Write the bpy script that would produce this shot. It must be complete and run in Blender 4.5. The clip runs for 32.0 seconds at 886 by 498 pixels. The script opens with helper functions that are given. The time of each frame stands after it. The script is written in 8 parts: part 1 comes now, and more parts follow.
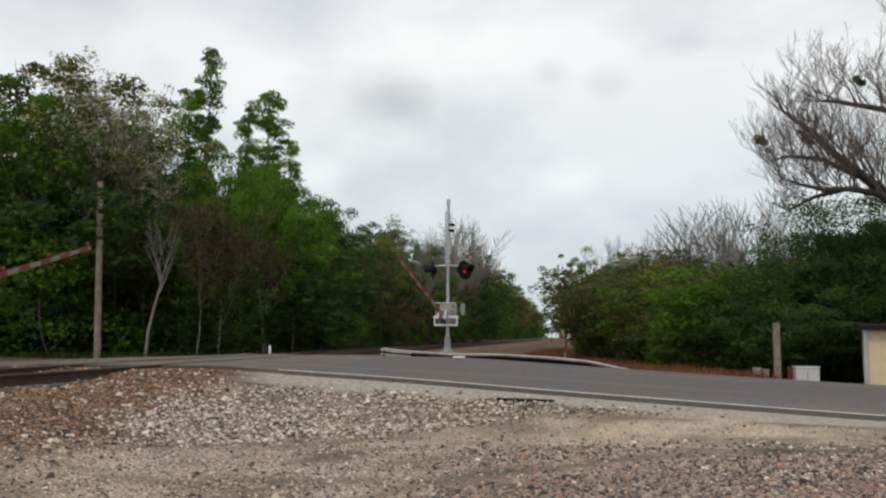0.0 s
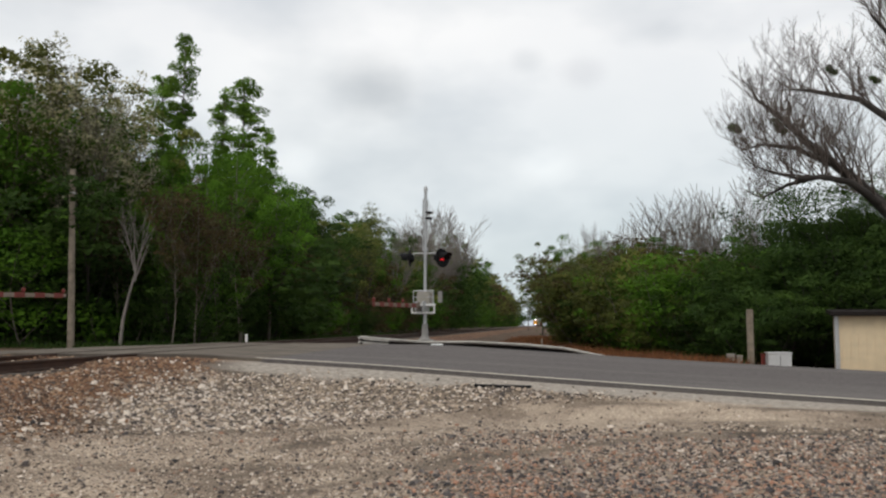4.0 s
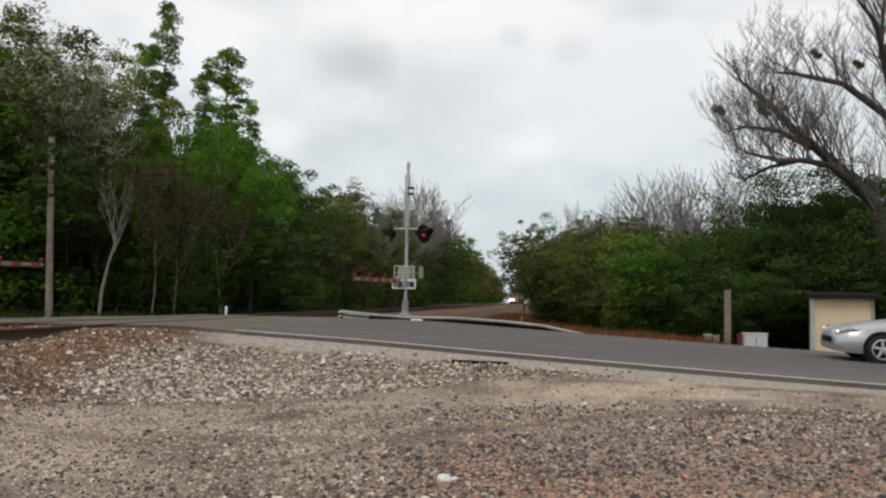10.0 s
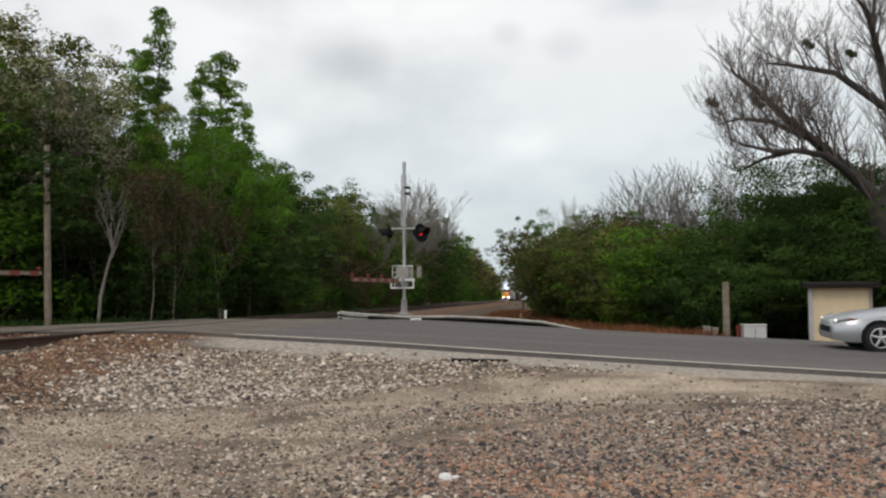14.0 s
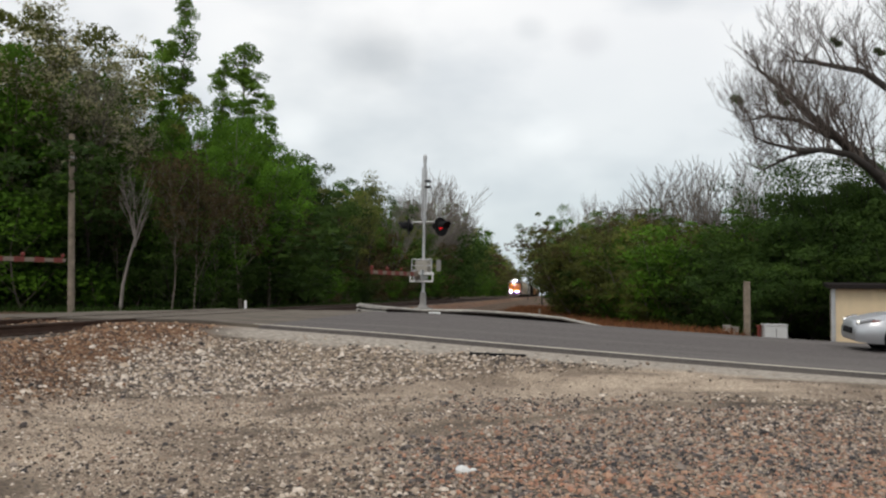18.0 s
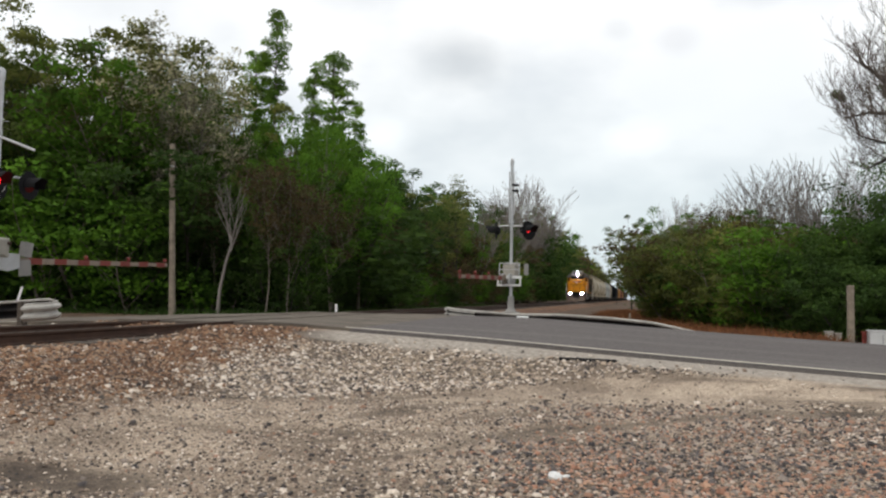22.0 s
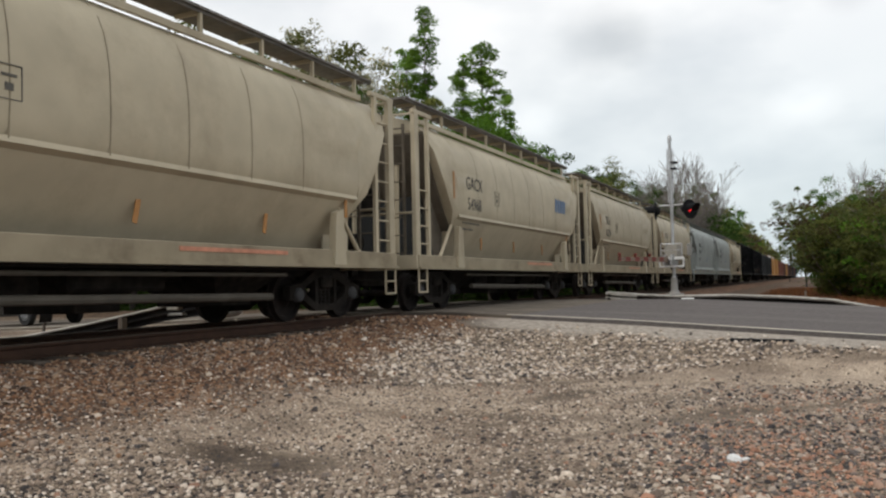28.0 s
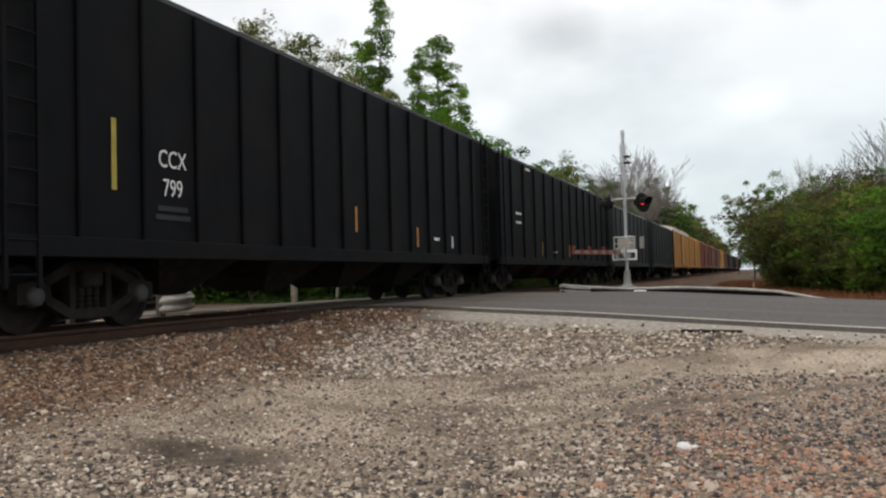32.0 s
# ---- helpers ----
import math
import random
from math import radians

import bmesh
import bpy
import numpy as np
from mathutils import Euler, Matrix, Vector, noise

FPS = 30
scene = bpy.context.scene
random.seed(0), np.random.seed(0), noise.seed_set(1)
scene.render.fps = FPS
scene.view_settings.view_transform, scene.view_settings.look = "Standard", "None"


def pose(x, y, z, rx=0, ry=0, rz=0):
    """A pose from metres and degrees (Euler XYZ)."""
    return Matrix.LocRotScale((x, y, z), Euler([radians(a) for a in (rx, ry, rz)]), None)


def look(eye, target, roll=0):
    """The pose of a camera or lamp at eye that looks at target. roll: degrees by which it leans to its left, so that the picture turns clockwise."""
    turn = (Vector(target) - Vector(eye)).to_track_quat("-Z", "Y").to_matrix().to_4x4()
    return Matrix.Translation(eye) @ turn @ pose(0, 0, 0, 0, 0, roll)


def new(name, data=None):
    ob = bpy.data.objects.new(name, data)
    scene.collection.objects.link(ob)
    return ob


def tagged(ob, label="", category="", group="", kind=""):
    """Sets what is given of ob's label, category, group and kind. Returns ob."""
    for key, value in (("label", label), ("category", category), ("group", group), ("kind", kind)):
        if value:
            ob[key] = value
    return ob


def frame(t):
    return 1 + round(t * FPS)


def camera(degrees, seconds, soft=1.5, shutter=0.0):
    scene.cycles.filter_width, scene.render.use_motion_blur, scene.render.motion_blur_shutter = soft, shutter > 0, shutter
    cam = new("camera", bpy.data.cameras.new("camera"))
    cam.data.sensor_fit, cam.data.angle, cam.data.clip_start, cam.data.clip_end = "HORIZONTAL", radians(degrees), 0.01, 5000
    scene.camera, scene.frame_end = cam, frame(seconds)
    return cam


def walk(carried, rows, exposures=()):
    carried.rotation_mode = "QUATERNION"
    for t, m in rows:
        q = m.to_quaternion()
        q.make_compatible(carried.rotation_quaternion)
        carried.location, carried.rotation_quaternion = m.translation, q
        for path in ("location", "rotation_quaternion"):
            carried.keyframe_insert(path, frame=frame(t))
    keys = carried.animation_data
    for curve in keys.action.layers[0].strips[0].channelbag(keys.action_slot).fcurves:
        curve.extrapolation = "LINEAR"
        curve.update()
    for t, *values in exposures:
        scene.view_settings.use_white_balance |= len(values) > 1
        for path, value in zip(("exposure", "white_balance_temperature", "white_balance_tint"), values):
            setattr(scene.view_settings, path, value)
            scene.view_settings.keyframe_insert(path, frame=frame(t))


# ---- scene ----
# Plan: x to the right of the eye, y along the railway line (the train comes from +y), z = 0 at the rail heads.
cam = camera(56.78, 32.0, soft=2.3)
# seconds, x, y, z, yaw, pitch, roll
ROWS = [
    (0.0, -0.029, 0.060, 0.608, 8.96, 6.09, -0.46),
    (0.5, -0.024, 0.075, 0.596, 8.65, 6.66, 0.06),
    (1.0, -0.041, 0.059, 0.582, 8.59, 6.08, 0.06),
    (1.5, -0.042, 0.054, 0.582, 8.16, 5.92, 0.32),
    (2.0, -0.038, 0.052, 0.585, 7.66, 6.06, 0.44),
    (2.5, -0.048, 0.058, 0.581, 7.43, 5.69, 0.09),
    (4.5, -0.040, 0.060, 0.582, 7.21, 5.27, -0.33),
    (5.0, -0.026, 0.049, 0.581, 6.93, 5.20, -0.48),
    (5.5, -0.023, 0.030, 0.592, 7.05, 5.10, -0.45),
    (6.0, -0.027, 0.039, 0.593, 7.05, 5.17, -0.53),
    (6.5, -0.023, 0.025, 0.594, 7.03, 5.17, -0.45),
    (7.0, -0.020, 0.035, 0.593, 6.77, 4.85, -0.36),
    (7.5, -0.022, 0.047, 0.596, 6.75, 4.99, -0.27),
    (8.0, -0.023, 0.045, 0.591, 6.50, 4.58, -0.39),
    (8.5, -0.026, 0.062, 0.587, 6.65, 4.85, -0.36),
    (9.0, -0.011, 0.052, 0.584, 6.56, 4.42, -0.12),
    (9.5, 0.007, 0.053, 0.584, 5.28, 4.32, 0.85),
    (10.0, 0.019, 0.058, 0.579, 6.12, 3.64, -1.15),
    (10.5, 0.044, 0.048, 0.593, 5.77, 3.69, -0.89),
    (11.0, 0.055, 0.030, 0.592, 6.61, 4.14, -0.53),
    (11.5, 0.064, 0.006, 0.593, 6.47, 4.40, -0.24),
    (12.0, 0.044, 0.046, 0.587, 6.20, 3.70, -0.12),
    (12.5, 0.046, 0.035, 0.584, 6.03, 3.66, 0.03),
    (13.0, 0.035, 0.035, 0.583, 5.93, 3.81, -0.22),
    (13.5, 0.043, 0.015, 0.587, 5.86, 3.38, 0.00),
    (14.0, 0.038, 0.023, 0.591, 6.07, 3.53, 0.21),
    (14.5, 0.029, 0.031, 0.579, 6.24, 3.42, -0.13),
    (16.5, 0.026, 0.034, 0.578, 6.93, 3.45, -0.57),
    (17.0, 0.027, 0.027, 0.584, 7.10, 3.70, -0.70),
    (17.5, 0.026, 0.027, 0.583, 7.07, 3.48, -0.57),
    (18.0, 0.027, 0.019, 0.581, 7.36, 3.12, -0.82),
    (18.5, 0.026, -0.002, 0.587, 7.34, 2.90, -0.95),
    (19.0, 0.026, 0.005, 0.583, 7.40, 2.88, -0.74),
    (19.5, 0.029, 0.006, 0.580, 7.67, 2.98, -0.56),
    (20.0, 0.024, 0.006, 0.584, 8.33, 2.81, -0.22),
    (20.5, 0.026, -0.026, 0.589, 12.87, 3.63, 0.70),
    (21.0, 0.024, -0.017, 0.587, 12.06, 3.72, 1.06),
    (21.5, -0.010, -0.023, 0.567, 14.08, 3.24, 0.32),
    (22.0, -0.003, -0.017, 0.591, 13.40, 3.28, -0.93),
    (22.5, 0.006, -0.037, 0.563, 15.46, 3.50, -2.78),
    (23.0, -0.013, -0.040, 0.556, 15.23, 3.74, -3.62),
    (23.5, -0.002, -0.052, 0.574, 15.86, 3.80, -3.37),
    (24.0, -0.008, -0.022, 0.571, 15.26, 3.56, -2.70),
    (24.5, -0.009, -0.041, 0.541, 15.48, 3.17, -2.23),
    (25.0, -0.015, -0.053, 0.577, 18.23, 1.83, -0.09),
    (25.5, -0.007, -0.064, 0.577, 19.09, 2.57, -0.64),
    (26.0, -0.026, -0.086, 0.570, 21.98, 1.47, 0.09),
    (26.5, -0.019, -0.120, 0.579, 25.97, 1.45, 0.84),
    (28.5, -0.030, -0.089, 0.569, 23.29, 3.18, 1.92),
    (29.0, 0.008, -0.102, 0.569, 21.75, 3.76, 2.19),
    (29.5, 0.001, -0.097, 0.567, 19.37, 1.68, 1.26),
    (30.0, -0.011, -0.087, 0.560, 18.98, 1.86, 1.37),
    (30.5, -0.029, -0.086, 0.562, 19.96, 2.23, 1.98),
    (31.0, -0.020, -0.082, 0.556, 20.02, 2.37, 1.57),
    (31.5, -0.022, -0.080, 0.561, 21.38, 2.26, 1.63),
    (32.0, -0.019, -0.088, 0.559, 21.28, 1.96, 1.50),
]
walk(cam, [(t, pose(x, y, z, 90 + pitch, roll, yaw)) for t, x, y, z, yaw, pitch, roll in ROWS],
     exposures=((0.0, -0.16), (12.0, -0.17), (19.5, -0.12), (21.0, -0.10), (22.0, 0.05), (23.0, -0.06), (24.0, -0.06), (25.0, -0.04), (26.0, 0.06), (29.0, -0.08), (30.5, 0.0), (32.0, 0.02)))

# ---- light: a bright overcast sky with thin blue gaps ----
world = bpy.data.worlds.new("overcast_sky")
scene.world = world
world.use_nodes = True


def sky_nodes():
    nt = world.node_tree
    nt.nodes.clear()
    out = nt.nodes.new("ShaderNodeOutputWorld")
    bg = nt.nodes.new("ShaderNodeBackground")
    sky = nt.nodes.new("ShaderNodeTexSky")
    sky.sky_type, sky.sun_disc = "NISHITA", False
    sky.sun_elevation, sky.sun_rotation = radians(52), radians(205)
    sky.air_density, sky.dust_density = 1.2, 2.0
    dim = nt.nodes.new("ShaderNodeVectorMath")
    dim.operation = "SCALE"
    dim.inputs["Scale"].default_value = 0.10
    nt.links.new(sky.outputs[0], dim.inputs[0])
    geo = nt.nodes.new("ShaderNodeTexCoord")
    stretch = nt.nodes.new("ShaderNodeMapping")
    stretch.inputs["Scale"].default_value = (1.0, 1.0, 1.9)
    nt.links.new(geo.outputs["Generated"], stretch.inputs[0])
    big = nt.nodes.new("ShaderNodeTexNoise")
    big.inputs["Scale"].default_value, big.inputs["Detail"].default_value, big.inputs["Roughness"].default_value = 2.0, 5.0, 0.45
    nt.links.new(stretch.outputs[0], big.inputs["Vector"])
    cover = nt.nodes.new("ShaderNodeValToRGB")
    cover.color_ramp.elements[0].position, cover.color_ramp.elements[1].position = 0.30, 0.62
    cover.color_ramp.elements[0].color, cover.color_ramp.elements[1].color = (0.78, 0.78, 0.78, 1), (1.0, 1.0, 1.0, 1)
    nt.links.new(big.outputs["Fac"], cover.inputs[0])
    puffs = nt.nodes.new("ShaderNodeTexNoise")
    puffs.inputs["Scale"].default_value, puffs.inputs["Detail"].default_value = 4.5, 4.0
    nt.links.new(stretch.outputs[0], puffs.inputs["Vector"])
    tone = nt.nodes.new("ShaderNodeValToRGB")
    tone.color_ramp.elements[0].position, tone.color_ramp.elements[1].position = 0.30, 0.60
    tone.color_ramp.elements[0].color, tone.color_ramp.elements[1].color = (0.74, 0.77, 0.80, 1), (0.97, 0.975, 0.98, 1)
    nt.links.new(puffs.outputs["Fac"], tone.inputs[0])
    mix = nt.nodes.new("ShaderNodeMix")
    mix.data_type = "RGBA"
    nt.links.new(cover.outputs[0], mix.inputs[0])
    nt.links.new(dim.outputs[0], mix.inputs[6])
    nt.links.new(tone.outputs[0], mix.inputs[7])
    last = mix.outputs[2]
    # the layer thins and turns blue-grey towards the horizon, and whitens overhead
    xyz = nt.nodes.new("ShaderNodeSeparateXYZ")
    nt.links.new(geo.outputs["Generated"], xyz.inputs[0])
    rise = nt.nodes.new("ShaderNodeValToRGB")
    rise.color_ramp.elements[0].position, rise.color_ramp.elements[1].position = 0.06, 0.34
    rise.color_ramp.elements[0].color, rise.color_ramp.elements[1].color = (0.84, 0.915, 0.94, 1), (1.07, 1.07, 1.07, 1)
    nt.links.new(xyz.outputs[2], rise.inputs[0])
    thin = nt.nodes.new("ShaderNodeVectorMath")
    thin.operation = "MULTIPLY"
    nt.links.new(last, thin.inputs[0])
    nt.links.new(rise.outputs[0], thin.inputs[1])
    last = thin.outputs[0]
    # single small clouds: azimuth to the west of the line, height, width in degrees, tone
    wisp = nt.nodes.new("ShaderNodeTexNoise")
    wisp.inputs["Scale"].default_value, wisp.inputs["Detail"].default_value = 9.0, 5.0
    nt.links.new(geo.outputs["Generated"], wisp.inputs["Vector"])
    for west, high, wide, colour in ((12.4, 16.2, 4.6, (0.79, 0.80, 0.81)), (17.2, 11.2, 2.4, (1.13, 1.12, 1.11)), (0.2, 11.2, 2.6, (1.12, 1.11, 1.10)), (1.5, 18.2, 1.6, (0.88, 0.89, 0.90)), (-2.4, 17.2, 2.0, (0.90, 0.90, 0.91)), (-8.0, 19.5, 1.8, (0.90, 0.91, 0.92)), (34.0, 22.0, 5.0, (0.80, 0.81, 0.82)), (-30.0, 26.0, 6.0, (0.80, 0.81, 0.82))):
        a, h = radians(west), radians(high)
        gap = nt.nodes.new("ShaderNodeVectorMath")
        gap.operation = "SUBTRACT"
        nt.links.new(geo.outputs["Generated"], gap.inputs[0])
        gap.inputs[1].default_value = (-math.sin(a) * math.cos(h), math.cos(a) * math.cos(h), math.sin(h))
        squash = nt.nodes.new("ShaderNodeVectorMath")
        squash.operation = "MULTIPLY"
        nt.links.new(gap.outputs[0], squash.inputs[0])
        squash.inputs[1].default_value = (1.0, 1.0, 1.45)
        far = nt.nodes.new("ShaderNodeVectorMath")
        far.operation = "LENGTH"
        nt.links.new(squash.outputs[0], far.inputs[0])
        fray = nt.nodes.new("ShaderNodeMath")
        fray.operation = "MULTIPLY_ADD"
        nt.links.new(wisp.outputs["Fac"], fray.inputs[0])
        fray.inputs[1].default_value = -radians(wide) * 0.9
        nt.links.new(far.outputs["Value"], fray.inputs[2])
        soft = nt.nodes.new("ShaderNodeMapRange")
        soft.interpolation_type = "SMOOTHSTEP"
        soft.inputs["From Min"].default_value, soft.inputs["From Max"].default_value = -radians(wide) * 0.35, radians(wide) * 0.6
        soft.inputs["To Min"].default_value, soft.inputs["To Max"].default_value = 1.0, 0.0
        nt.links.new(fray.outputs[0], soft.inputs["Value"])
        puff = nt.nodes.new("ShaderNodeMix")
        puff.data_type, puff.blend_type = "RGBA", "MULTIPLY"
        nt.links.new(soft.outputs[0], puff.inputs[0])
        nt.links.new(last, puff.inputs[6])
        puff.inputs[7].default_value = (*colour, 1)
        last = puff.outputs[2]
    nt.links.new(last, bg.inputs["Color"])
    bg.inputs["Strength"].default_value = 1.03
    nt.links.new(bg.outputs[0], out.inputs[0])


sky_nodes()
sun = new("sun", bpy.data.lights.new("sun", "SUN"))
sun.data.energy, sun.data.angle, sun.data.color = 1.0, radians(16), (1.0, 0.95, 0.88)
sun.matrix_world = look((0, 0, 40), (0 + 14, 26, 0))


# ---- materials ----
def material(name, base, rough=0.8, metal=0.0, spread=0.12, scale=6.0, bump=0.15, stain=None, stain_scale=0.7, stain_amount=0.5, fine=60.0, piece=0.0, island=0.0, emit=0.0, spec=0.4, stretch=None):
    """A painted, worn or mineral surface: base colour varied at two scales, stains of a second colour, fine relief."""
    m = bpy.data.materials.new(name)
    m.use_nodes = True
    nt = m.node_tree
    b = nt.nodes["Principled BSDF"]
    b.inputs["Roughness"].default_value, b.inputs["Metallic"].default_value = rough, metal
    b.inputs["Specular IOR Level"].default_value = spec
    co = nt.nodes.new("ShaderNodeTexCoord")
    n1 = nt.nodes.new("ShaderNodeTexNoise")
    n1.inputs["Scale"].default_value, n1.inputs["Detail"].default_value = scale, 6.0
    nt.links.new(co.outputs["Object"], n1.inputs["Vector"])
    dark = tuple(c * (1 - spread) for c in base)
    light = tuple(min(1, c * (1 + spread)) for c in base)
    r1 = nt.nodes.new("ShaderNodeValToRGB")
    r1.color_ramp.elements[0].position, r1.color_ramp.elements[1].position = 0.3, 0.7
    r1.color_ramp.elements[0].color, r1.color_ramp.elements[1].color = (*dark, 1), (*light, 1)
    nt.links.new(n1.outputs["Fac"], r1.inputs[0])
    last = r1.outputs[0]
    if stain:
        n2 = nt.nodes.new("ShaderNodeTexNoise")
        n2.inputs["Scale"].default_value, n2.inputs["Detail"].default_value, n2.inputs["Roughness"].default_value = stain_scale, 8.0, 0.65
        if stretch:     # stains drawn out along the surface's run
            mp = nt.nodes.new("ShaderNodeMapping")
            mp.inputs["Scale"].default_value = stretch
            mp.inputs["Rotation"].default_value = (0, 0, radians(6.6))
            nt.links.new(co.outputs["Object"], mp.inputs[0])
            nt.links.new(mp.outputs[0], n2.inputs["Vector"])
        else:
            nt.links.new(co.outputs["Object"], n2.inputs["Vector"])
        r2 = nt.nodes.new("ShaderNodeValToRGB")
        r2.color_ramp.elements[0].position, r2.color_ramp.elements[1].position = 0.48, 0.72
        r2.color_ramp.elements[0].color, r2.color_ramp.elements[1].color = (0, 0, 0, 1), (stain_amount,) * 3 + (1,)
        nt.links.new(n2.outputs["Fac"], r2.inputs[0])
        mx = nt.nodes.new("ShaderNodeMix")
        mx.data_type = "RGBA"
        nt.links.new(r2.outputs[0], mx.inputs[0])
        nt.links.new(last, mx.inputs[6])
        mx.inputs[7].default_value = (*stain, 1)
        last = mx.outputs[2]
    for amount, node, socket in ((piece, "ShaderNodeObjectInfo", "Random"), (island, "ShaderNodeNewGeometry", "Random Per Island")):
        if amount:
            src = nt.nodes.new(node)
            rg = nt.nodes.new("ShaderNodeMapRange")
            rg.inputs["To Min"].default_value, rg.inputs["To Max"].default_value = 1 - amount, 1 + amount
            nt.links.new(src.outputs[socket], rg.inputs["Value"])
            sc = nt.nodes.new("ShaderNodeVectorMath")
            sc.operation = "SCALE"
            nt.links.new(last, sc.inputs[0])
            nt.links.new(rg.outputs[0], sc.inputs["Scale"])
            last = sc.outputs[0]
    nt.links.new(last, b.inputs["Base Color"])
    if bump:
        n3 = nt.nodes.new("ShaderNodeTexNoise")
        n3.inputs["Scale"].default_value, n3.inputs["Detail"].default_value = fine, 4.0
        nt.links.new(co.outputs["Object"], n3.inputs["Vector"])
        bp = nt.nodes.new("ShaderNodeBump")
        bp.inputs["Strength"].default_value, bp.inputs["Distance"].default_value = bump, 0.01
        nt.links.new(n3.outputs["Fac"], bp.inputs["Height"])
        nt.links.new(bp.outputs[0], b.inputs["Normal"])
    if emit:
        b.inputs["Emission Color"].default_value, b.inputs["Emission Strength"].default_value = (*base, 1), emit
    return m


def stone_material(name, colours, rough=0.9, scale=40.0):
    """Loose stones, each island with one of the colours."""
    m = material(name, colours[0], rough, bump=0.3, fine=scale * 2)
    nt = m.node_tree
    b = nt.nodes["Principled BSDF"]
    g = nt.nodes.new("ShaderNodeNewGeometry")
    r = nt.nodes.new("ShaderNodeValToRGB")
    r.color_ramp.interpolation = "CONSTANT"
    for i, c in enumerate(colours):
        e = r.color_ramp.elements[i] if i < 2 else r.color_ramp.elements.new(i / len(colours))
        e.position, e.color = i / len(colours), (c[0] * 1.06, c[1] * 0.98, c[2] * 0.92, 1)
    nt.links.new(g.outputs["Random Per Island"], r.inputs[0])
    n = nt.nodes.new("ShaderNodeTexNoise")
    n.inputs["Scale"].default_value = scale
    co = nt.nodes.new("ShaderNodeTexCoord")
    nt.links.new(co.outputs["Object"], n.inputs["Vector"])
    mr = nt.nodes.new("ShaderNodeMapRange")
    mr.inputs["To Min"].default_value, mr.inputs["To Max"].default_value = 0.65, 1.35
    nt.links.new(n.outputs["Fac"], mr.inputs["Value"])
    sc = nt.nodes.new("ShaderNodeVectorMath")
    sc.operation = "SCALE"
    nt.links.new(r.outputs[0], sc.inputs[0])
    nt.links.new(mr.outputs[0], sc.inputs["Scale"])
    nt.links.new(sc.outputs[0], b.inputs["Base Color"])
    return m


def leaf_material(name, base, spread=0.12):
    m = bpy.data.materials.new(name)
    m.use_nodes = True
    nt = m.node_tree
    b = nt.nodes["Principled BSDF"]
    b.inputs["Roughness"].default_value = 0.75
    b.inputs["Specular IOR Level"].default_value = 0.10
    g = nt.nodes.new("ShaderNodeNewGeometry")
    o = nt.nodes.new("ShaderNodeObjectInfo")
    r = nt.nodes.new("ShaderNodeValToRGB")
    lo = tuple(c * (1 - spread) for c in base)
    hi = (base[0] * (1 + spread * 1.2), base[1] * (1 + spread), base[2] * (1 + spread * 0.6))
    r.color_ramp.elements[0].color, r.color_ramp.elements[1].color = (*lo, 1), (*hi, 1)
    nt.links.new(g.outputs["Random Per Island"], r.inputs[0])
    mr = nt.nodes.new("ShaderNodeMapRange")
    mr.inputs["To Min"].default_value, mr.inputs["To Max"].default_value = 0.72, 1.28
    nt.links.new(o.outputs["Random"], mr.inputs["Value"])
    # boughs of older, duller and of younger, yellower leaf
    co = nt.nodes.new("ShaderNodeTexCoord")
    bough = nt.nodes.new("ShaderNodeTexNoise")
    bough.inputs["Scale"].default_value, bough.inputs["Detail"].default_value = 0.55, 2.0
    nt.links.new(co.outputs["Object"], bough.inputs["Vector"])
    age = nt.nodes.new("ShaderNodeValToRGB")
    age.color_ramp.elements[0].position, age.color_ramp.elements[1].position = 0.34, 0.66
    age.color_ramp.elements[0].color, age.color_ramp.elements[1].color = (0.72, 0.74, 0.80, 1), (1.28, 1.22, 1.0, 1)
    nt.links.new(bough.outputs["Fac"], age.inputs[0])
    aged = nt.nodes.new("ShaderNodeVectorMath")
    aged.operation = "MULTIPLY"
    nt.links.new(r.outputs[0], aged.inputs[0])
    nt.links.new(age.outputs[0], aged.inputs[1])
    sc = nt.nodes.new("ShaderNodeVectorMath")
    sc.operation = "SCALE"
    nt.links.new(aged.outputs[0], sc.inputs[0])
    nt.links.new(mr.outputs[0], sc.inputs["Scale"])
    nt.links.new(sc.outputs[0], b.inputs["Base Color"])
    tr = nt.nodes.new("ShaderNodeBsdfTranslucent")
    nt.links.new(sc.outputs[0], tr.inputs["Color"])
    ms = nt.nodes.new("ShaderNodeMixShader")
    ms.inputs[0].default_value = 0.40
    nt.links.new(b.outputs[0], ms.inputs[1])
    nt.links.new(tr.outputs[0], ms.inputs[2])
    nt.links.new(ms.outputs[0], nt.nodes["Material Output"].inputs["Surface"])
    return m


M_ASPHALT = material("worn_asphalt", (0.120, 0.106, 0.101), 0.95, spread=0.30, scale=16.0, bump=0.8, fine=120, stain=(0.180, 0.165, 0.152), stain_scale=0.9, stain_amount=0.75, spec=0.2, stretch=(0.06, 1.0, 1.0))
M_ASPHALT_OLD = material("old_pale_asphalt", (0.145, 0.122, 0.098), 0.95, spread=0.25, scale=2.0, bump=0.6, fine=90, stain=(0.060, 0.052, 0.046), stain_scale=1.1, stain_amount=0.85, spec=0.2, stretch=(0.12, 1.0, 1.0))
M_LINE_WHITE = material("road_paint_white", (0.53, 0.48, 0.38), 0.8, spread=0.15, scale=8, stain=(0.2, 0.19, 0.18), stain_scale=2.0)
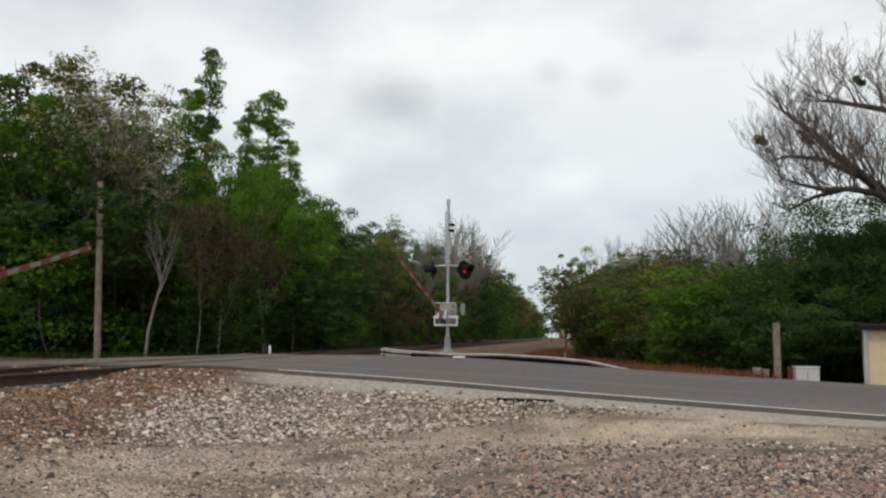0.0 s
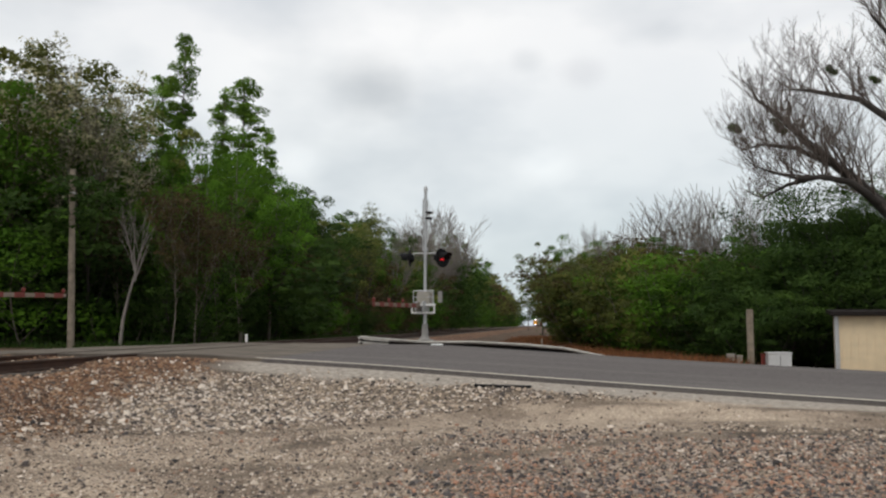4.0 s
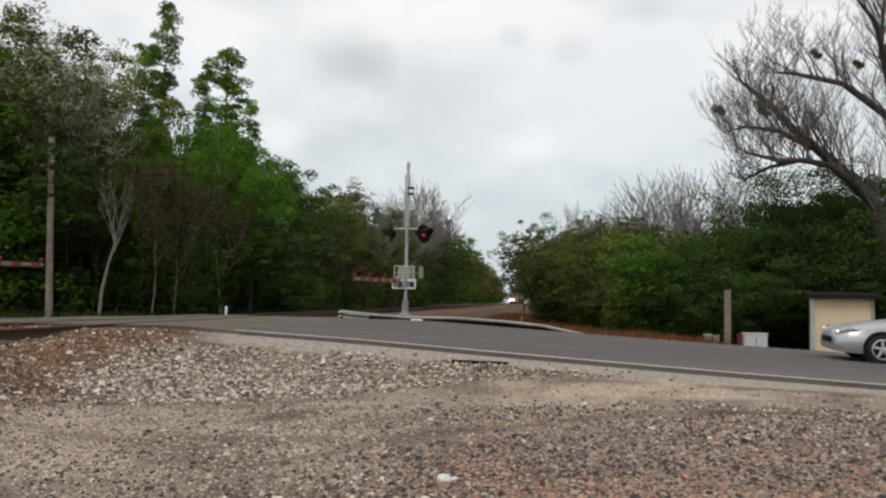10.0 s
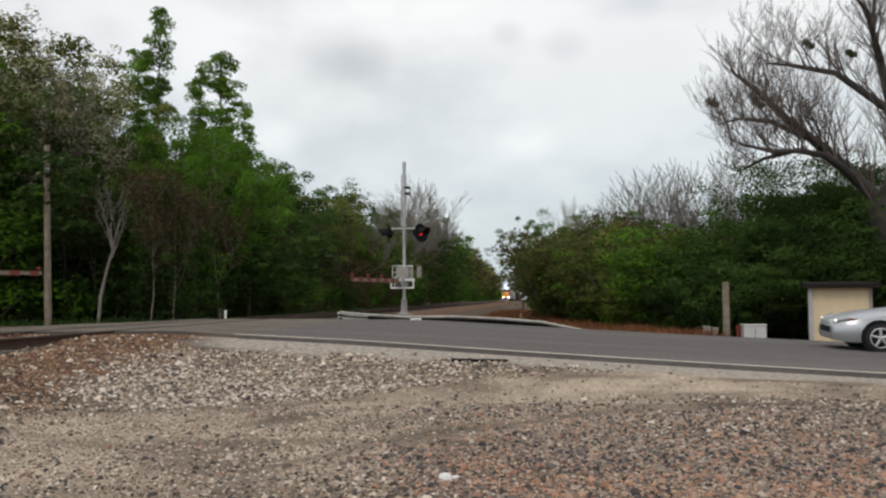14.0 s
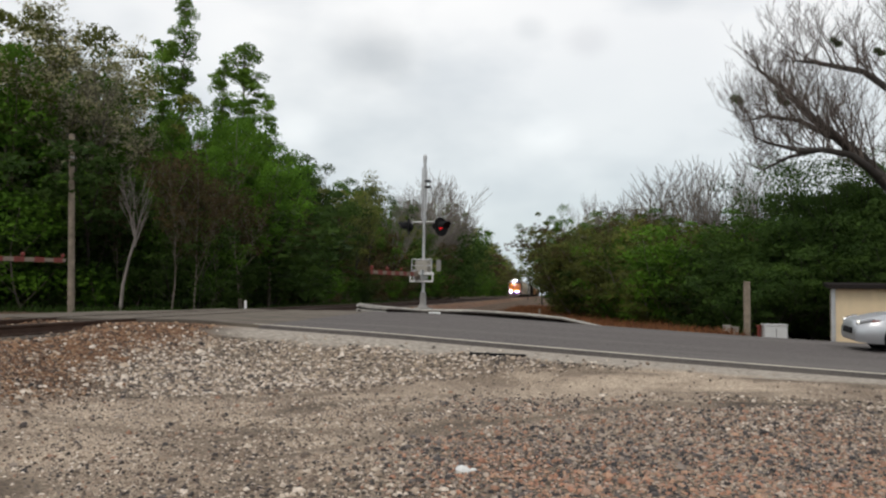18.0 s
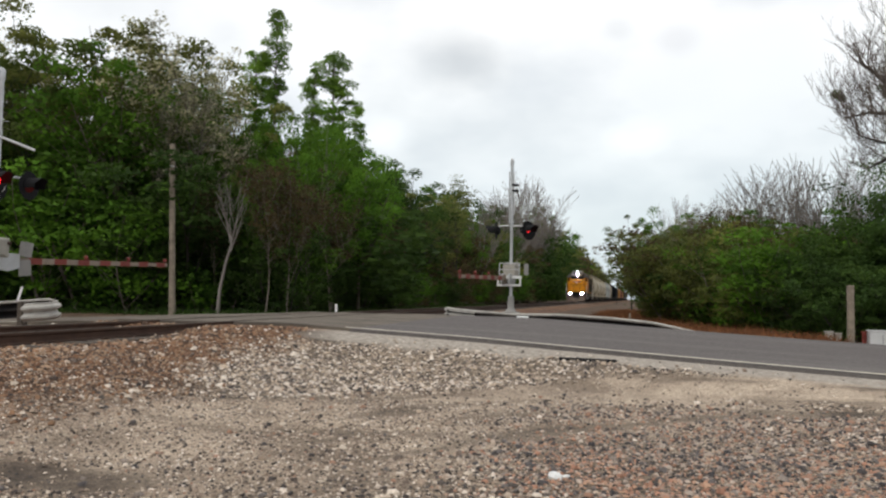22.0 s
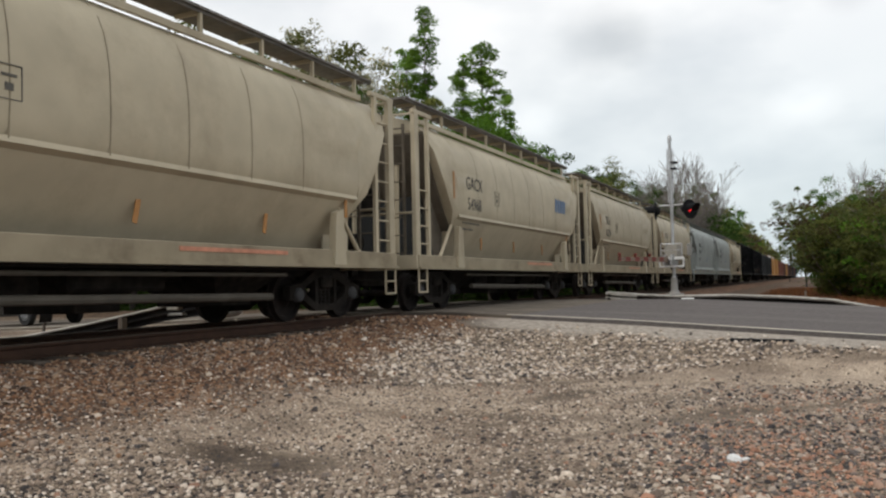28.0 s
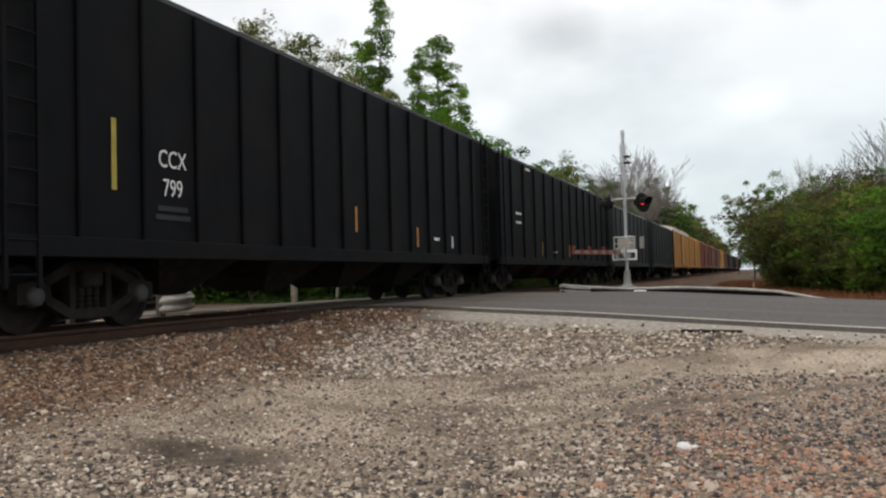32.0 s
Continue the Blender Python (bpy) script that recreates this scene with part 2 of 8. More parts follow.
M_LINE_YELLOW = material("road_paint_yellow", (0.45, 0.32, 0.07), 0.8, spread=0.2, scale=8, stain=(0.15, 0.14, 0.12), stain_scale=2.0)
M_RUST = material("rusty_rail_steel", (0.046, 0.022, 0.013), 0.8, 0.1, spread=0.3, scale=5, stain=(0.075, 0.036, 0.02), stain_scale=2)
M_RAILTOP = material("polished_rail_head", (0.10, 0.078, 0.062), 0.55, 0.5, spread=0.1)
M_TIE = material("creosoted_timber", (0.075, 0.060, 0.048), 0.9, spread=0.3, scale=9, stain=(0.16, 0.13, 0.10), piece=0.25)
M_SILVER = material("aluminium_paint", (0.47, 0.475, 0.48), 0.45, 0.45, spread=0.08, stain=(0.36, 0.35, 0.33), stain_scale=2.5)
M_GALV = material("galvanised_steel", (0.50, 0.51, 0.52), 0.5, 0.55, spread=0.12, stain=(0.30, 0.27, 0.24), stain_scale=1.5)
# guard beam: weathered, and darkened for the shade on the side facing the lot
M_GUARD = material("weathered_shaded_beam", (0.015, 0.014, 0.014), 0.95, 0.0, spread=0.25, stain=(0.045, 0.036, 0.028), stain_scale=1.5, spec=0.05)
M_BOX = material("weathered_beige_casting", (0.31, 0.29, 0.25), 0.6, 0.1, spread=0.12, stain=(0.24, 0.20, 0.15), stain_scale=3)
M_BASE = material("dull_grey_casting", (0.26, 0.25, 0.235), 0.7, 0.2, spread=0.15, stain=(0.15, 0.13, 0.11), stain_scale=3)
M_BLACK = material("black_enamel", (0.011, 0.011, 0.012), 0.8, spread=0.2, spec=0.15)
M_RUBBER = material("black_rubber", (0.02, 0.02, 0.02), 0.85, spread=0.2)
M_RED = material("red_reflective_tape", (0.17, 0.030, 0.020), 0.6, spread=0.15)
M_WHITE = material("white_reflective_tape", (0.22, 0.172, 0.130), 0.6, spread=0.15)
M_SIGN = material("white_sign_sheet", (0.70, 0.70, 0.68), 0.5, spread=0.06)
M_LENS = material("dark_red_lens", (0.10, 0.008, 0.008), 0.2, spread=0.1)
M_LIT = material("lit_red_lens", (1.0, 0.015, 0.02), 0.3, emit=2.2, bump=0)
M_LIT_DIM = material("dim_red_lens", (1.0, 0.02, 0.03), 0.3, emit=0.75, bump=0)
M_LENS_GREY = material("grey_backing_disc", (0.55, 0.55, 0.54), 0.4, spread=0.05)
M_LAMP = material("headlamp_glow", (1.0, 0.99, 0.96), 0.3, emit=1000.0, bump=0)
M_CARLAMP = material("car_headlamp", (1.0, 0.95, 0.85), 0.3, emit=0.9, bump=0)
M_CARLENS = material("clear_headlamp_cover", (0.45, 0.45, 0.46), 0.15, 0.6, bump=0)
M_RAIL_EDGE = material("worn_lit_beam_edge", (0.40, 0.38, 0.345), 0.6, 0.2, spread=0.2, stain=(0.16, 0.14, 0.12), stain_scale=1.2)
M_BARK = material("grey_brown_bark", (0.16, 0.135, 0.11), 0.95, spread=0.3, scale=3, bump=0.6, fine=20, piece=0.2)
M_BARK_PALE = material("pale_bare_bark", (0.21, 0.185, 0.165), 0.95, spread=0.2, scale=2, piece=0.15)
M_BARK_DARK = material("dark_wet_bark", (0.052, 0.045, 0.040), 0.95, spread=0.25, scale=2)
M_TWIG = material("brown_grey_twigs", (0.135, 0.108, 0.092), 0.95, spread=0.2, scale=2)
M_POLE = material("weathered_pole_timber", (0.23, 0.19, 0.145), 0.95, spread=0.3, scale=4, bump=0.5, fine=25, stain=(0.10, 0.08, 0.06), stain_scale=1.5)
M_LEAF = [leaf_material("leaves_fresh_green", (0.105, 0.225, 0.026)), leaf_material("leaves_mid_green", (0.080, 0.160, 0.025)),
          leaf_material("leaves_dark_green", (0.054, 0.100, 0.025)), leaf_material("leaves_spring_olive", (0.150, 0.170, 0.050)),
          leaf_material("leaves_russet_bud", (0.105, 0.082, 0.044)), leaf_material("leaves_olive_green", (0.108, 0.152, 0.038))]
M_POPLAR = leaf_material("leaves_bright_poplar", (0.140, 0.260, 0.040))
M_PALEBUD = leaf_material("pale_new_buds", (0.33, 0.325, 0.24), 0.25)
M_BRUSH = leaf_material("dry_red_brush", (0.20, 0.095, 0.052), 0.4)


# ---- mesh building ----
class Shape:
    """Collects vertices and faces of one part."""

    def __init__(self):
        self.v, self.f = [], []

    def add(self, verts, faces):
        k = len(self.v)
        self.v.extend(tuple(p) for p in verts)
        self.f.extend(tuple(i + k for i in f) for f in faces)
        return self

    def box(self, c, s, ch=0.0, m=None):
        """A box at centre c of size s with chamfered edges; m turns it about its centre."""
        hx, hy, hz = s[0] / 2, s[1] / 2, s[2] / 2
        ch = min(ch, hx * 0.9, hy * 0.9, hz * 0.9)
        pts = []
        if ch <= 0:
            pts = [(x, y, z) for x in (-hx, hx) for y in (-hy, hy) for z in (-hz, hz)]
            faces = [(0, 1, 3, 2), (4, 6, 7, 5), (0, 4, 5, 1), (2, 3, 7, 6), (0, 2, 6, 4), (1, 5, 7, 3)]
        else:
            for sx in (-1, 1):
                for sy in (-1, 1):
                    for sz in (-1, 1):
                        pts += [(sx * hx, sy * (hy - ch), sz * (hz - ch)), (sx * (hx - ch), sy * hy, sz * (hz - ch)), (sx * (hx - ch), sy * (hy - ch), sz * hz)]
            ix = lambda a, b, c, k: ((a * 2 + b) * 2 + c) * 3 + k
            faces = []
            for a in (0, 1):
                for k in range(3):
                    q = [(a, 0, 0), (a, 1, 0), (a, 1, 1), (a, 0, 1)] if k == 0 else [(0, a, 0), (1, a, 0), (1, a, 1), (0, a, 1)] if k == 1 else [(0, 0, a), (1, 0, a), (1, 1, a), (0, 1, a)]
                    q = [ix(*p, k) for p in q]
                    faces.append(tuple(q) if (a == 1) != (k == 1) else tuple(reversed(q)))
            for a in (0, 1):
                for b in (0, 1):
                    faces.append((ix(0, a, b, 1), ix(1, a, b, 1), ix(1, a, b, 2), ix(0, a, b, 2)))
                    faces.append((ix(a, 0, b, 0), ix(a, 1, b, 0), ix(a, 1, b, 2), ix(a, 0, b, 2)))
                    faces.append((ix(a, b, 0, 0), ix(a, b, 1, 0), ix(a, b, 1, 1), ix(a, b, 0, 1)))
                    for d in (0, 1):
                        faces.append((ix(a, b, d, 0), ix(a, b, d, 1), ix(a, b, d, 2)))
        if m is not None:
            pts = [m @ Vector(p) for p in pts]
        return self.add([(p[0] + c[0], p[1] + c[1], p[2] + c[2]) for p in pts], faces)

    def rod(self, a, b, r0, r1=None, n=8, caps=True):
        a, b = Vector(a), Vector(b)
        r1 = r0 if r1 is None else r1
        q = (b - a).to_track_quat("Z", "Y")
        ring = [q @ Vector((math.cos(2 * math.pi * i / n), math.sin(2 * math.pi * i / n), 0)) for i in range(n)]
        faces = [(i, (i + 1) % n, n + (i + 1) % n, n + i) for i in range(n)]
        if caps:
            faces += [tuple(reversed(range(n))), tuple(range(n, 2 * n))]
        return self.add([a + p * r0 for p in ring] + [b + p * r1 for p in ring], faces)

    def pipe(self, pts, r, n=6):
        for a, b in zip(pts, pts[1:]):
            self.rod(a, b, r, n=n)
        return self

    def prism(self, outline, axis, lo, hi):
        """An outline of two coordinates, pushed along axis x, y or z."""
        def put(p, d):
            return (d, p[0], p[1]) if axis == "x" else (p[0], d, p[1]) if axis == "y" else (p[0], p[1], d)
        n = len(outline)
        return self.add([put(p, lo) for p in outline] + [put(p, hi) for p in outline],
                        [tuple(reversed(range(n))), tuple(range(n, 2 * n))] + [(i, (i + 1) % n, n + (i + 1) % n, n + i) for i in range(n)])

    def lathe(self, profile, a, b, n=20):
        """Profile rows (along, radius) spun about the line from a towards b."""
        a, b = Vector(a), Vector(b)
        d = (b - a).normalized()
        q = d.to_track_quat("Z", "Y")
        vs, fs, k = [], [], len(profile)
        for h, r in profile:
            vs += [a + d * h + q @ Vector((r * math.cos(2 * math.pi * i / n), r * math.sin(2 * math.pi * i / n), 0)) for i in range(n)]
        for j in range(k - 1):
            fs += [(j * n + i, j * n + (i + 1) % n, (j + 1) * n + (i + 1) % n, (j + 1) * n + i) for i in range(n)]
        fs += [tuple(reversed(range(n))), tuple(range((k - 1) * n, k * n))]
        return self.add(vs, fs)

    def grid(self, rows, close=False):
        """Rows of points, all of one length, skinned."""
        n = len(rows[0])
        fs = []
        for j in range(len(rows) - 1):
            for i in range(n if close else n - 1):
                fs.append((j * n + i, j * n + (i + 1) % n, (j + 1) * n + (i + 1) % n, (j + 1) * n + i))
        return self.add([p for r in rows for p in r], fs)


def mesh_of(name, shape, mat, smooth=False):
    me = bpy.data.meshes.new(name)
    me.from_pydata(shape.v, [], shape.f)
    bm = bmesh.new()
    bm.from_mesh(me)
    bmesh.ops.recalc_face_normals(bm, faces=bm.faces)
    bm.to_mesh(me)
    bm.free()
    me.materials.append(mat)
    if smooth:
        me.polygons.foreach_set("use_smooth", [True] * len(me.polygons))
        me.set_sharp_from_angle(angle=radians(38))
    return me


def part(name, shape, mat, parent=None, label="", smooth=False):
    ob = new(name, mesh_of(name, shape, mat, smooth))
    ob.parent = parent
    return tagged(ob, label)


def thing(name, label, category, m=None, group="", kind=""):
    ob = new(name)
    ob.empty_display_size = 0.2
    if m is not None:
        ob.matrix_basis = m
    return tagged(ob, label, category, group, kind)


def letters(name, text, size, mat, parent, m, label="", squeeze=1.0):
    """Flat lettering, slightly raised, in the built-in font."""
    cu = bpy.data.curves.new(name, "FONT")
    cu.body, cu.size, cu.extrude, cu.align_x, cu.align_y, cu.resolution_u = text, size, 0.002, "CENTER", "CENTER", 3
    tmp = bpy.data.objects.new(name, cu)
    me = bpy.data.meshes.new_from_object(tmp)
    bpy.data.objects.remove(tmp)
    bpy.data.curves.remove(cu)
    me.materials.clear()
    me.materials.append(mat)
    me.transform(Matrix.Diagonal((squeeze, 1, 1, 1)))
    ob = new(name, me)
    ob.parent, ob.matrix_basis = parent, m
    return tagged(ob, label)


TRACK_X = -9.04


def smooth01(a):
    a = min(1.0, max(0.0, a))
    return a * a * (3 - 2 * a)


def road_n(x, y):
    """Distance across the road: its painted edges lie at 14.5 and 22.6."""
    return 0.115 * x + 0.993 * y


def road_z(x):
    if x > -6.8:
        return -1.3 * (1 - math.exp(-0.062 * (x + 6.8) / 1.3 * (1 + 0.02 * max(0, x + 6.8))))
    if x < -11.6:
        return -0.9 * (1 - math.exp(-0.05 * (-11.6 - x) / 0.9))
    return 0.0


def road_top(x, n):
    """The road's surface: level over the rails, banked up towards its far side east of them."""
    f = smooth01((x + 7.5) / 5.0) if x > -7.5 else 0.0
    return road_z(x) + f * (0.0165 * (n - 14.5) + 0.068) - (0.012 * abs(n - 18.6) if x < -11 else 0.0)


def bed_z(x, y):
    """The ground without the road."""
    base = -0.72 - 0.35 * smooth01((x - 3) / 10) * smooth01((y - 8) / 14)
    if x < -13:
        base = -0.72 + 0.27 * smooth01((-13 - x) / 4)
    if y > 24 and x > -9:
        base -= 0.25 * smooth01((y - 24) / 8)
    d = abs(x - TRACK_X)
    reach = 3.4 if x > TRACK_X else 2.6
    return -0.2 + (base + 0.2) * smooth01((d - 1.75) / reach * 0.92 + 0.02)


def ground_z(x, y):
    n = road_n(x, y)
    out = max(14.1 - n, n - 23.9, 0.0)
    w = smooth01(out / 2.6)
    return (road_top(x, min(23.9, max(14.1, n))) - 0.06) * (1 - w) + bed_z(x, y) * w


# ---- ground ----
def lines(lo, hi, step, far_lo, far_hi, grow=1.22):
    a = list(np.arange(lo, hi + 1e-6, step))
    d, q = step, a[-1]
    while q < far_hi:
        d *= grow
        q += d
        a.append(q)
    d, q = step, a[0]
    while q > far_lo:
        d *= grow
        q -= d
        a.insert(0, q)
    return a


def ground_material():
    m = material("gravel_and_earth", (0.3, 0.26, 0.22), 0.95, bump=0)
    nt = m.node_tree
    b = nt.nodes["Principled BSDF"]
    at = nt.nodes.new("ShaderNodeAttribute")
    at.attribute_name = "zone"
    sep = nt.nodes.new("ShaderNodeSeparateColor")
    nt.links.new(at.outputs["Color"], sep.inputs[0])
    co = nt.nodes.new("ShaderNodeTexCoord")

    def speckle(scale, c0, c1, lo=0.35, hi=0.65, detail=5.0):
        n = nt.nodes.new("ShaderNodeTexNoise")
        n.inputs["Scale"].default_value, n.inputs["Detail"].default_value, n.inputs["Roughness"].default_value = scale, detail, 0.6
        nt.links.new(co.outputs["Object"], n.inputs["Vector"])
        r = nt.nodes.new("ShaderNodeValToRGB")
        r.color_ramp.elements[0].position, r.color_ramp.elements[1].position = lo, hi
        r.color_ramp.elements[0].color, r.color_ramp.elements[1].color = (*c0, 1), (*c1, 1)
        nt.links.new(n.outputs["Fac"], r.inputs[0])
        return r.outputs[0], n.outputs["Fac"]

    def cells(scale, c0, c1):
        v = nt.nodes.new("ShaderNodeTexVoronoi")
        v.inputs["Scale"].default_value = scale
        nt.links.new(co.outputs["Object"], v.inputs["Vector"])
        s = nt.nodes.new("ShaderNodeSeparateColor")
        nt.links.new(v.outputs["Color"], s.inputs[0])
        r = nt.nodes.new("ShaderNodeValToRGB")
        r.color_ramp.elements[0].color, r.color_ramp.elements[1].color = (*c0, 1), (*c1, 1)
        nt.links.new(s.outputs[0], r.inputs[0])
        return r.outputs[0], v.outputs["Distance"]

    def mixed(fac, a, c):
        x = nt.nodes.new("ShaderNodeMix")
        x.data_type = "RGBA"
        nt.links.new(fac, x.inputs[0])
        nt.links.new(a, x.inputs[6])
        nt.links.new(c, x.inputs[7])
        return x.outputs[2]

    gravel, dist = cells(34.0, (0.035, 0.030, 0.027), (0.40, 0.34, 0.275))
    grit, gdist = cells(58.0, (0.11, 0.092, 0.078), (0.60, 0.52, 0.435))
    dirt, fine = speckle(24.0, (0.19, 0.155, 0.122), (0.47, 0.395, 0.315), 0.3, 0.72, 8.0)
    half = nt.nodes.new("ShaderNodeMix")
    half.data_type = "RGBA"
    half.inputs[0].default_value = 0.35
    nt.links.new(grit, half.inputs[6])
    nt.links.new(dirt, half.inputs[7])
    patch, _ = speckle(0.85, (0.60, 0.53, 0.465), (1.24, 1.15, 1.04), 0.36, 0.60, 7.0)
    brown, _ = cells(26.0, (0.055, 0.030, 0.019), (0.225, 0.125, 0.072))
    soil, _ = speckle(2.2, (0.050, 0.032, 0.020), (0.14, 0.085, 0.048))
    damp, _ = speckle(6.0, (0.26, 0.245, 0.24), (0.50, 0.48, 0.46))
    c = mixed(sep.outputs[1], gravel, half.outputs[2])
    c = mixed(sep.outputs[0], c, brown)
    mul = nt.nodes.new("ShaderNodeMix")
    mul.data_type, mul.blend_type = "RGBA", "MULTIPLY"
    mul.inputs[0].default_value = 1.0
    nt.links.new(c, mul.inputs[6])
    nt.links.new(patch, mul.inputs[7])
    wet = nt.nodes.new("ShaderNodeMix")
    wet.data_type, wet.blend_type = "RGBA", "MULTIPLY"
    nt.links.new(at.outputs["Alpha"], wet.inputs[0])
    nt.links.new(mul.outputs[2], wet.inputs[6])
    nt.links.new(damp, wet.inputs[7])
    c = mixed(sep.outputs[2], wet.outputs[2], soil)
    pale, _ = speckle(11.0, (0.20, 0.17, 0.14), (0.47, 0.415, 0.35), 0.3, 0.7, 10.0)
    at2 = nt.nodes.new("ShaderNodeAttribute")
    at2.attribute_name = "shoulder"
    c = mixed(at2.outputs["Fac"], c, pale)
    nt.links.new(c, b.inputs["Base Color"])
    bp = nt.nodes.new("ShaderNodeBump")
    bp.inputs["Strength"].default_value, bp.inputs["Distance"].default_value = 0.7, 0.02
    nt.links.new(dist, bp.inputs["Height"])
    bp2 = nt.nodes.new("ShaderNodeBump")
    bp2.inputs["Strength"].default_value, bp2.inputs["Distance"].default_value = 0.5, 0.006
    nt.links.new(gdist, bp2.inputs["Height"])
    nt.links.new(bp.outputs[0], bp2.inputs["Normal"])
    nt.links.new(bp2.outputs[0], b.inputs["Normal"])
    return m


PATH = [(-7.2, 1.5), (-5.5, 4.6), (-4.2, 7.3), (-2.5, 9.8), (-0.4, 11.7), (3.0, 12.6), (9.0, 12.3)]


def wheel_path(x, y):
    """Distance from the packed wheel path that swings from the lot to the road, positive on the track's side."""
    best = 99.0
    for (ax, ay), (bx, by) in zip(PATH, PATH[1:]):
        dx, dy = bx - ax, by - ay
        t = min(1.0, max(0.0, ((x - ax) * dx + (y - ay) * dy) / (dx * dx + dy * dy)))
        ex, ey = x - ax - t * dx, y - ay - t * dy
        d = math.hypot(ex, ey)
        if d < abs(best):
            best = d if dx * ey - dy * ex > 0 else -d
    return best


def zones(x, y):
    """Rail-stained ballast, packed earth, vegetated soil, each 0 to 1."""
    wob = noise.noise((x * 0.5, y * 0.5, 3.1)) + 0.4 * noise.noise((x * 1.9, y * 1.9, 1.4))
    ballast = 1 - smooth01((abs(x - TRACK_X) - (2.45 + 0.75 * (1 - smooth01((y - 7) / 5)) if y < 25 or x < TRACK_X else 4.0) + 0.6 * wob) / 1.4)
    w = wheel_path(x, y) + 0.45 * wob
    earth = (1 - smooth01((abs(w) - 0.75) / 0.7)) * (1 - ballast)
    # fine packed grit on the lot's side of the wheel path
    if w < 0 and -7 < x < 2:
        earth = max(earth, 0.75 * (1 - smooth01((-w - 2.4) / 1.2)) * smooth01((y - 4.0 + wob) / 0.8))
    n = road_n(x, y)
    verge = 1 - smooth01((14.2 - n) / 0.9) if n < 14.6 else 0
    if x > -8:
        earth = max(earth, verge * 0.9 * (1 - 0.6 * ballast))
    soil = smooth01((n - 26 + wob) / 3) if x > -6 else smooth01((n - 24.5) / 2) * smooth01((-12 - x) / 2) if x < TRACK_X else 0
    soil = max(soil, smooth01((-17 - x) / 3) * (0 if 13 < n < 25 else 1), smooth01((x - 14) / 4) * (0 if 13 < n < 25 else 1))
    return ballast, earth, soil


def oil_stain(x, y):
    """Damp dark earth: one oval hollow in the wheel path, thin smears along it."""
    wob = 0.25 * noise.noise((x * 2.3, y * 2.3, 7))
    oval = 1 - smooth01((math.hypot((x + 3.85) / 0.72, (y - 5.0) / 0.36) - 0.7 + wob) / 0.45)
    puddle = 0.9 * (1 - smooth01((math.hypot((x + 5.5) / 0.8, (y - 14.15) / 0.5) - 0.6 + wob) / 0.5))
    smear = (1 - smooth01(abs(y - 7.4 - 0.12 * (x + 3) + 1.2 * wob) / 0.28)) * smooth01((x + 5.2) / 1.0) * smooth01((1.0 - x) / 2) * 0.7
    smear2 = (1 - smooth01(abs(y - 9.6 - 0.3 * (x + 3) + 1.5 * wob) / 0.3)) * smooth01((x + 6.0) / 1.0) * smooth01((-1.0 - x) / 2) * 0.6
    # thin damp streaks drawn out along the wheel path
    w = wheel_path(x, y)
    streak = 0.0
    if -3.2 < w < 1.2 and y < 13:
        a = noise.noise((w * 1.9, (x + y) * 0.22, 8.0)) + 0.35 * noise.noise((w * 5.0, (x + y) * 0.6, 3.0))
        streak = 0.75 * smooth01((a - 0.12) / 0.22) * smooth01((y - 4.9) / 0.8)
    return max(oval, puddle, smear, smear2, streak)


def shoulder(x, y):
    """The bare pale strip of packed grit along the road's edge."""
    n = road_n(x, y)
    inner = 13.15 + 0.35 * noise.noise((x * 0.7, y * 0.3, 2.2)) + 0.15 * noise.noise((x * 2.1, y * 2.1, 4.2))
    return smooth01((n - inner) / 0.25) * smooth01((x + 6.4) / 1.2) * (1 if n < 20 else 0)


def build_ground():
    xs = lines(-15, 9, 0.2, -900, 900)
    ys = lines(2, 27, 0.2, -300, 1500)
    nx, ny = len(xs), len(ys)
    vs, cols = [], []
    for y in ys:
        for x in xs:
            near = 1 if -16 < x < 12 and -6 < y < 30 else 0
            rough = near * (0.018 * noise.noise((x * 1.7, y * 1.7, 0)) + 0.03 * noise.noise((x * 0.4, y * 0.4, 5)))
            out = max(14.1 - road_n(x, y), road_n(x, y) - 23.9, 0)
            vs.append((x, y, ground_z(x, y) + rough * min(1, out)))
            r, g, b = zones(x, y)
            cols += [r, g, b, oil_stain(x, y)]
    fs = [(j * nx + i, j * nx + i + 1, (j + 1) * nx + i + 1, (j + 1) * nx + i) for j in range(ny - 1) for i in range(nx - 1)]
    me = bpy.data.meshes.new("ground")
    me.from_pydata(vs, [], fs)
    me.attributes.new("zone", "FLOAT_COLOR", "POINT").data.foreach_set("color", cols)
    me.attributes.new("shoulder", "FLOAT", "POINT").data.foreach_set("value", [shoulder(v[0], v[1]) for v in vs])
    me.polygons.foreach_set("use_smooth", [True] * len(me.polygons))
    me.materials.append(ground_material())
    tagged(new("ground", me), "tan gravel lot with packed earth wheel paths beside the track", "ground", kind="structure")


build_ground()


# ---- road ----
def road_y(x, n):
    return (n - 0.115 * x) / 0.993


def strip(xs, n0, n1, lift, thick, breaks=4):
    """A thin slab that follows the road's surface between two distances across it."""
    s = Shape()
    rows = []
    for x in xs:
        row = []
        for k in range(breaks + 1):
            n = n0 + (n1 - n0) * k / breaks
            row.append((x, road_y(x, n), road_top(x, n) + lift))
        low = [(p[0], p[1], p[2] - thick) for p in (row[-1], row[0])]
        rows.append(row + low)
    s.grid(rows, close=True)
    k = len(rows[0])
    s.f += [tuple(range(k)), tuple(reversed(range((len(rows) - 1) * k, len(rows) * k)))]
    return s


def span(a, b, step):
    n = max(1, int(round((b - a) / step)))
    return [a + (b - a) * i / n for i in range(n + 1)]


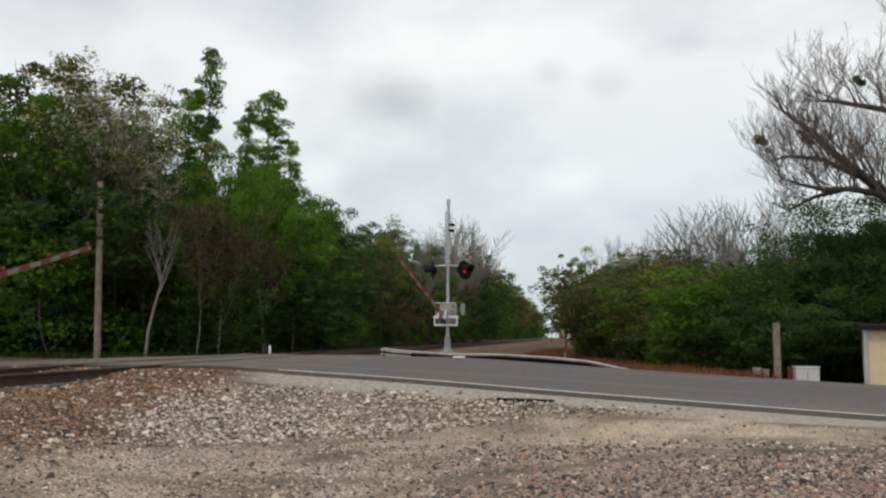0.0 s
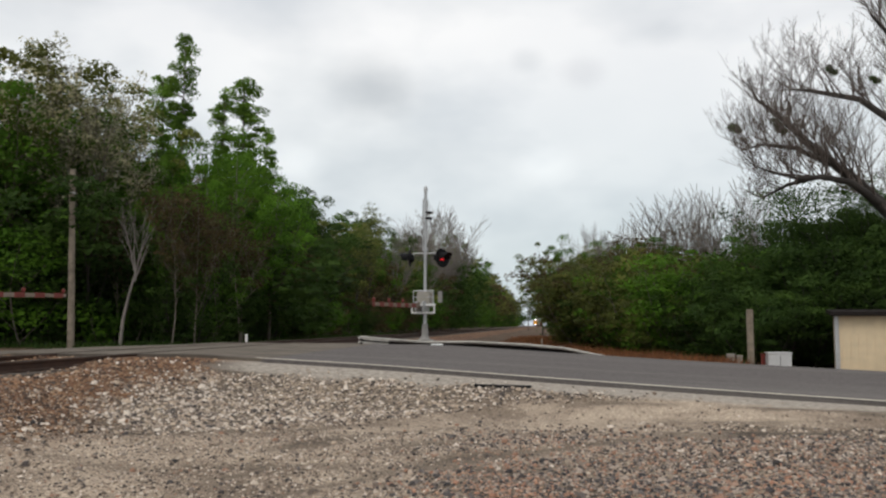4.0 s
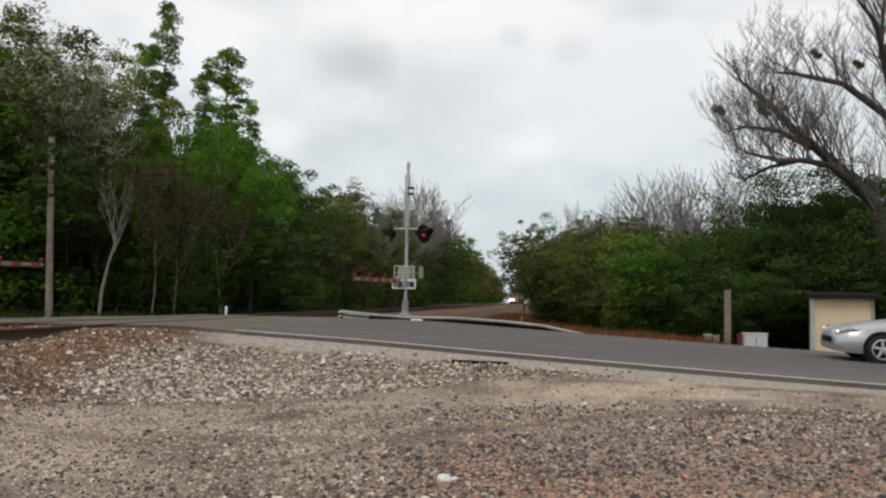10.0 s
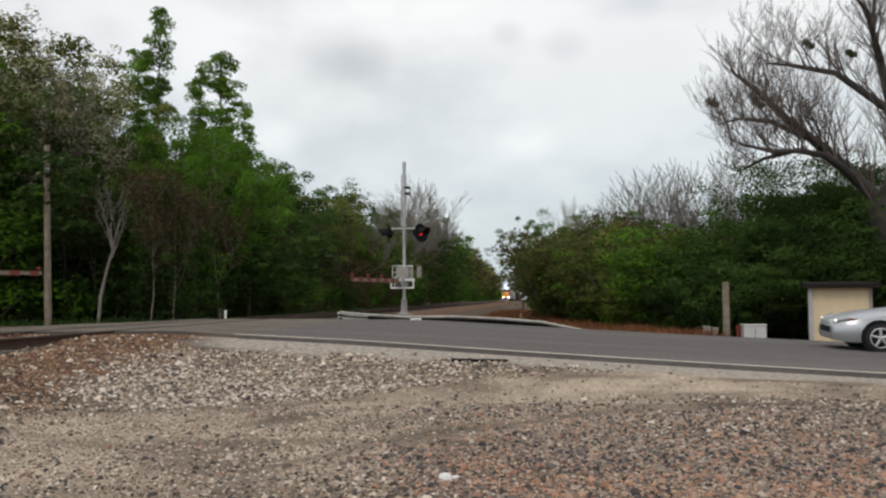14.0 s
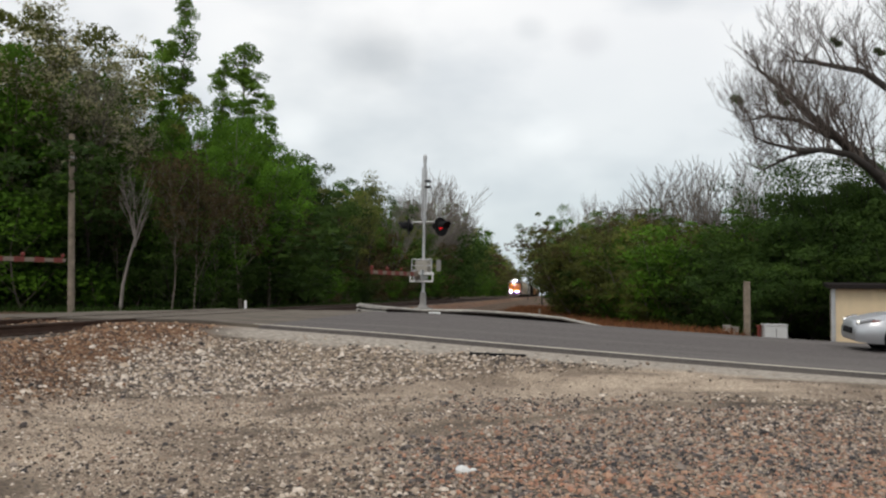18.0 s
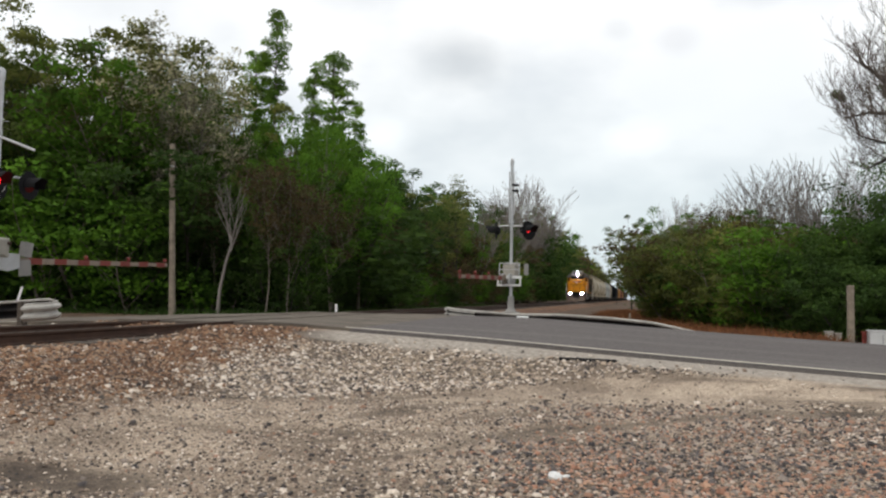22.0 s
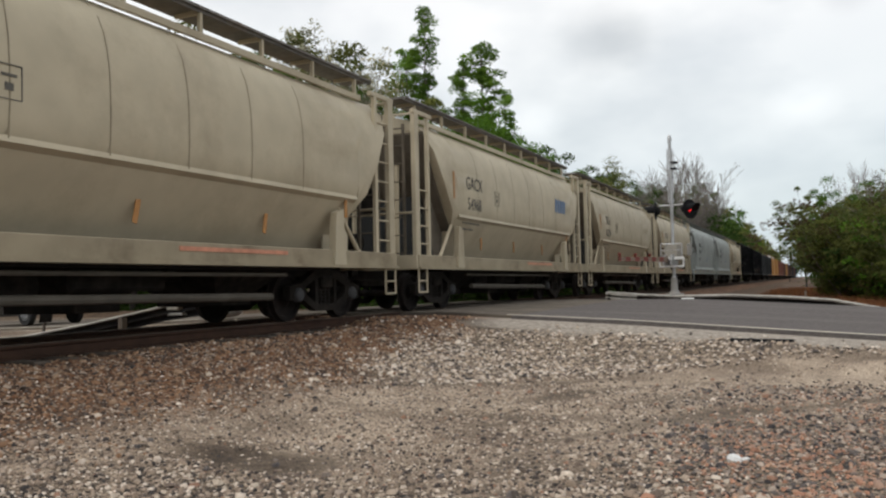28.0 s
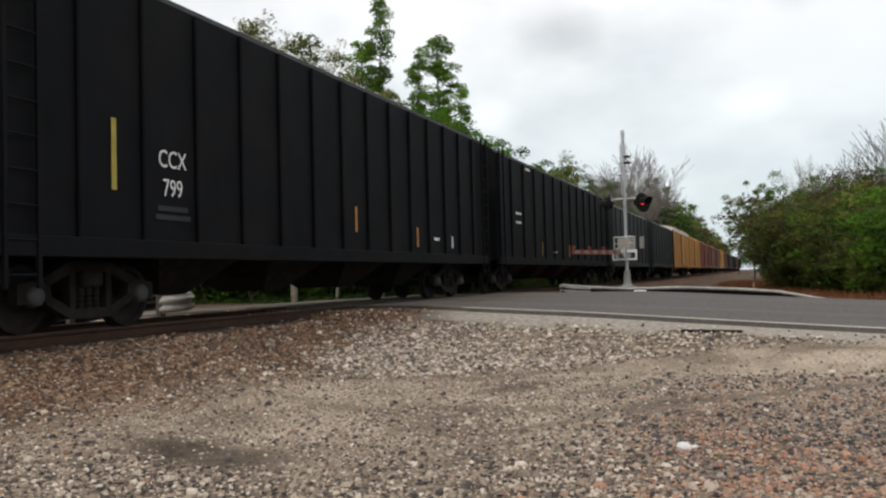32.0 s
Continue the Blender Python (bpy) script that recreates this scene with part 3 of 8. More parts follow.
def build_road():
    road = thing("road", "two-lane grey asphalt road that humps over the railway line", "road", kind="structure")
    part("carriageway", strip(span(-120, -13.6, 1.0), 14.2, 23.8, 0.0, 0.25), M_ASPHALT_OLD, road, "pale worn asphalt")
    part("crossing_apron", strip(span(-13.59, -9.98, 0.6), 13.9, 24.3, 0.0, 0.25), M_ASPHALT_OLD, road, "pale worn asphalt at the crossing")
    part("crossing_panel", strip(span(-9.66, -8.42, 0.6), 14.0, 24.4, -0.004, 0.18), M_ASPHALT_OLD, road, "pale worn asphalt panel between the rails")
    part("crossing_apron", strip(span(-8.08, -5.4, 0.6), 14.35, 24.3, 0.0, 0.25), M_ASPHALT_OLD, road, "pale worn asphalt at the crossing")
    part("carriageway", strip(span(-5.39, 110, 0.8), 14.2, 23.8, 0.0, 0.25), M_ASPHALT, road, "dark grey asphalt")
    part("edge_line", strip(span(-5.6, 70, 0.8), 14.45, 14.60, 0.004, 0.01, 1), M_LINE_WHITE, road, "white edge line")
    part("tar_seam", strip(span(-3.5, 70, 0.8), 14.22, 14.28, 0.004, 0.01, 1), M_BLACK, road, "dark tar seam along the edge")
    part("edge_line", strip(span(-100, -14, 1.0), 14.45, 14.57, 0.004, 0.01, 1), M_LINE_WHITE, road, "white edge line")
    part("lane_reflector", Shape().box((-3.3, 23.9, road_top(-3.3, 23.5) + 0.02), (0.34, 0.2, 0.06), 0.02), M_SIGN, road, "white raised reflector")
    return road


build_road()


# ---- railway line ----
def rail_outline():
    half = [(0.068, 0), (0.068, 0.012), (0.012, 0.03), (0.009, 0.115), (0.034, 0.128), (0.036, 0.15), (0.030, 0.158)]
    return [(x, z - 0.17) for x, z in half] + [(-x, z - 0.17) for x, z in reversed(half)]


def build_track():
    track = thing("railway_track", "single railway track on stained ballast with dark timber sleepers", "railway track", kind="structure")
    for side in (-1, 1):
        x0 = TRACK_X + side * 0.753
        part("rail", Shape().prism([(x0 + x, z) for x, z in rail_outline()], "y", -120, 900), M_RUST, track, "brown rusty rail")
        part("rail_head", Shape().box((x0, 390, -0.006), (0.058, 1020, 0.012)), M_RAILTOP, track, "worn bright running surface")
    tie = mesh_of("sleeper", Shape().box((0, 0, 0), (2.6, 0.23, 0.17), 0.015), M_TIE)
    y = -8.0
    k = 0
    while k < 290:
        if not 13.6 < road_n(TRACK_X, y) < 24.6:
            ob = new("sleeper", tie)
            ob.parent = track
            ob.matrix_basis = pose(TRACK_X + 0.04 * math.sin(k * 7.1), y, -0.26 + 0.008 * math.sin(k * 3.3), 0, 0, 0.8 * math.sin(k * 5.7))
            k += 1
        y += 0.53
    return track


build_track()


# ---- crossing signals ----
def wbeam(pts, parent, name="beam", mat=None, tall=1.0):
    """A W-beam along points (x, y, z of its lower edge, facing turn)."""
    prof = [(0.0, 0.0), (0.05, 0.02), (0.08, 0.05), (0.08, 0.09), (0.02, 0.13), (0.0, 0.155), (0.02, 0.18), (0.08, 0.22), (0.08, 0.26), (0.05, 0.29), (0.0, 0.31)]
    prof = [(u, w * tall) for u, w in prof]
    rows = []
    for i, p in enumerate(pts):
        a, b = Vector(pts[max(0, i - 1)]), Vector(pts[min(len(pts) - 1, i + 1)])
        d = (b - a).normalized()
        side = Vector((-d.y, d.x, 0)).normalized()
        rows.append([Vector(p) + side * u + Vector((0, 0, w)) for u, w in prof] + [Vector(p) + side * (u - 0.012) + Vector((0, 0, w)) for u, w in reversed(prof)])
    s = Shape().grid(rows, close=True)
    k = len(rows[0])
    s.f += [tuple(range(k)), tuple(reversed(range((len(rows) - 1) * k, len(rows) * k)))]
    return part(name, s, mat or M_GALV, parent, "corrugated steel beam", smooth=True)


def lamp_head(parent, x, z, facing, lit, pale=False, glow=1.0):
    """A round flashing lamp with black backing disc and hood, on a cross arm; facing is the sign of y it looks to."""
    f = facing
    head = part("lamp_backing", Shape().lathe([(0, 0.30), (0.006, 0.305), (0.012, 0.30)], (x, f * 0.10, z), (x, f * 1.1, z), 28), M_BLACK, parent, "black round backing disc", smooth=True)
    part("lamp_housing", Shape().lathe([(0, 0.05), (0.03, 0.12), (0.12, 0.155), (0.13, 0.155)], (x, f * -0.04, z), (x, f * 1, z), 20), M_LENS_GREY if pale else M_BLACK, head, "pale rounded housing" if pale else "", smooth=True)
    part("lens", Shape().lathe([(0, 0.15 * glow), (0.015, 0.14 * glow), (0.03, 0.09 * glow), (0.036, 0.02)], (x, f * 0.11, z), (x, f * 1, z), 20), (M_LIT if glow > 0.9 else M_LIT_DIM) if lit else M_LENS, head, "lit red lens" if lit else "unlit red lens", smooth=True)
    hood = Shape()
    rows = []
    for j in range(9):
        a = radians(-20 + 220 * j / 8)
        deep = 0.34 if 1 < j < 7 else 0.26
        rows.append([(x + 0.165 * math.cos(a), f * 0.11, z + 0.165 * math.sin(a)), (x + 0.165 * math.cos(a), f * (0.11 + deep), z + 0.165 * math.sin(a)),
                     (x + 0.158 * math.cos(a), f * (0.11 + deep), z + 0.158 * math.sin(a)), (x + 0.158 * math.cos(a), f * 0.11, z + 0.158 * math.sin(a))])
    hood.grid(rows, close=True)
    part("hood", hood, M_BLACK, head, smooth=True)


def signal(name, label, m, lamps, thick=0.074):
    """A crossing signal: its own +y points across the road, along its lowered arm."""
    top = 5.2
    sig = thing(name, label, "crossing signal", m, "signals at the crossing")
    part("mast", Shape().rod((0, 0, 0.3), (0, 0, top - 0.12), thick, n=16), M_SILVER, sig, "silver painted mast", smooth=True)
    cap = thick * 1.2
    part("mast_cap", Shape().lathe([(0, cap), (0.2, cap), (0.24, cap * 0.75), (0.26, cap * 0.3)], (0, 0, top - 0.26), (0, 0, top), 16), M_SILVER, sig, "bell housing at the top", smooth=True)
    part("bell_mouth", Shape().lathe([(0, 0.05), (0.02, 0.05)], (0, -0.078, top - 0.12), (0, -1, top - 0.12), 12), M_BLACK, sig)
    part("mast_base", Shape().box((0, 0, 0.03), (0.5, 0.5, 0.06), 0.01).lathe([(0.0, 0.2), (0.04, 0.17), (0.1, 0.12), (0.5, 0.10), (0.52, 0.08)], (0, 0, 0.06), (0, 0, 1), 12), M_BASE, sig, "flared cast base", smooth=True)
    if thick > 0.06:
        part("junction_box", Shape().box((-0.02, -0.16, 0.33), (0.34, 0.22, 0.42), 0.02), M_BOX, sig, "beige cast junction box")
    part("collar", Shape().rod((0, 0, 3.0), (0, 0, 3.1), 0.085, n=14), M_SILVER, sig)
    part("collar", Shape().rod((0, 0, 3.78), (0, 0, 3.86), 0.085, n=14), M_SILVER, sig)
    # each lamp: place, turn, whether lit, whether its housing is pale
    for x, y, turn, lit, pale in lamps:
        part("cross_arm", Shape().rod((0, 0, 2.92), (x, y, 2.92), 0.024, n=8).rod((x, y, 2.92), (x, y, 2.8), 0.024, n=8), M_SILVER, sig, smooth=True)
        e = new("lamp_unit")
        e.parent = sig
        e.matrix_basis = pose(x, y, 2.76, 0, 0, turn)
        lamp_head(e, 0, 0, 1, lit, pale, 1.0 if thick > 0.06 else 0.62)
    return sig


def gate(sig, reach):
    """The gate's drive, counterweights and striped arm; the arm turns about its own x axis. Returns the arm."""
    part("gate_drive", Shape().box((0.02, -0.08, 1.42), (0.42, 0.62, 0.42), 0.03).box((0.02, -0.1, 1.18), (0.3, 0.4, 0.1), 0.02), M_BOX, sig, "beige gate drive housing")
    part("drive_cover", Shape().box((0.25, -0.1, 1.43), (0.04, 0.36, 0.34), 0.015), M_BOX, sig)
    part("drive_bolt", Shape().rod((0.24, 0.16, 1.52), (0.3, 0.16, 1.52), 0.03, n=8), M_RUST, sig)
    part("cable", Shape().pipe([(0.1, -0.1, 1.15), (0.16, -0.12, 0.95), (0.06, -0.2, 0.75), (0.0, -0.18, 0.5)], 0.02), M_RUBBER, sig)
    arm = part("gate_arm", Shape().prism([(0.35, -0.12), (0.75, -0.07), (reach, -0.045), (reach, 0.045), (0.75, 0.07), (0.35, 0.12)], "x", -0.012, 0.012), M_WHITE, sig, "red and white striped gate arm")
    y, k = 0.85, 0
    while y < reach - 0.05:
        e = min(y + 0.405, reach)
        if k % 2 == 0:
            part("red_stripe", Shape().box((0, (y + e) / 2, 0), (0.032, e - y, 0.142 if y < 1 else 0.13), 0.002), M_RED, arm, "red band")
        y, k = e, k + 1
    for f in (0.45, 0.72, 0.99):
        part("arm_lamp", Shape().box((0, reach * f - 0.05, 0.12), (0.07, 0.1, 0.1), 0.02), M_RED, arm, "small red arm lamp")
    part("arm_bracket", Shape().prism([(-0.35, -0.16), (-0.35, 0.12), (0.1, 0.16), (0.42, 0.14), (0.42, -0.16), (0.1, -0.22)], "x", 0.10, 0.15).prism([(-0.35, -0.16), (-0.35, 0.12), (0.1, 0.16), (0.42, 0.14), (0.42, -0.16), (0.1, -0.22)], "x", -0.15, -0.10), M_SILVER, arm)
    for z in (-0.13, 0.0, 0.13):
        part("counterweight", Shape().box((0.0, -0.66, z + 0.26), (0.26, 0.40, 0.1), 0.015), M_BOX, arm, "grey counterweight plate")
    arm.matrix_basis = pose(0.06, 0.12, 1.16)
    return arm


def crossbuck(parent, z, turn, dx, dy, worded=True):
    """Two crossed white boards with black capitals."""
    e = new("crossbuck")
    e.parent = parent
    e.matrix_basis = pose(dx, dy, z, 90, 0, turn)
    for i, (a, words) in enumerate(((48, "CROSSING"), (-48, "RAIL  ROAD"))):
        b = part("board", Shape().box((0, 0, 0), (1.22, 0.21, 0.012), 0.002), M_SIGN, e, "white board with black capitals" if worded else "back of a white board")
        b.matrix_basis = pose(0, 0, 0.014 * i, 0, 0, a)
        if worded:
            letters("lettering", words, 0.175, M_BLACK, b, pose(0, 0, 0.009))
    return e


near_signal = signal("crossing_signal", "silver crossing signal with crossbuck, red flashing lamps and lowered striped gate", pose(-12.99, 14.27, 0.02), ((-0.3, -0.48, 90, False, True), (0.3, -0.48, -90, True, False), (-0.3, 0.48, 90, False, True), (0.3, 0.48, -90, False, False)))
near_arm = gate(near_signal, 6.25)
crossbuck(near_signal, 4.09, 95, -0.09, -0.36)
part("side_board", Shape().box((0.08, 0.42, 3.68), (0.03, 1.15, 0.055), 0.01, m=pose(0, 0, 0, -6, 0, 0).to_3x3()), M_SIGN, near_signal, "narrow white board on a bracket")
part("sign_plate", Shape().box((0.2, 0.72, 1.42), (0.012, 0.28, 0.32), 0.003, m=pose(0, 0, 0, -8, 0, -25).to_3x3()), M_BASE, near_signal, "small white notice plate")
part("sign_plate", Shape().box((0.2, 0.70, 1.02), (0.012, 0.27, 0.34), 0.003, m=pose(0, 0, 0, 6, 0, -25).to_3x3()), M_BASE, near_signal, "small white notice plate")
far_signal = signal("crossing_signal", "slim silver crossing signal with red lamps, work platform and lowered gate", pose(-4.14, 27.09, 0.05, 0, 0, 173.4), ((-0.5, 0.05, 60, True, False), (-0.62, -0.2, 236, False, False), (0.42, 0.0, -84, False, False)), 0.052)
far_arm = gate(far_signal, 5.1)
part("platform", Shape().box((0.0, 0.24, 1.19), (0.84, 0.06, 0.09), 0.01).box((0.0, 0.24, 0.93), (0.80, 0.05, 0.06), 0.01).box((-0.38, 0.24, 1.06), (0.05, 0.05, 0.26), 0.01).box((0.38, 0.24, 1.06), (0.05, 0.05, 0.26), 0.01), M_SIGN, far_signal, "white service platform round the mast")
part("platform_rail", Shape().pipe([(-0.34, 0.22, 1.2), (-0.34, 0.22, 1.66), (0.34, 0.22, 1.66), (0.34, 0.22, 1.2)], 0.016).pipe([(-0.34, 0.22, 1.45), (0.34, 0.22, 1.45)], 0.012), M_GALV, far_signal, "thin grey rail above the platform")
part("sign_plate", Shape().box((-0.55, 0.12, 1.46), (0.15, 0.012, 0.38), 0.003), M_BASE, far_signal, "small grey plate seen from behind")
part("cable_pipe", Shape().rod((0.1, -0.05, 3.0), (0.1, -0.05, 4.75), 0.02), M_SILVER, far_signal)
part("crossbuck_edge", Shape().box((-0.05, -0.08, 4.0), (0.02, 0.08, 1.4), 0.004), M_SIGN, far_signal, "crossbuck board seen edge on")
[part("bracket", Shape().box((-0.1, -0.05, z), (0.2, 0.2, 0.06), 0.01), M_BLACK, far_signal) for z in (4.1, 4.3)]

# pale strip that paints the light along a beam's top edge
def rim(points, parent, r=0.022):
    part("top_edge", Shape().pipe(points, r), M_RAIL_EDGE, parent, "worn top edge with the light put into its colour")


def path_near():
    return [Vector(p) for p in ((-17.5, 11.9, -0.78), (-15.76, 12.31, -0.70), (-14.4, 13.1, -0.42), (-13.2, 14.0, -0.10), (-12.6, 14.15, -0.02), (-11.8, 14.1, 0.04), (-11.3, 13.95, 0.07))]


guard = thing("guard_rail", "low dark guard rail with a pale curled end beside the signal", "guard rail")
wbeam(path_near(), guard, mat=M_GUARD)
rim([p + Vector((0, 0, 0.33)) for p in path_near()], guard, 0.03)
curl = [Vector((-11.30 + 0.30 * math.cos(a) + 0.05, 13.62 + 0.30 * math.sin(a), 0.07 - 0.012 * k)) for k, a in enumerate(radians(95 - 26 * j) for j in range(9))]
wbeam(curl, guard, "curled_end", mat=M_RAIL_EDGE)
rim([p + Vector((0, 0, 0.32)) for p in curl], guard, 0.02)
rim([p + Vector((0, 0, 0.0)) for p in curl], guard, 0.014)
for x, y, z in ((-13.9, 13.45, -0.45), (-11.75, 13.75, -0.1)):
    part("post", Shape().box((x, y, z), (0.13, 0.16, 0.9), 0.01), M_TIE, guard, "dark timber post")
part("delineator", Shape().box((-11.7, 13.6, 0.50), (0.05, 0.02, 0.28), 0.005, m=pose(0, 0, 0, 0, 18, 0).to_3x3()), M_SIGN, guard, "white striped marker strip")
guard = thing("guard_rail", "low dark guard rail with pale top edge along the road", "guard rail")
pts = [Vector(p) for p in ((-5.75, 24.75, -0.07), (-5.5, 24.7, -0.10), (-4.9, 24.8, -0.17), (-3.82, 25.05, -0.31), (-2.3, 25.2, -0.40), (-0.78, 25.3, -0.50), (0.4, 25.3, -0.60), (1.6, 25.28, -0.84))]
pts = [p + Vector((0, 0, 0.05 + 0.21 * smooth01((p.x + 5.8) / 4.5))) for p in pts]
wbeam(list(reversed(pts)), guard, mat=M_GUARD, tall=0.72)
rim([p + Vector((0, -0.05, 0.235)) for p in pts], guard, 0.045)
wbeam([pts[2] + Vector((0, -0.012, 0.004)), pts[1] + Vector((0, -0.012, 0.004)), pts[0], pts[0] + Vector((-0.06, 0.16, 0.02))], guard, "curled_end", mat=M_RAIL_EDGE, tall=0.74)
for x, y, z in ((-3.6, 25.25, -0.2), (-1.2, 25.42, -0.4), ):
    part("post", Shape().box((x, y, z - 0.12), (0.13, 0.16, 0.62), 0.01), M_TIE, guard, "dark timber post")
leaning = thing("road_sign", "dark leaning back of a small road sign", "road sign", pose(-17.0, 13.95, -0.75, 0, 8, 0))
part("stake", Shape().box((0, 0, 0.6), (0.05, 0.05, 1.4), 0.005), M_TIE, leaning)
part("plate", Shape().box((0.03, 0, 0.95), (0.01, 0.36, 0.62), 0.003), M_GUARD, leaning, "dark plate seen from behind")


# ---- train ----
def speed_row(t, behind):
    """Where a vehicle's leading coupler stands at t: the train runs at a steady 23.4 m/s towards -y."""
    return pose(TRACK_X, -51.6 - 23.4 * (t - 29.5) + behind, 0)


M_WHEEL = material("dark_wheel_steel", (0.016, 0.013, 0.012), 0.75, 0.1, spread=0.3, stain=(0.045, 0.032, 0.024), spec=0.2)
M_TRUCK = material("grimy_truck_frame", (0.017, 0.015, 0.013), 0.9, 0.0, spread=0.3, stain=(0.042, 0.034, 0.027), stain_scale=3, spec=0.15)
M_CAP = material("dusty_bearing_cap", (0.06, 0.062, 0.066), 0.7, 0.2, spread=0.25, stain=(0.03, 0.025, 0.02), stain_scale=4)
M_SILL = material("dusty_cream_sill", (0.33, 0.28, 0.195), 0.75, spread=0.12, scale=2, stain=(0.15, 0.115, 0.075), stain_scale=1.2, stain_amount=0.8, spec=0.2)
M_SEAM = material("grimy_weld_seam", (0.27, 0.225, 0.155), 0.8, spread=0.2)
M_SEAM_G = material("grey_weld_seam", (0.26, 0.275, 0.262), 0.8, spread=0.2)
M_PIPE = material("dusty_outlet_pipe", (0.085, 0.075, 0.06), 0.8, spread=0.25, scale=3, stain=(0.06, 0.05, 0.04), stain_scale=2)
M_HOPPER = material("cream_hopper_paint", (0.48, 0.415, 0.295), 0.6, spread=0.08, scale=2, bump=0.05, stain=(0.31, 0.25, 0.165), stain_scale=0.55, stain_amount=0.75, piece=0.06)
# grime together with the shade under a hopper's end, both in the colour
M_SLOPE = material("grimy_shaded_slope", (0.13, 0.11, 0.085), 0.85, spread=0.2, scale=2, stain=(0.22, 0.19, 0.15), stain_scale=1.0, spec=0.15)
M_HOPPER_G = material("blue_grey_hopper_paint", (0.35, 0.375, 0.355), 0.6, spread=0.07, scale=2, bump=0.05, stain=(0.20, 0.20, 0.185), stain_scale=0.7, stain_amount=0.6)
M_CARBLACK = material("sooty_black_paint", (0.0058, 0.0062, 0.0075), 0.7, spread=0.3, scale=2, stain=(0.013, 0.012, 0.011), stain_scale=0.8, spec=0.10)
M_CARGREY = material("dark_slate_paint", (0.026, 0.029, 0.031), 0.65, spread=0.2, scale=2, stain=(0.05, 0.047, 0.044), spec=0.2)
M_YELLOW = material("locomotive_yellow", (0.64, 0.26, 0.010), 0.55, spread=0.10, scale=3, bump=0.04, stain=(0.25, 0.10, 0.018), stain_scale=1.1, stain_amount=0.9, spec=0.25)
M_YELLOW_GRIMY = material("grimy_locomotive_yellow", (0.40, 0.165, 0.018), 0.6, spread=0.16, scale=2.2, bump=0.04, stain=(0.17, 0.075, 0.022), stain_scale=1.3, stain_amount=0.95, spec=0.2)
M_LGREY = material("locomotive_grey", (0.085, 0.083, 0.083), 0.55, spread=0.15, stain=(0.08, 0.075, 0.07), stain_scale=1.4)
M_LBLACK = material("locomotive_underframe", (0.009, 0.008, 0.0075), 0.85, spread=0.3, stain=(0.026, 0.021, 0.017), stain_scale=1.5, spec=0.12)
M_TANK = material("dusty_fuel_tank", (0.10, 0.082, 0.066), 0.8, spread=0.2, scale=2, stain=(0.03, 0.025, 0.02), stain_scale=1.4)
M_PLOW = material("dusty_pilot_plow", (0.070, 0.048, 0.036), 0.85, spread=0.25, scale=3, stain=(0.03, 0.024, 0.02), stain_scale=2.5)
M_GLASS = material("dark_cab_glass", (0.010, 0.011, 0.012), 0.18, spread=0.1, bump=0, spec=0.25)
M_TEXTDARK = material("black_stencil_paint", (0.03, 0.03, 0.035), 0.7, spread=0.2)
M_STENCIL = material("faded_black_stencil", (0.13, 0.12, 0.105), 0.8, spread=0.25)
M_TEXTRED = material("red_stencil_paint", (0.45, 0.04, 0.025), 0.6, spread=0.2)
M_TEXTWHITE = material("white_stencil_paint", (0.72, 0.72, 0.70), 0.6, spread=0.1)
M_ORANGE = material("orange_reflector_tape", (0.40, 0.185, 0.05), 0.5, spread=0.15)
M_FADEYELLOW = material("faded_yellow_tape", (0.42, 0.31, 0.13), 0.6, spread=0.2)
M_TAPE = material("yellow_reflector_tape", (0.36, 0.29, 0.05), 0.6, spread=0.15)
M_BLUE = material("blue_emblem_paint", (0.03, 0.05, 0.16), 0.5, spread=0.15)
M_TEAL = material("blue_logo_paint", (0.11, 0.18, 0.30), 0.6, spread=0.15)
M_FADED = material("faded_red_paint", (0.55, 0.25, 0.16), 0.7, spread=0.2)
M_RUSTLIGHT = material("bright_rust", (0.33, 0.15, 0.07), 0.85, spread=0.3, scale=4)
M_WALK = material("weathered_walk_grating", (0.17, 0.16, 0.145), 0.8, 0.2, spread=0.2, scale=8, stain=(0.24, 0.17, 0.11), stain_scale=1.2)
M_BOXCAR = {
    "orange": material("weathered_orange_paint", (0.48, 0.24, 0.06), 0.65, spread=0.15, scale=2, stain=(0.25, 0.13, 0.06)),
    "red": material("oxide_red_paint", (0.21, 0.070, 0.045), 0.7, spread=0.15, scale=2, stain=(0.11, 0.055, 0.04)),
    "brown": material("faded_brown_paint", (0.13, 0.065, 0.045), 0.75, spread=0.15, scale=2, stain=(0.08, 0.05, 0.04)),
    "dark": M_CARGREY,
}
WHEEL = {}


def wheelset(parent, x_half, y, r):
    if r not in WHEEL:
        s = Shape()
        for side in (-1, 1):
            s.lathe([(0, 0.09), (0.005, r * 0.4), (0.02, r * 0.8), (0.0, r * 0.86), (0.0, r + 0.028), (0.03, r + 0.028), (0.034, r), (0.13, r - 0.006), (0.13, r * 0.84), (0.09, r * 0.78), (0.08, r * 0.4), (0.12, 0.12), (0.14, 0.1)], (side * 0.70, 0, 0), (side * 2, 0, 0), 15)
        s.rod((-1.0, 0, 0), (1.0, 0, 0), 0.08, n=10)
        WHEEL[r] = mesh_of("wheelset", s, M_WHEEL, True)
    ob = new("wheelset", WHEEL[r])
    ob.parent, ob.matrix_basis = parent, pose(0, y, r)
    return ob


SIDEFRAME = {}


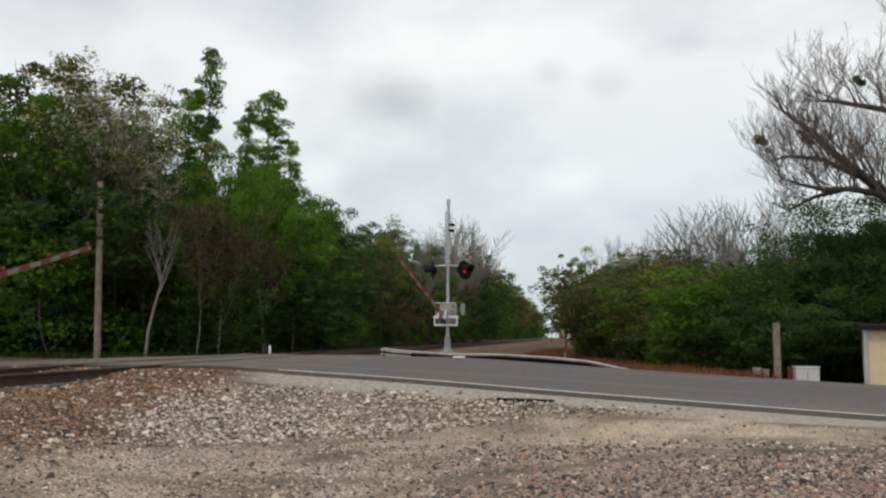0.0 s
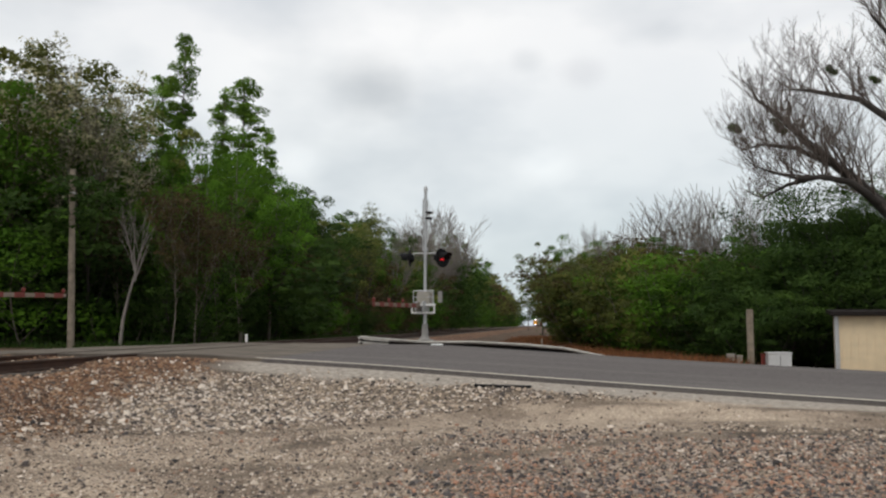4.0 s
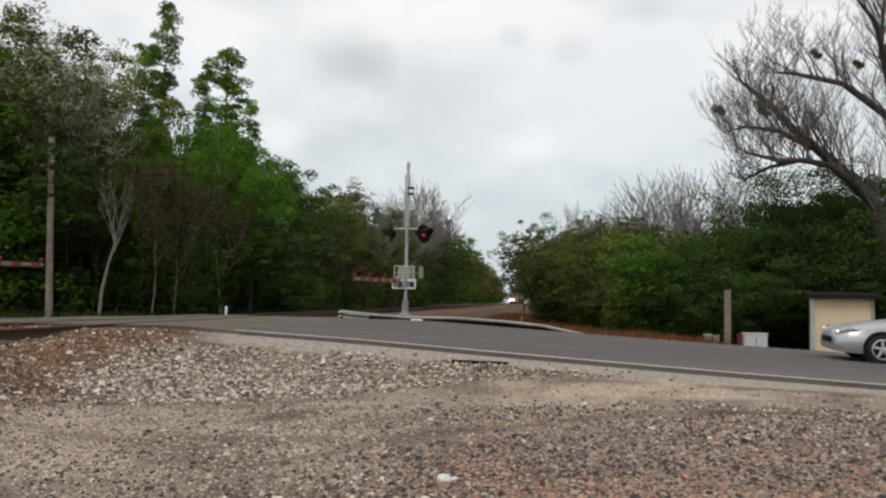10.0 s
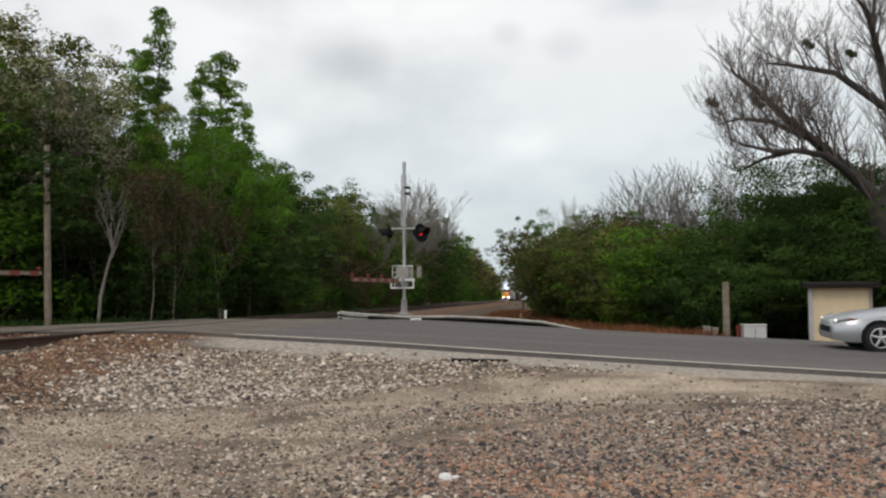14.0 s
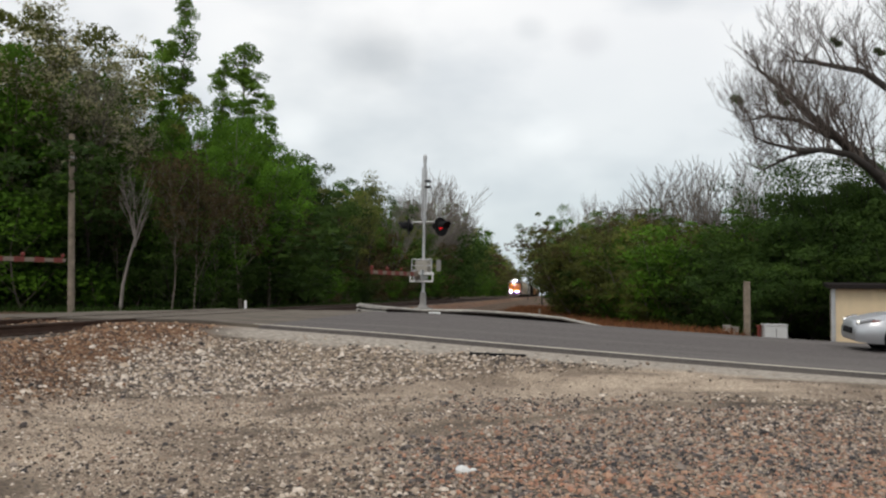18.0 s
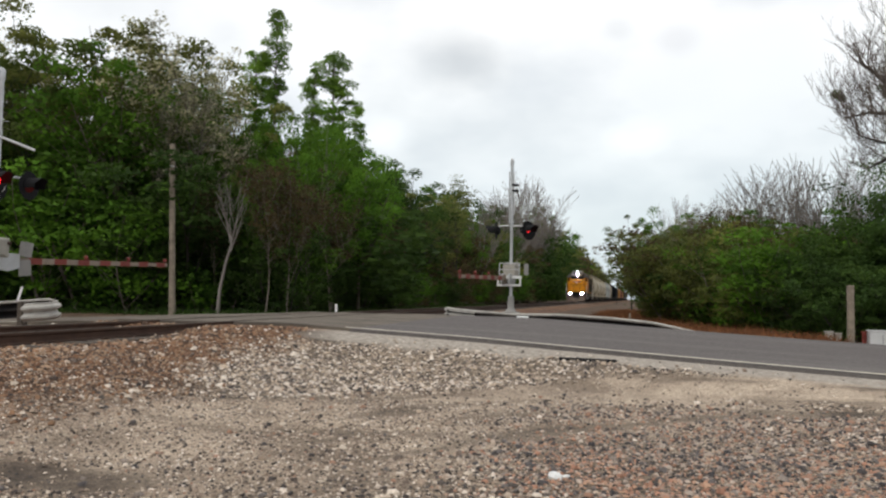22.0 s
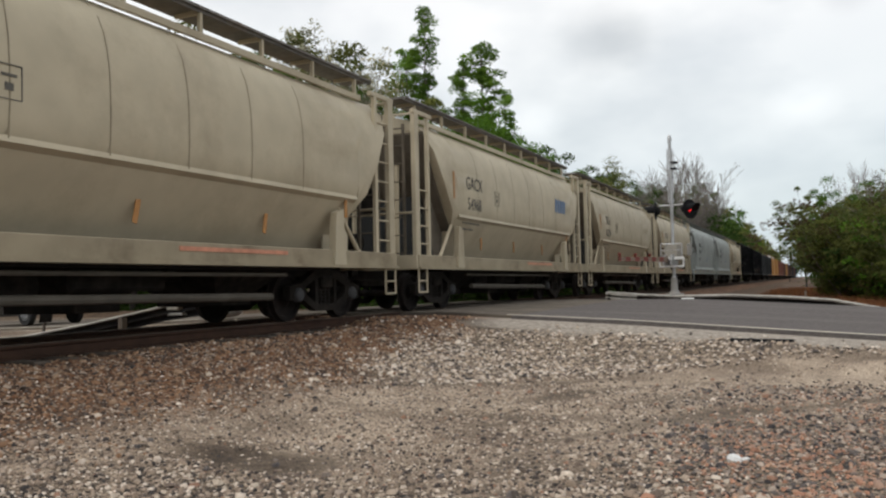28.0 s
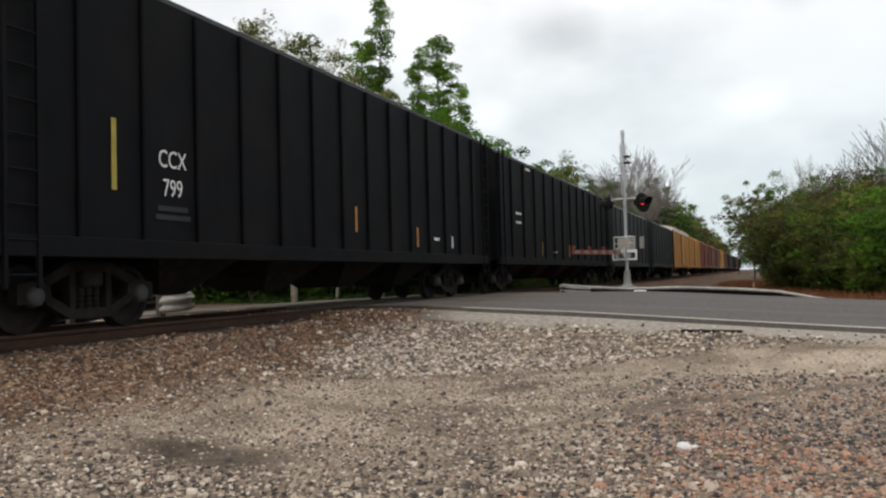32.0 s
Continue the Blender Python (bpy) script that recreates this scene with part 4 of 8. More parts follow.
def truck(car, y, base=1.75, r=0.42):
    """A two-axle freight truck under a car."""
    if "t" not in SIDEFRAME:
        for side in (-1, 1):
            s = Shape()
            x0, x1 = (0.92, 1.06) if side > 0 else (-1.06, -0.92)
            s.prism([(-1.12, 0.36), (-1.12, 0.60), (-0.66, 0.66), (-0.62, 0.40)], "x", x0, x1).prism([(1.12, 0.36), (1.12, 0.60), (0.66, 0.66), (0.62, 0.40)], "x", x0, x1)
            s.prism([(-0.80, 0.64), (-0.36, 0.87), (0.36, 0.87), (0.80, 0.64), (0.66, 0.58), (0.30, 0.74), (-0.30, 0.74), (-0.66, 0.58)], "x", x0, x1)
            s.prism([(-0.72, 0.36), (-0.34, 0.16), (0.34, 0.16), (0.72, 0.36), (0.66, 0.46), (0.30, 0.28), (-0.30, 0.28), (-0.66, 0.46)], "x", x0, x1)
            s.box(((x0 + x1) / 2, -0.30, 0.5), (0.13, 0.09, 0.5)).box(((x0 + x1) / 2, 0.30, 0.5), (0.13, 0.09, 0.5))
            SIDEFRAME[side] = mesh_of("sideframe", s, M_TRUCK)
            SIDEFRAME["spring", side] = mesh_of("spring", Shape().lathe([(0.0, 0.055)] + [(0.02 + 0.03 * k, 0.058 if k % 2 else 0.045) for k in range(11)] + [(0.34, 0.055)], ((x0 + x1) / 2, 0, 0.28), ((x0 + x1) / 2, 0, 1), 8), M_TRUCK)
        SIDEFRAME["cap"] = mesh_of("bearing_cap", Shape().lathe([(0, 0.13), (0.09, 0.12), (0.12, 0.09), (0.13, 0.04)], (0, 0, 0), (1, 0, 0), 12), M_CAP, True)
        SIDEFRAME["t"] = mesh_of("truck", Shape().box((0, 0, 0.66), (2.2, 0.36, 0.22), 0.03), M_TRUCK)
    ob = new("truck", SIDEFRAME["t"])
    ob.parent, ob.matrix_basis = car, pose(0, y, 0)
    tagged(ob, "grimy cast truck frame")
    for side in (-1, 1):
        new("sideframe", SIDEFRAME[side]).parent = ob
        if side > 0:
            for k in (-0.13, 0.0, 0.13):
                e = new("spring", SIDEFRAME["spring", side])
                e.parent, e.matrix_basis = ob, pose(0, k, 0)
            for k in (-0.875, 0.875):
                e = new("bearing_cap", SIDEFRAME["cap"])
                e.parent, e.matrix_basis = ob, pose(1.0, k, 0.45)
    for k in (-base / 2, base / 2):
        wheelset(ob, 0.75, k, r)
    return ob


def coupler(car, y, sign):
    part("coupler", Shape().box((0, y + sign * 0.30, 0.88), (0.16, 0.62, 0.18), 0.03).box((0, y, 0.88), (0.3, 0.28, 0.30), 0.05).rod((0.05, y + 0.02, 0.75), (0.3, y + sign * 0.2, 0.45), 0.03), M_TRUCK, car, "rusty knuckle coupler")


def body_loft(width, z0, z1, y0, y1, ends, n=14, straight=0.0):
    """A rounded hopper body; ends gives how high its lower edge lies at distances from each end."""
    def half(z):
        u = (z - z0) / (z1 - z0)
        if straight:
            keys = [(0, 0.96), (0.30, 0.99), (0.55, 1.0), (0.72, 0.975), (0.82, 0.92), (0.90, 0.82), (0.96, 0.64), (1.0, 0.30)]
        else:
            keys = [(0, 0.60), (0.10, 0.72), (0.20, 0.845), (0.285, 0.945), (0.30, 0.985), (0.45, 1.0), (0.62, 0.99), (0.76, 0.945), (0.87, 0.84), (0.95, 0.64), (1.0, 0.28)]
        for (a, p), (b, q) in zip(keys, keys[1:]):
            if u <= b:
                return width / 2 * (p + (q - p) * (u - a) / (b - a))
        return width / 2 * keys[-1][1]

    s = Shape()
    cut, k = ends[-1][0], 6
    stations = [(y0 + e, z) for e, z in ends]
    stations += [(y0 + cut + (y1 - y0 - 2 * cut) * i / k, z0) for i in range(1, k)]
    stations += [(y1 - e, z) for e, z in reversed(ends)]
    rows = []
    for y, zl in stations:
        side = [(half(zl + (z1 - zl) * i / n), zl + (z1 - zl) * i / n) for i in range(n + 1)]
        rows.append([(w, y, z) for w, z in side] + [(-w, y, z) for w, z in reversed(side)])
    s.grid(rows, close=True)
    m = len(rows[0])
    s.f += [tuple(range(m)), tuple(reversed(range((len(rows) - 1) * m, len(rows) * m)))]
    return s, half


def ladder(car, name, x, y, z0, z1, mat, wide=0.42, axis="y", rung=0.38):
    s = Shape()
    for k in (-wide / 2, wide / 2):
        p = (x, y + k) if axis == "y" else (x + k, y)
        s.box((p[0], p[1], (z0 + z1) / 2), (0.05, 0.05, z1 - z0))
    z = z0 + 0.15
    while z < z1:
        a, b = ((x, y - wide / 2, z), (x, y + wide / 2, z)) if axis == "y" else ((x - wide / 2, y, z), (x + wide / 2, y, z))
        s.rod(a, b, 0.016, n=6)
        z += rung
    return part(name, s, mat, car)


CREAM_ENDS = ((0.0, 3.95), (0.22, 3.5), (0.62, 2.85), (1.05, 2.25), (1.35, 1.88), (1.36, 1.18))
GREY_ENDS = ((0.0, 3.75), (0.30, 3.5), (0.62, 3.02), (0.98, 2.92), (1.42, 2.4), (1.34, 1.6), (1.35, 1.18))


def rungs(car, x, ya, yb, zs, mat):
    part("ladder", Shape().pipe([(x, ya, zs[0]), (x, yb, zs[0])], 0.018).add(*rung_rows(x, ya, yb, zs[1:])), mat, car, "ladder rungs between the end posts")


def rung_rows(x, ya, yb, zs):
    s = Shape()
    for z in zs:
        s.rod((x, ya, z), (x, yb, z), 0.018, n=6)
    return s.v, s.f


def hopper_car(label, length, mat, mark, number, grey=False, logo=False):
    """A covered hopper car: leading coupler at y = 0, running back to y = length."""
    car = thing("covered_hopper_car", label, "railway car", None, "cars of the train")
    y0, y1 = 0.45, length - 0.45
    z1 = 4.47 if grey else 4.35
    ends = GREY_ENDS if grey else CREAM_ENDS
    inset = (0.38, 0.38) if grey else (0.72, 0.22)
    body, half = body_loft(3.16, 1.18, z1, y0 + inset[0], y1 - inset[1], ends, straight=0.6 if grey else 0)
    b = part("body", body, mat, car, "rounded steel hopper body", smooth=True)
    for side in (-1, 1):
        part("side_sill", Shape().box((side * 1.47, length / 2, 1.06), (0.12, length - 1.0, 0.30), 0.015).box((side * 1.50, length / 2, 0.93), (0.16, length - 1.0, 0.05)), mat if grey else M_SILL, car)
        for ye, d in ((y0, 1), (y1, -1)):
            x = side * 1.44
            part("step", Shape().pipe([(side * 1.5, ye + d * 0.08, 0.95), (side * 1.5, ye + d * 0.08, 0.42), (side * 1.5, ye + d * 0.48, 0.42), (side * 1.5, ye + d * 0.48, 0.95)], 0.022).pipe([(side * 1.5, ye + d * 0.08, 0.66), (side * 1.5, ye + d * 0.48, 0.66)], 0.018), mat, car, "bent iron step")
            if grey:
                part("corner_post", Shape().box((x, ye + d * 0.10, 2.3), (0.09, 0.14, 2.4), 0.01), mat, car)
                part("hand_rail", Shape().pipe([(side * 1.5, ye + d * 0.30, 1.15), (side * 1.5, ye + d * 0.30, 2.72), (side * 1.5, ye + d * 1.02, 2.72), (side * 1.5, ye + d * 1.02, 1.15)], 0.024).pipe([(side * 1.5, ye + d * 0.30, 2.2), (side * 1.5, ye + d * 1.02, 2.2)], 0.02).pipe([(side * 1.5, ye + d * 0.30, 1.65), (side * 1.5, ye + d * 1.02, 1.65)], 0.02), mat, car, "pale tubular hand rails at the car's end")
                part("web_plate", Shape().prism([(ye + d * 0.30, 1.2), (ye + d * 0.42, 3.2), (ye + d * 0.75, 2.85), (ye + d * 1.0, 2.1), (ye + d * 1.05, 1.2)], "x", side * 1.12, side * 1.16), mat, car, "grey plate below the slope sheet")
            else:
                part("corner_post", Shape().box((x, ye + d * 0.13, 2.72), (0.10, 0.20, 3.1), 0.01), mat, car, "broad flat end post")
                part("corner_post", Shape().box((x, ye + d * 0.72, 2.70), (0.08, 0.10, 3.0), 0.01), mat, car)
                rungs(car, x, ye + d * 0.15, ye + d * 0.72, [1.45, 1.83, 2.21, 2.59] if d > 0 else [1.45, 1.83, 2.21, 2.59, 2.97, 3.35, 3.73], mat)
                part("top_rail", Shape().box((x, ye + d * 0.45, 4.24), (0.09, 0.9, 0.09), 0.01), mat, car)
                part("end_brace", Shape().rod((side * 1.42, ye + d * 1.35, 1.2), (side * 1.40, ye + d * 2.05, 1.95), 0.04), mat, car)
                part("jacking_pad", Shape().prism([(ye + d * 2.02, 0.92), (ye + d * 2.42, 0.92), (ye + d * 2.34, 1.85), (ye + d * 2.12, 1.92)], "x", side * 1.44, side * 1.57), mat, car)
                # only the leading end's plate takes the colour darkened for grime and shade
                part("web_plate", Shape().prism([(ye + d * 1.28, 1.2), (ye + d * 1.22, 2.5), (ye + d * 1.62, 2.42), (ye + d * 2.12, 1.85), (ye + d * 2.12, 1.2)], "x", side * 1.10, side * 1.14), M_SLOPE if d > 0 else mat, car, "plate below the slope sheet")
    for ye, d in ((y0, 1), (y1, -1)):
        part("end_platform", Shape().box((0, ye + d * 0.28, 1.12), (2.9, 0.55, 0.07)).box((0, ye + d * 0.05, 1.05), (3.0, 0.1, 0.3), 0.01), mat, car)
        ladder(car, "end_ladder", 0.95, ye + d * 0.12, 1.1, 4.0, M_CARGREY if grey else M_SLOPE, 0.44, "x")
        for zr in (2.1,) if grey else (2.1, 4.2):
            part("end_rail", Shape().rod((-1.42, ye + d * 0.1, zr), (1.42, ye + d * 0.1, zr), 0.028, n=6), mat, car)
        for xs in (-0.55, 0.55):
            part("slope_post", Shape().rod((xs, ye + d * 0.95, 1.15), (xs, ye + d * 1.0, 3.3), 0.06, n=6), mat, car)
        part("brake_cylinder", Shape().lathe([(0, 0.12), (0.04, 0.2), (0.5, 0.2), (0.54, 0.1)], (-0.65, ye + d * 0.5, 1.55), (1, ye + d * 0.5, 1.55), 14), M_TRUCK, car, "dark brake cylinder", smooth=True)
        part("brake_wheel", Shape().lathe([(0, 0.26), (0.02, 0.28), (0.04, 0.26)], (0.35, ye + d * 0.08, 2.4), (0.35, ye - d, 2.4), 16), M_TRUCK, car, "round brake wheel")
        off = inset[0] if d > 0 else inset[1]
        line = [(ye + d * (off + e), z - 0.025) for e, z in ends[:5]]
        # dark colour holds the sheet's grime and the shade beneath the overhanging end
        part("slope_sheet", Shape().prism(line + [(y, z - 0.05) for y, z in reversed(line)], "x", -1.36, 1.36), M_CARGREY if grey else M_SLOPE, car, "slope sheet darkened for grime and shade")
        # dark sheet added to stand for the shade in the open end
        part("end_bulkhead", Shape().prism([(-1.2, 1.18), (1.2, 1.18), (0.9, 2.6), (-0.9, 2.6)], "y", ye + d * 1.45, ye + d * 1.50), M_CARGREY, car, "dark sheet for the shade between the posts")
        if grey and d > 0:
            for z, text in ((4.02, mark), (3.82, number)):
                letters("stencil", text, 0.17, M_TEXTDARK, b, pose(half(z) + 0.006, ye + 0.85, z, 90, -0, 90), "small black stencilled lettering", 0.9)
    if not grey:
        for side in (1, -1):
            part("fold_ledge", Shape().prism([(side * (half(2.20) - 0.01), 2.20), (side * (half(2.12) + 0.035), 2.13), (side * (half(2.05) - 0.02), 2.05)], "y", y0 + 2.15, y1 - 1.62), mat, car, "ledge where the side folds inwards")
    # weld seams down the side that faces the lot
    for k in range(1, 7):
        yy = y0 + 2.0 + (y1 - y0 - 4.0) * k / 7
        zs = [2.16 + (z1 - 2.45) * i / 9 for i in range(10)]
        part("weld_seam", Shape().grid([[(half(z) + 0.003, yy - 0.011, z), (half(z) + 0.006, yy, z), (half(z) + 0.003, yy + 0.011, z)] for z in zs]), M_SEAM_G if grey else M_SEAM, b)
    # roof walk
    for side in (-1, 1):
        x = side * 0.86
        walk_s = Shape().box((x, length / 2, 4.62), (0.62, length - 1.5, 0.04)).box((x + side * 0.25, length / 2, 4.60), (0.03, length - 1.5, 0.09))
        part("roof_walk", walk_s, M_WALK, car, "grated grey roof walk")
        n = 9
        for i in range(n):
            y = 1.3 + (length - 2.6) * i / (n - 1)
            part("walk_bracket", Shape().prism([(x + side * 0.26, 4.2), (x + side * 0.20, 4.2), (x + side * 0.20, 4.54), (x - side * 0.22, 4.54), (x - side * 0.22, 4.6), (x + side * 0.26, 4.6)], "y", y - 0.025, y + 0.025), mat, car)
        part("roof_rail", Shape().box((side * 1.2, length / 2, 4.17), (0.06, length - 2.6, 0.1)), mat, car)
    hatch = Shape().box((0, length / 2, z1 + 0.05), (0.62, length - 3.6, 0.14), 0.03)
    part("hatch_cover", hatch, mat, car, "long trough hatch")
    # outlets under the belly
    for i in range(3):
        yc = length / 2 + (i - 1) * 2.75
        part("outlet", Shape().grid([[(1.25, yc - 1.35, 1.18), (1.25, yc + 1.35, 1.18), (-1.25, yc + 1.35, 1.18), (-1.25, yc - 1.35, 1.18)], [(0.55, yc - 0.35, 0.42), (0.55, yc + 0.35, 0.42), (-0.55, yc + 0.35, 0.42), (-0.55, yc - 0.35, 0.42)]], close=True).box((0, yc, 0.38), (1.3, 0.75, 0.14), 0.02), M_TRUCK, car, "funnel outlet")
    part("under_frame", Shape().box((0, length / 2, 1.02), (2.5, length - 5.2, 0.3)).box((0.9, length * 0.5, 0.72), (0.3, 1.6, 0.3), 0.05).rod((0.7, length * 0.36, 0.66), (0.7, length * 0.36 + 0.9, 0.66), 0.2, n=10), M_TRUCK, car, "dark underframe and brake gear")
    part("centre_sill", Shape().box((0, length / 2, 0.92), (0.5, length - 0.9, 0.42)), M_TRUCK, car)
    part("brake_pipe", Shape().rod((1.25, length * 0.28, 0.52), (1.25, length * 0.70, 0.44), 0.06, n=8).rod((1.35, length * 0.24, 0.80), (1.35, length * 0.72, 0.78), 0.03, n=6), M_TRUCK if grey else M_PIPE, car, "long outlet pipe")
    for y in (2.35, length - 2.35):
        truck(car, y)
    coupler(car, 0.02, 1)
    coupler(car, length - 0.02, -1)
    # stencils on the side that faces the lot (+x)
    def on(y, z, text, size, m=M_TEXTDARK):
        x = half(z) + 0.006
        return letters("stencil", text, size, m, b, pose(x, y, z, 90, 0, 90), "black stencilled lettering", 0.84)
    yt = 3.55 if not grey else 4.0
    on(yt, 2.96, mark, 0.44)
    on(yt, 2.47, number, 0.42)
    for k, z in enumerate((2.04, 1.90)):
        y = yt - 0.55
        for j, w in enumerate((0.12, 0.26, 0.34, 0.20)[:4 - k]):
            part("unreadable_line", Shape().box((half(z) + 0.004, y + w / 2, z), (0.008, w, 0.055)), M_STENCIL, b, "faint unreadable stencil line")
            y += w + 0.05
    part("notice_panel", Shape().box((half(2.75) + 0.002, yt + 1.55, 2.93), (0.010, 0.30, 0.012)).box((half(2.75) + 0.002, yt + 1.55, 2.57), (0.010, 0.30, 0.012)).box((half(2.75) + 0.002, yt + 1.40, 2.75), (0.010, 0.012, 0.36)).box((half(2.75) + 0.002, yt + 1.70, 2.75), (0.010, 0.012, 0.36)), M_STENCIL, b, "outlined notice panel")
    part("unreadable_line", Shape().box((half(2.75) + 0.004, yt + 1.55, 2.82), (0.008, 0.18, 0.03)).box((half(2.75) + 0.004, yt + 1.55, 2.7), (0.008, 0.10, 0.08)), M_STENCIL, b)
    for yy, zz in ((yt - 1.25, 2.85), (yt + 1.1, 1.72), (yt + 3.6, 1.72), (length - 4.4, 1.72), (length - 2.4, 2.1)):
        m = pose(0, 0, 0, 0, 0, 0)
        part("reflector_strip", Shape().box((half(zz) + 0.004, yy, zz), (0.012, 0.08, 0.62), m=pose(0, 0, 0, 0 if zz > 2 else -18, -6 if zz < 2 else 0, 0).to_3x3()), M_ORANGE, b, "orange reflector strip") if not grey else None
    for k in range(6 if grey else 0):
        part("reflector_strip", Shape().box((1.533, 1.4 + (length - 2.8) * k / 5, 1.06), (0.01, 0.55, 0.10)), M_FADEYELLOW, car, "faded yellow reflector strip")
    if grey:
        part("ledge", Shape().prism([(1.48, 1.2), (1.6, 1.22), (1.53, 1.42), (1.48, 1.46)], "y", 1.4, length - 1.4), mat, car, "flared ledge along the side")
        part("emblem", Shape().box((half(2.0) + 0.006, length * 0.58, 2.1), (0.01, 0.5, 0.1)).box((half(2.0) + 0.006, length * 0.55, 1.92), (0.01, 0.4, 0.09)), M_TEAL, b, "small blue emblem, plain shapes")
    part("unreadable_line", Shape().box((1.535, length * 0.62, 1.12), (0.01, 0.9 if grey else 2.4, 0.06)), M_CARGREY if grey else M_FADED, car, "worn line of small warning writing")
    if logo:
        s = Shape()
        for k in range(4):
            s.box((half(3.0) + 0.008, length - 3.7 + 0.30 * k, 3.0), (0.01, 0.22, 0.42), m=pose(0, 0, 0, -12, 0, 0).to_3x3())
        part("emblem", s, M_TEAL, b, "blue emblem, plain shapes")
    return car


def box_car(label, length, mat, high=4.55, ribs=12, door=False, marks=(), roof=None, full=True):
    """A closed car with ribbed flat sides."""
    car = thing("box_car", label, "railway car", None, "cars of the train")
    w = 3.1
    y0, y1 = 0.5, length - 0.5
    part("body", Shape().prism([(-w / 2, 1.05), (w / 2, 1.05), (w / 2, high - 0.22), (w / 2 - 0.25, high - 0.02), (0.3, high + 0.08), (-0.3, high + 0.08), (-w / 2 + 0.25, high - 0.02), (-w / 2, high - 0.22)], "y", y0, y1), mat, car)
    if roof:
        part("roof", Shape().prism([(-w / 2 - 0.02, high - 0.5), (w / 2 + 0.02, high - 0.5), (w / 2 + 0.02, high - 0.2), (0.3, high + 0.11), (-0.3, high + 0.11), (-w / 2 - 0.02, high - 0.2)], "y", y0 - 0.02, y1 + 0.02), roof, car, "pale roof")
    for i in range(ribs):
        y = y0 + 0.15 + (y1 - y0 - 0.3) * i / (ribs - 1)
        for side in (-1, 1):
            part("rib", Shape().box((side * (w / 2 + 0.03), y, (high + 0.75) / 2), (0.06, 0.12, high - 1.2), 0.02), mat, car)
    part("side_sill", Shape().box((w / 2 + 0.02, length / 2, 1.02), (0.12, length - 1.0, 0.24), 0.01).box((-w / 2 - 0.02, length / 2, 1.02), (0.12, length - 1.0, 0.24), 0.01).box((0, length / 2, 0.85), (0.5, length - 0.8, 0.4)), mat, car)
    if door:
        part("sliding_door", Shape().box((w / 2 + 0.1, length / 2, 2.6), (0.08, 3.0, 3.0), 0.02), mat, car)
        part("door_track", Shape().box((w / 2 + 0.14, length / 2 + 1, 1.08), (0.06, 6.0, 0.1)), mat, car)
    if full:
        for i in range(4):
            yc = 4.6 + (length - 9.2) * i / 3
            part("outlet", Shape().grid([[(1.2, yc - 1.1, 1.05), (1.2, yc + 1.1, 1.05), (-1.2, yc + 1.1, 1.05), (-1.2, yc - 1.1, 1.05)], [(0.5, yc - 0.3, 0.4), (0.5, yc + 0.3, 0.4), (-0.5, yc + 0.3, 0.4), (-0.5, yc - 0.3, 0.4)]], close=True), M_TRUCK, car, "funnel outlet")
        for ye, d in ((y0, 1), (y1, -1)):
            ladder(car, "ladder", w / 2 + 0.08, ye + d * 0.35, 0.55, high - 0.1, mat, 0.44, "y")
    for y in (2.4, length - 2.4):
        truck(car, y)
    coupler(car, 0.02, 1)
    coupler(car, length - 0.02, -1)
    for y, z, text, size, m in marks:
        if text == "|":
            part("reflector_strip", Shape().box((w / 2 + 0.008, y, z), (0.012, 0.08, size)), m, car, "upright reflector strip")
        elif text:
            letters("stencil", text, size, m, car, pose(w / 2 + 0.012, y, z, 90, 0, 90), "white stencilled lettering", 0.8)
        else:
            part("unreadable_line", Shape().box((w / 2 + 0.008, y, z), (0.012, size, 0.07)), m, car, "unreadable stencil line")
    return car


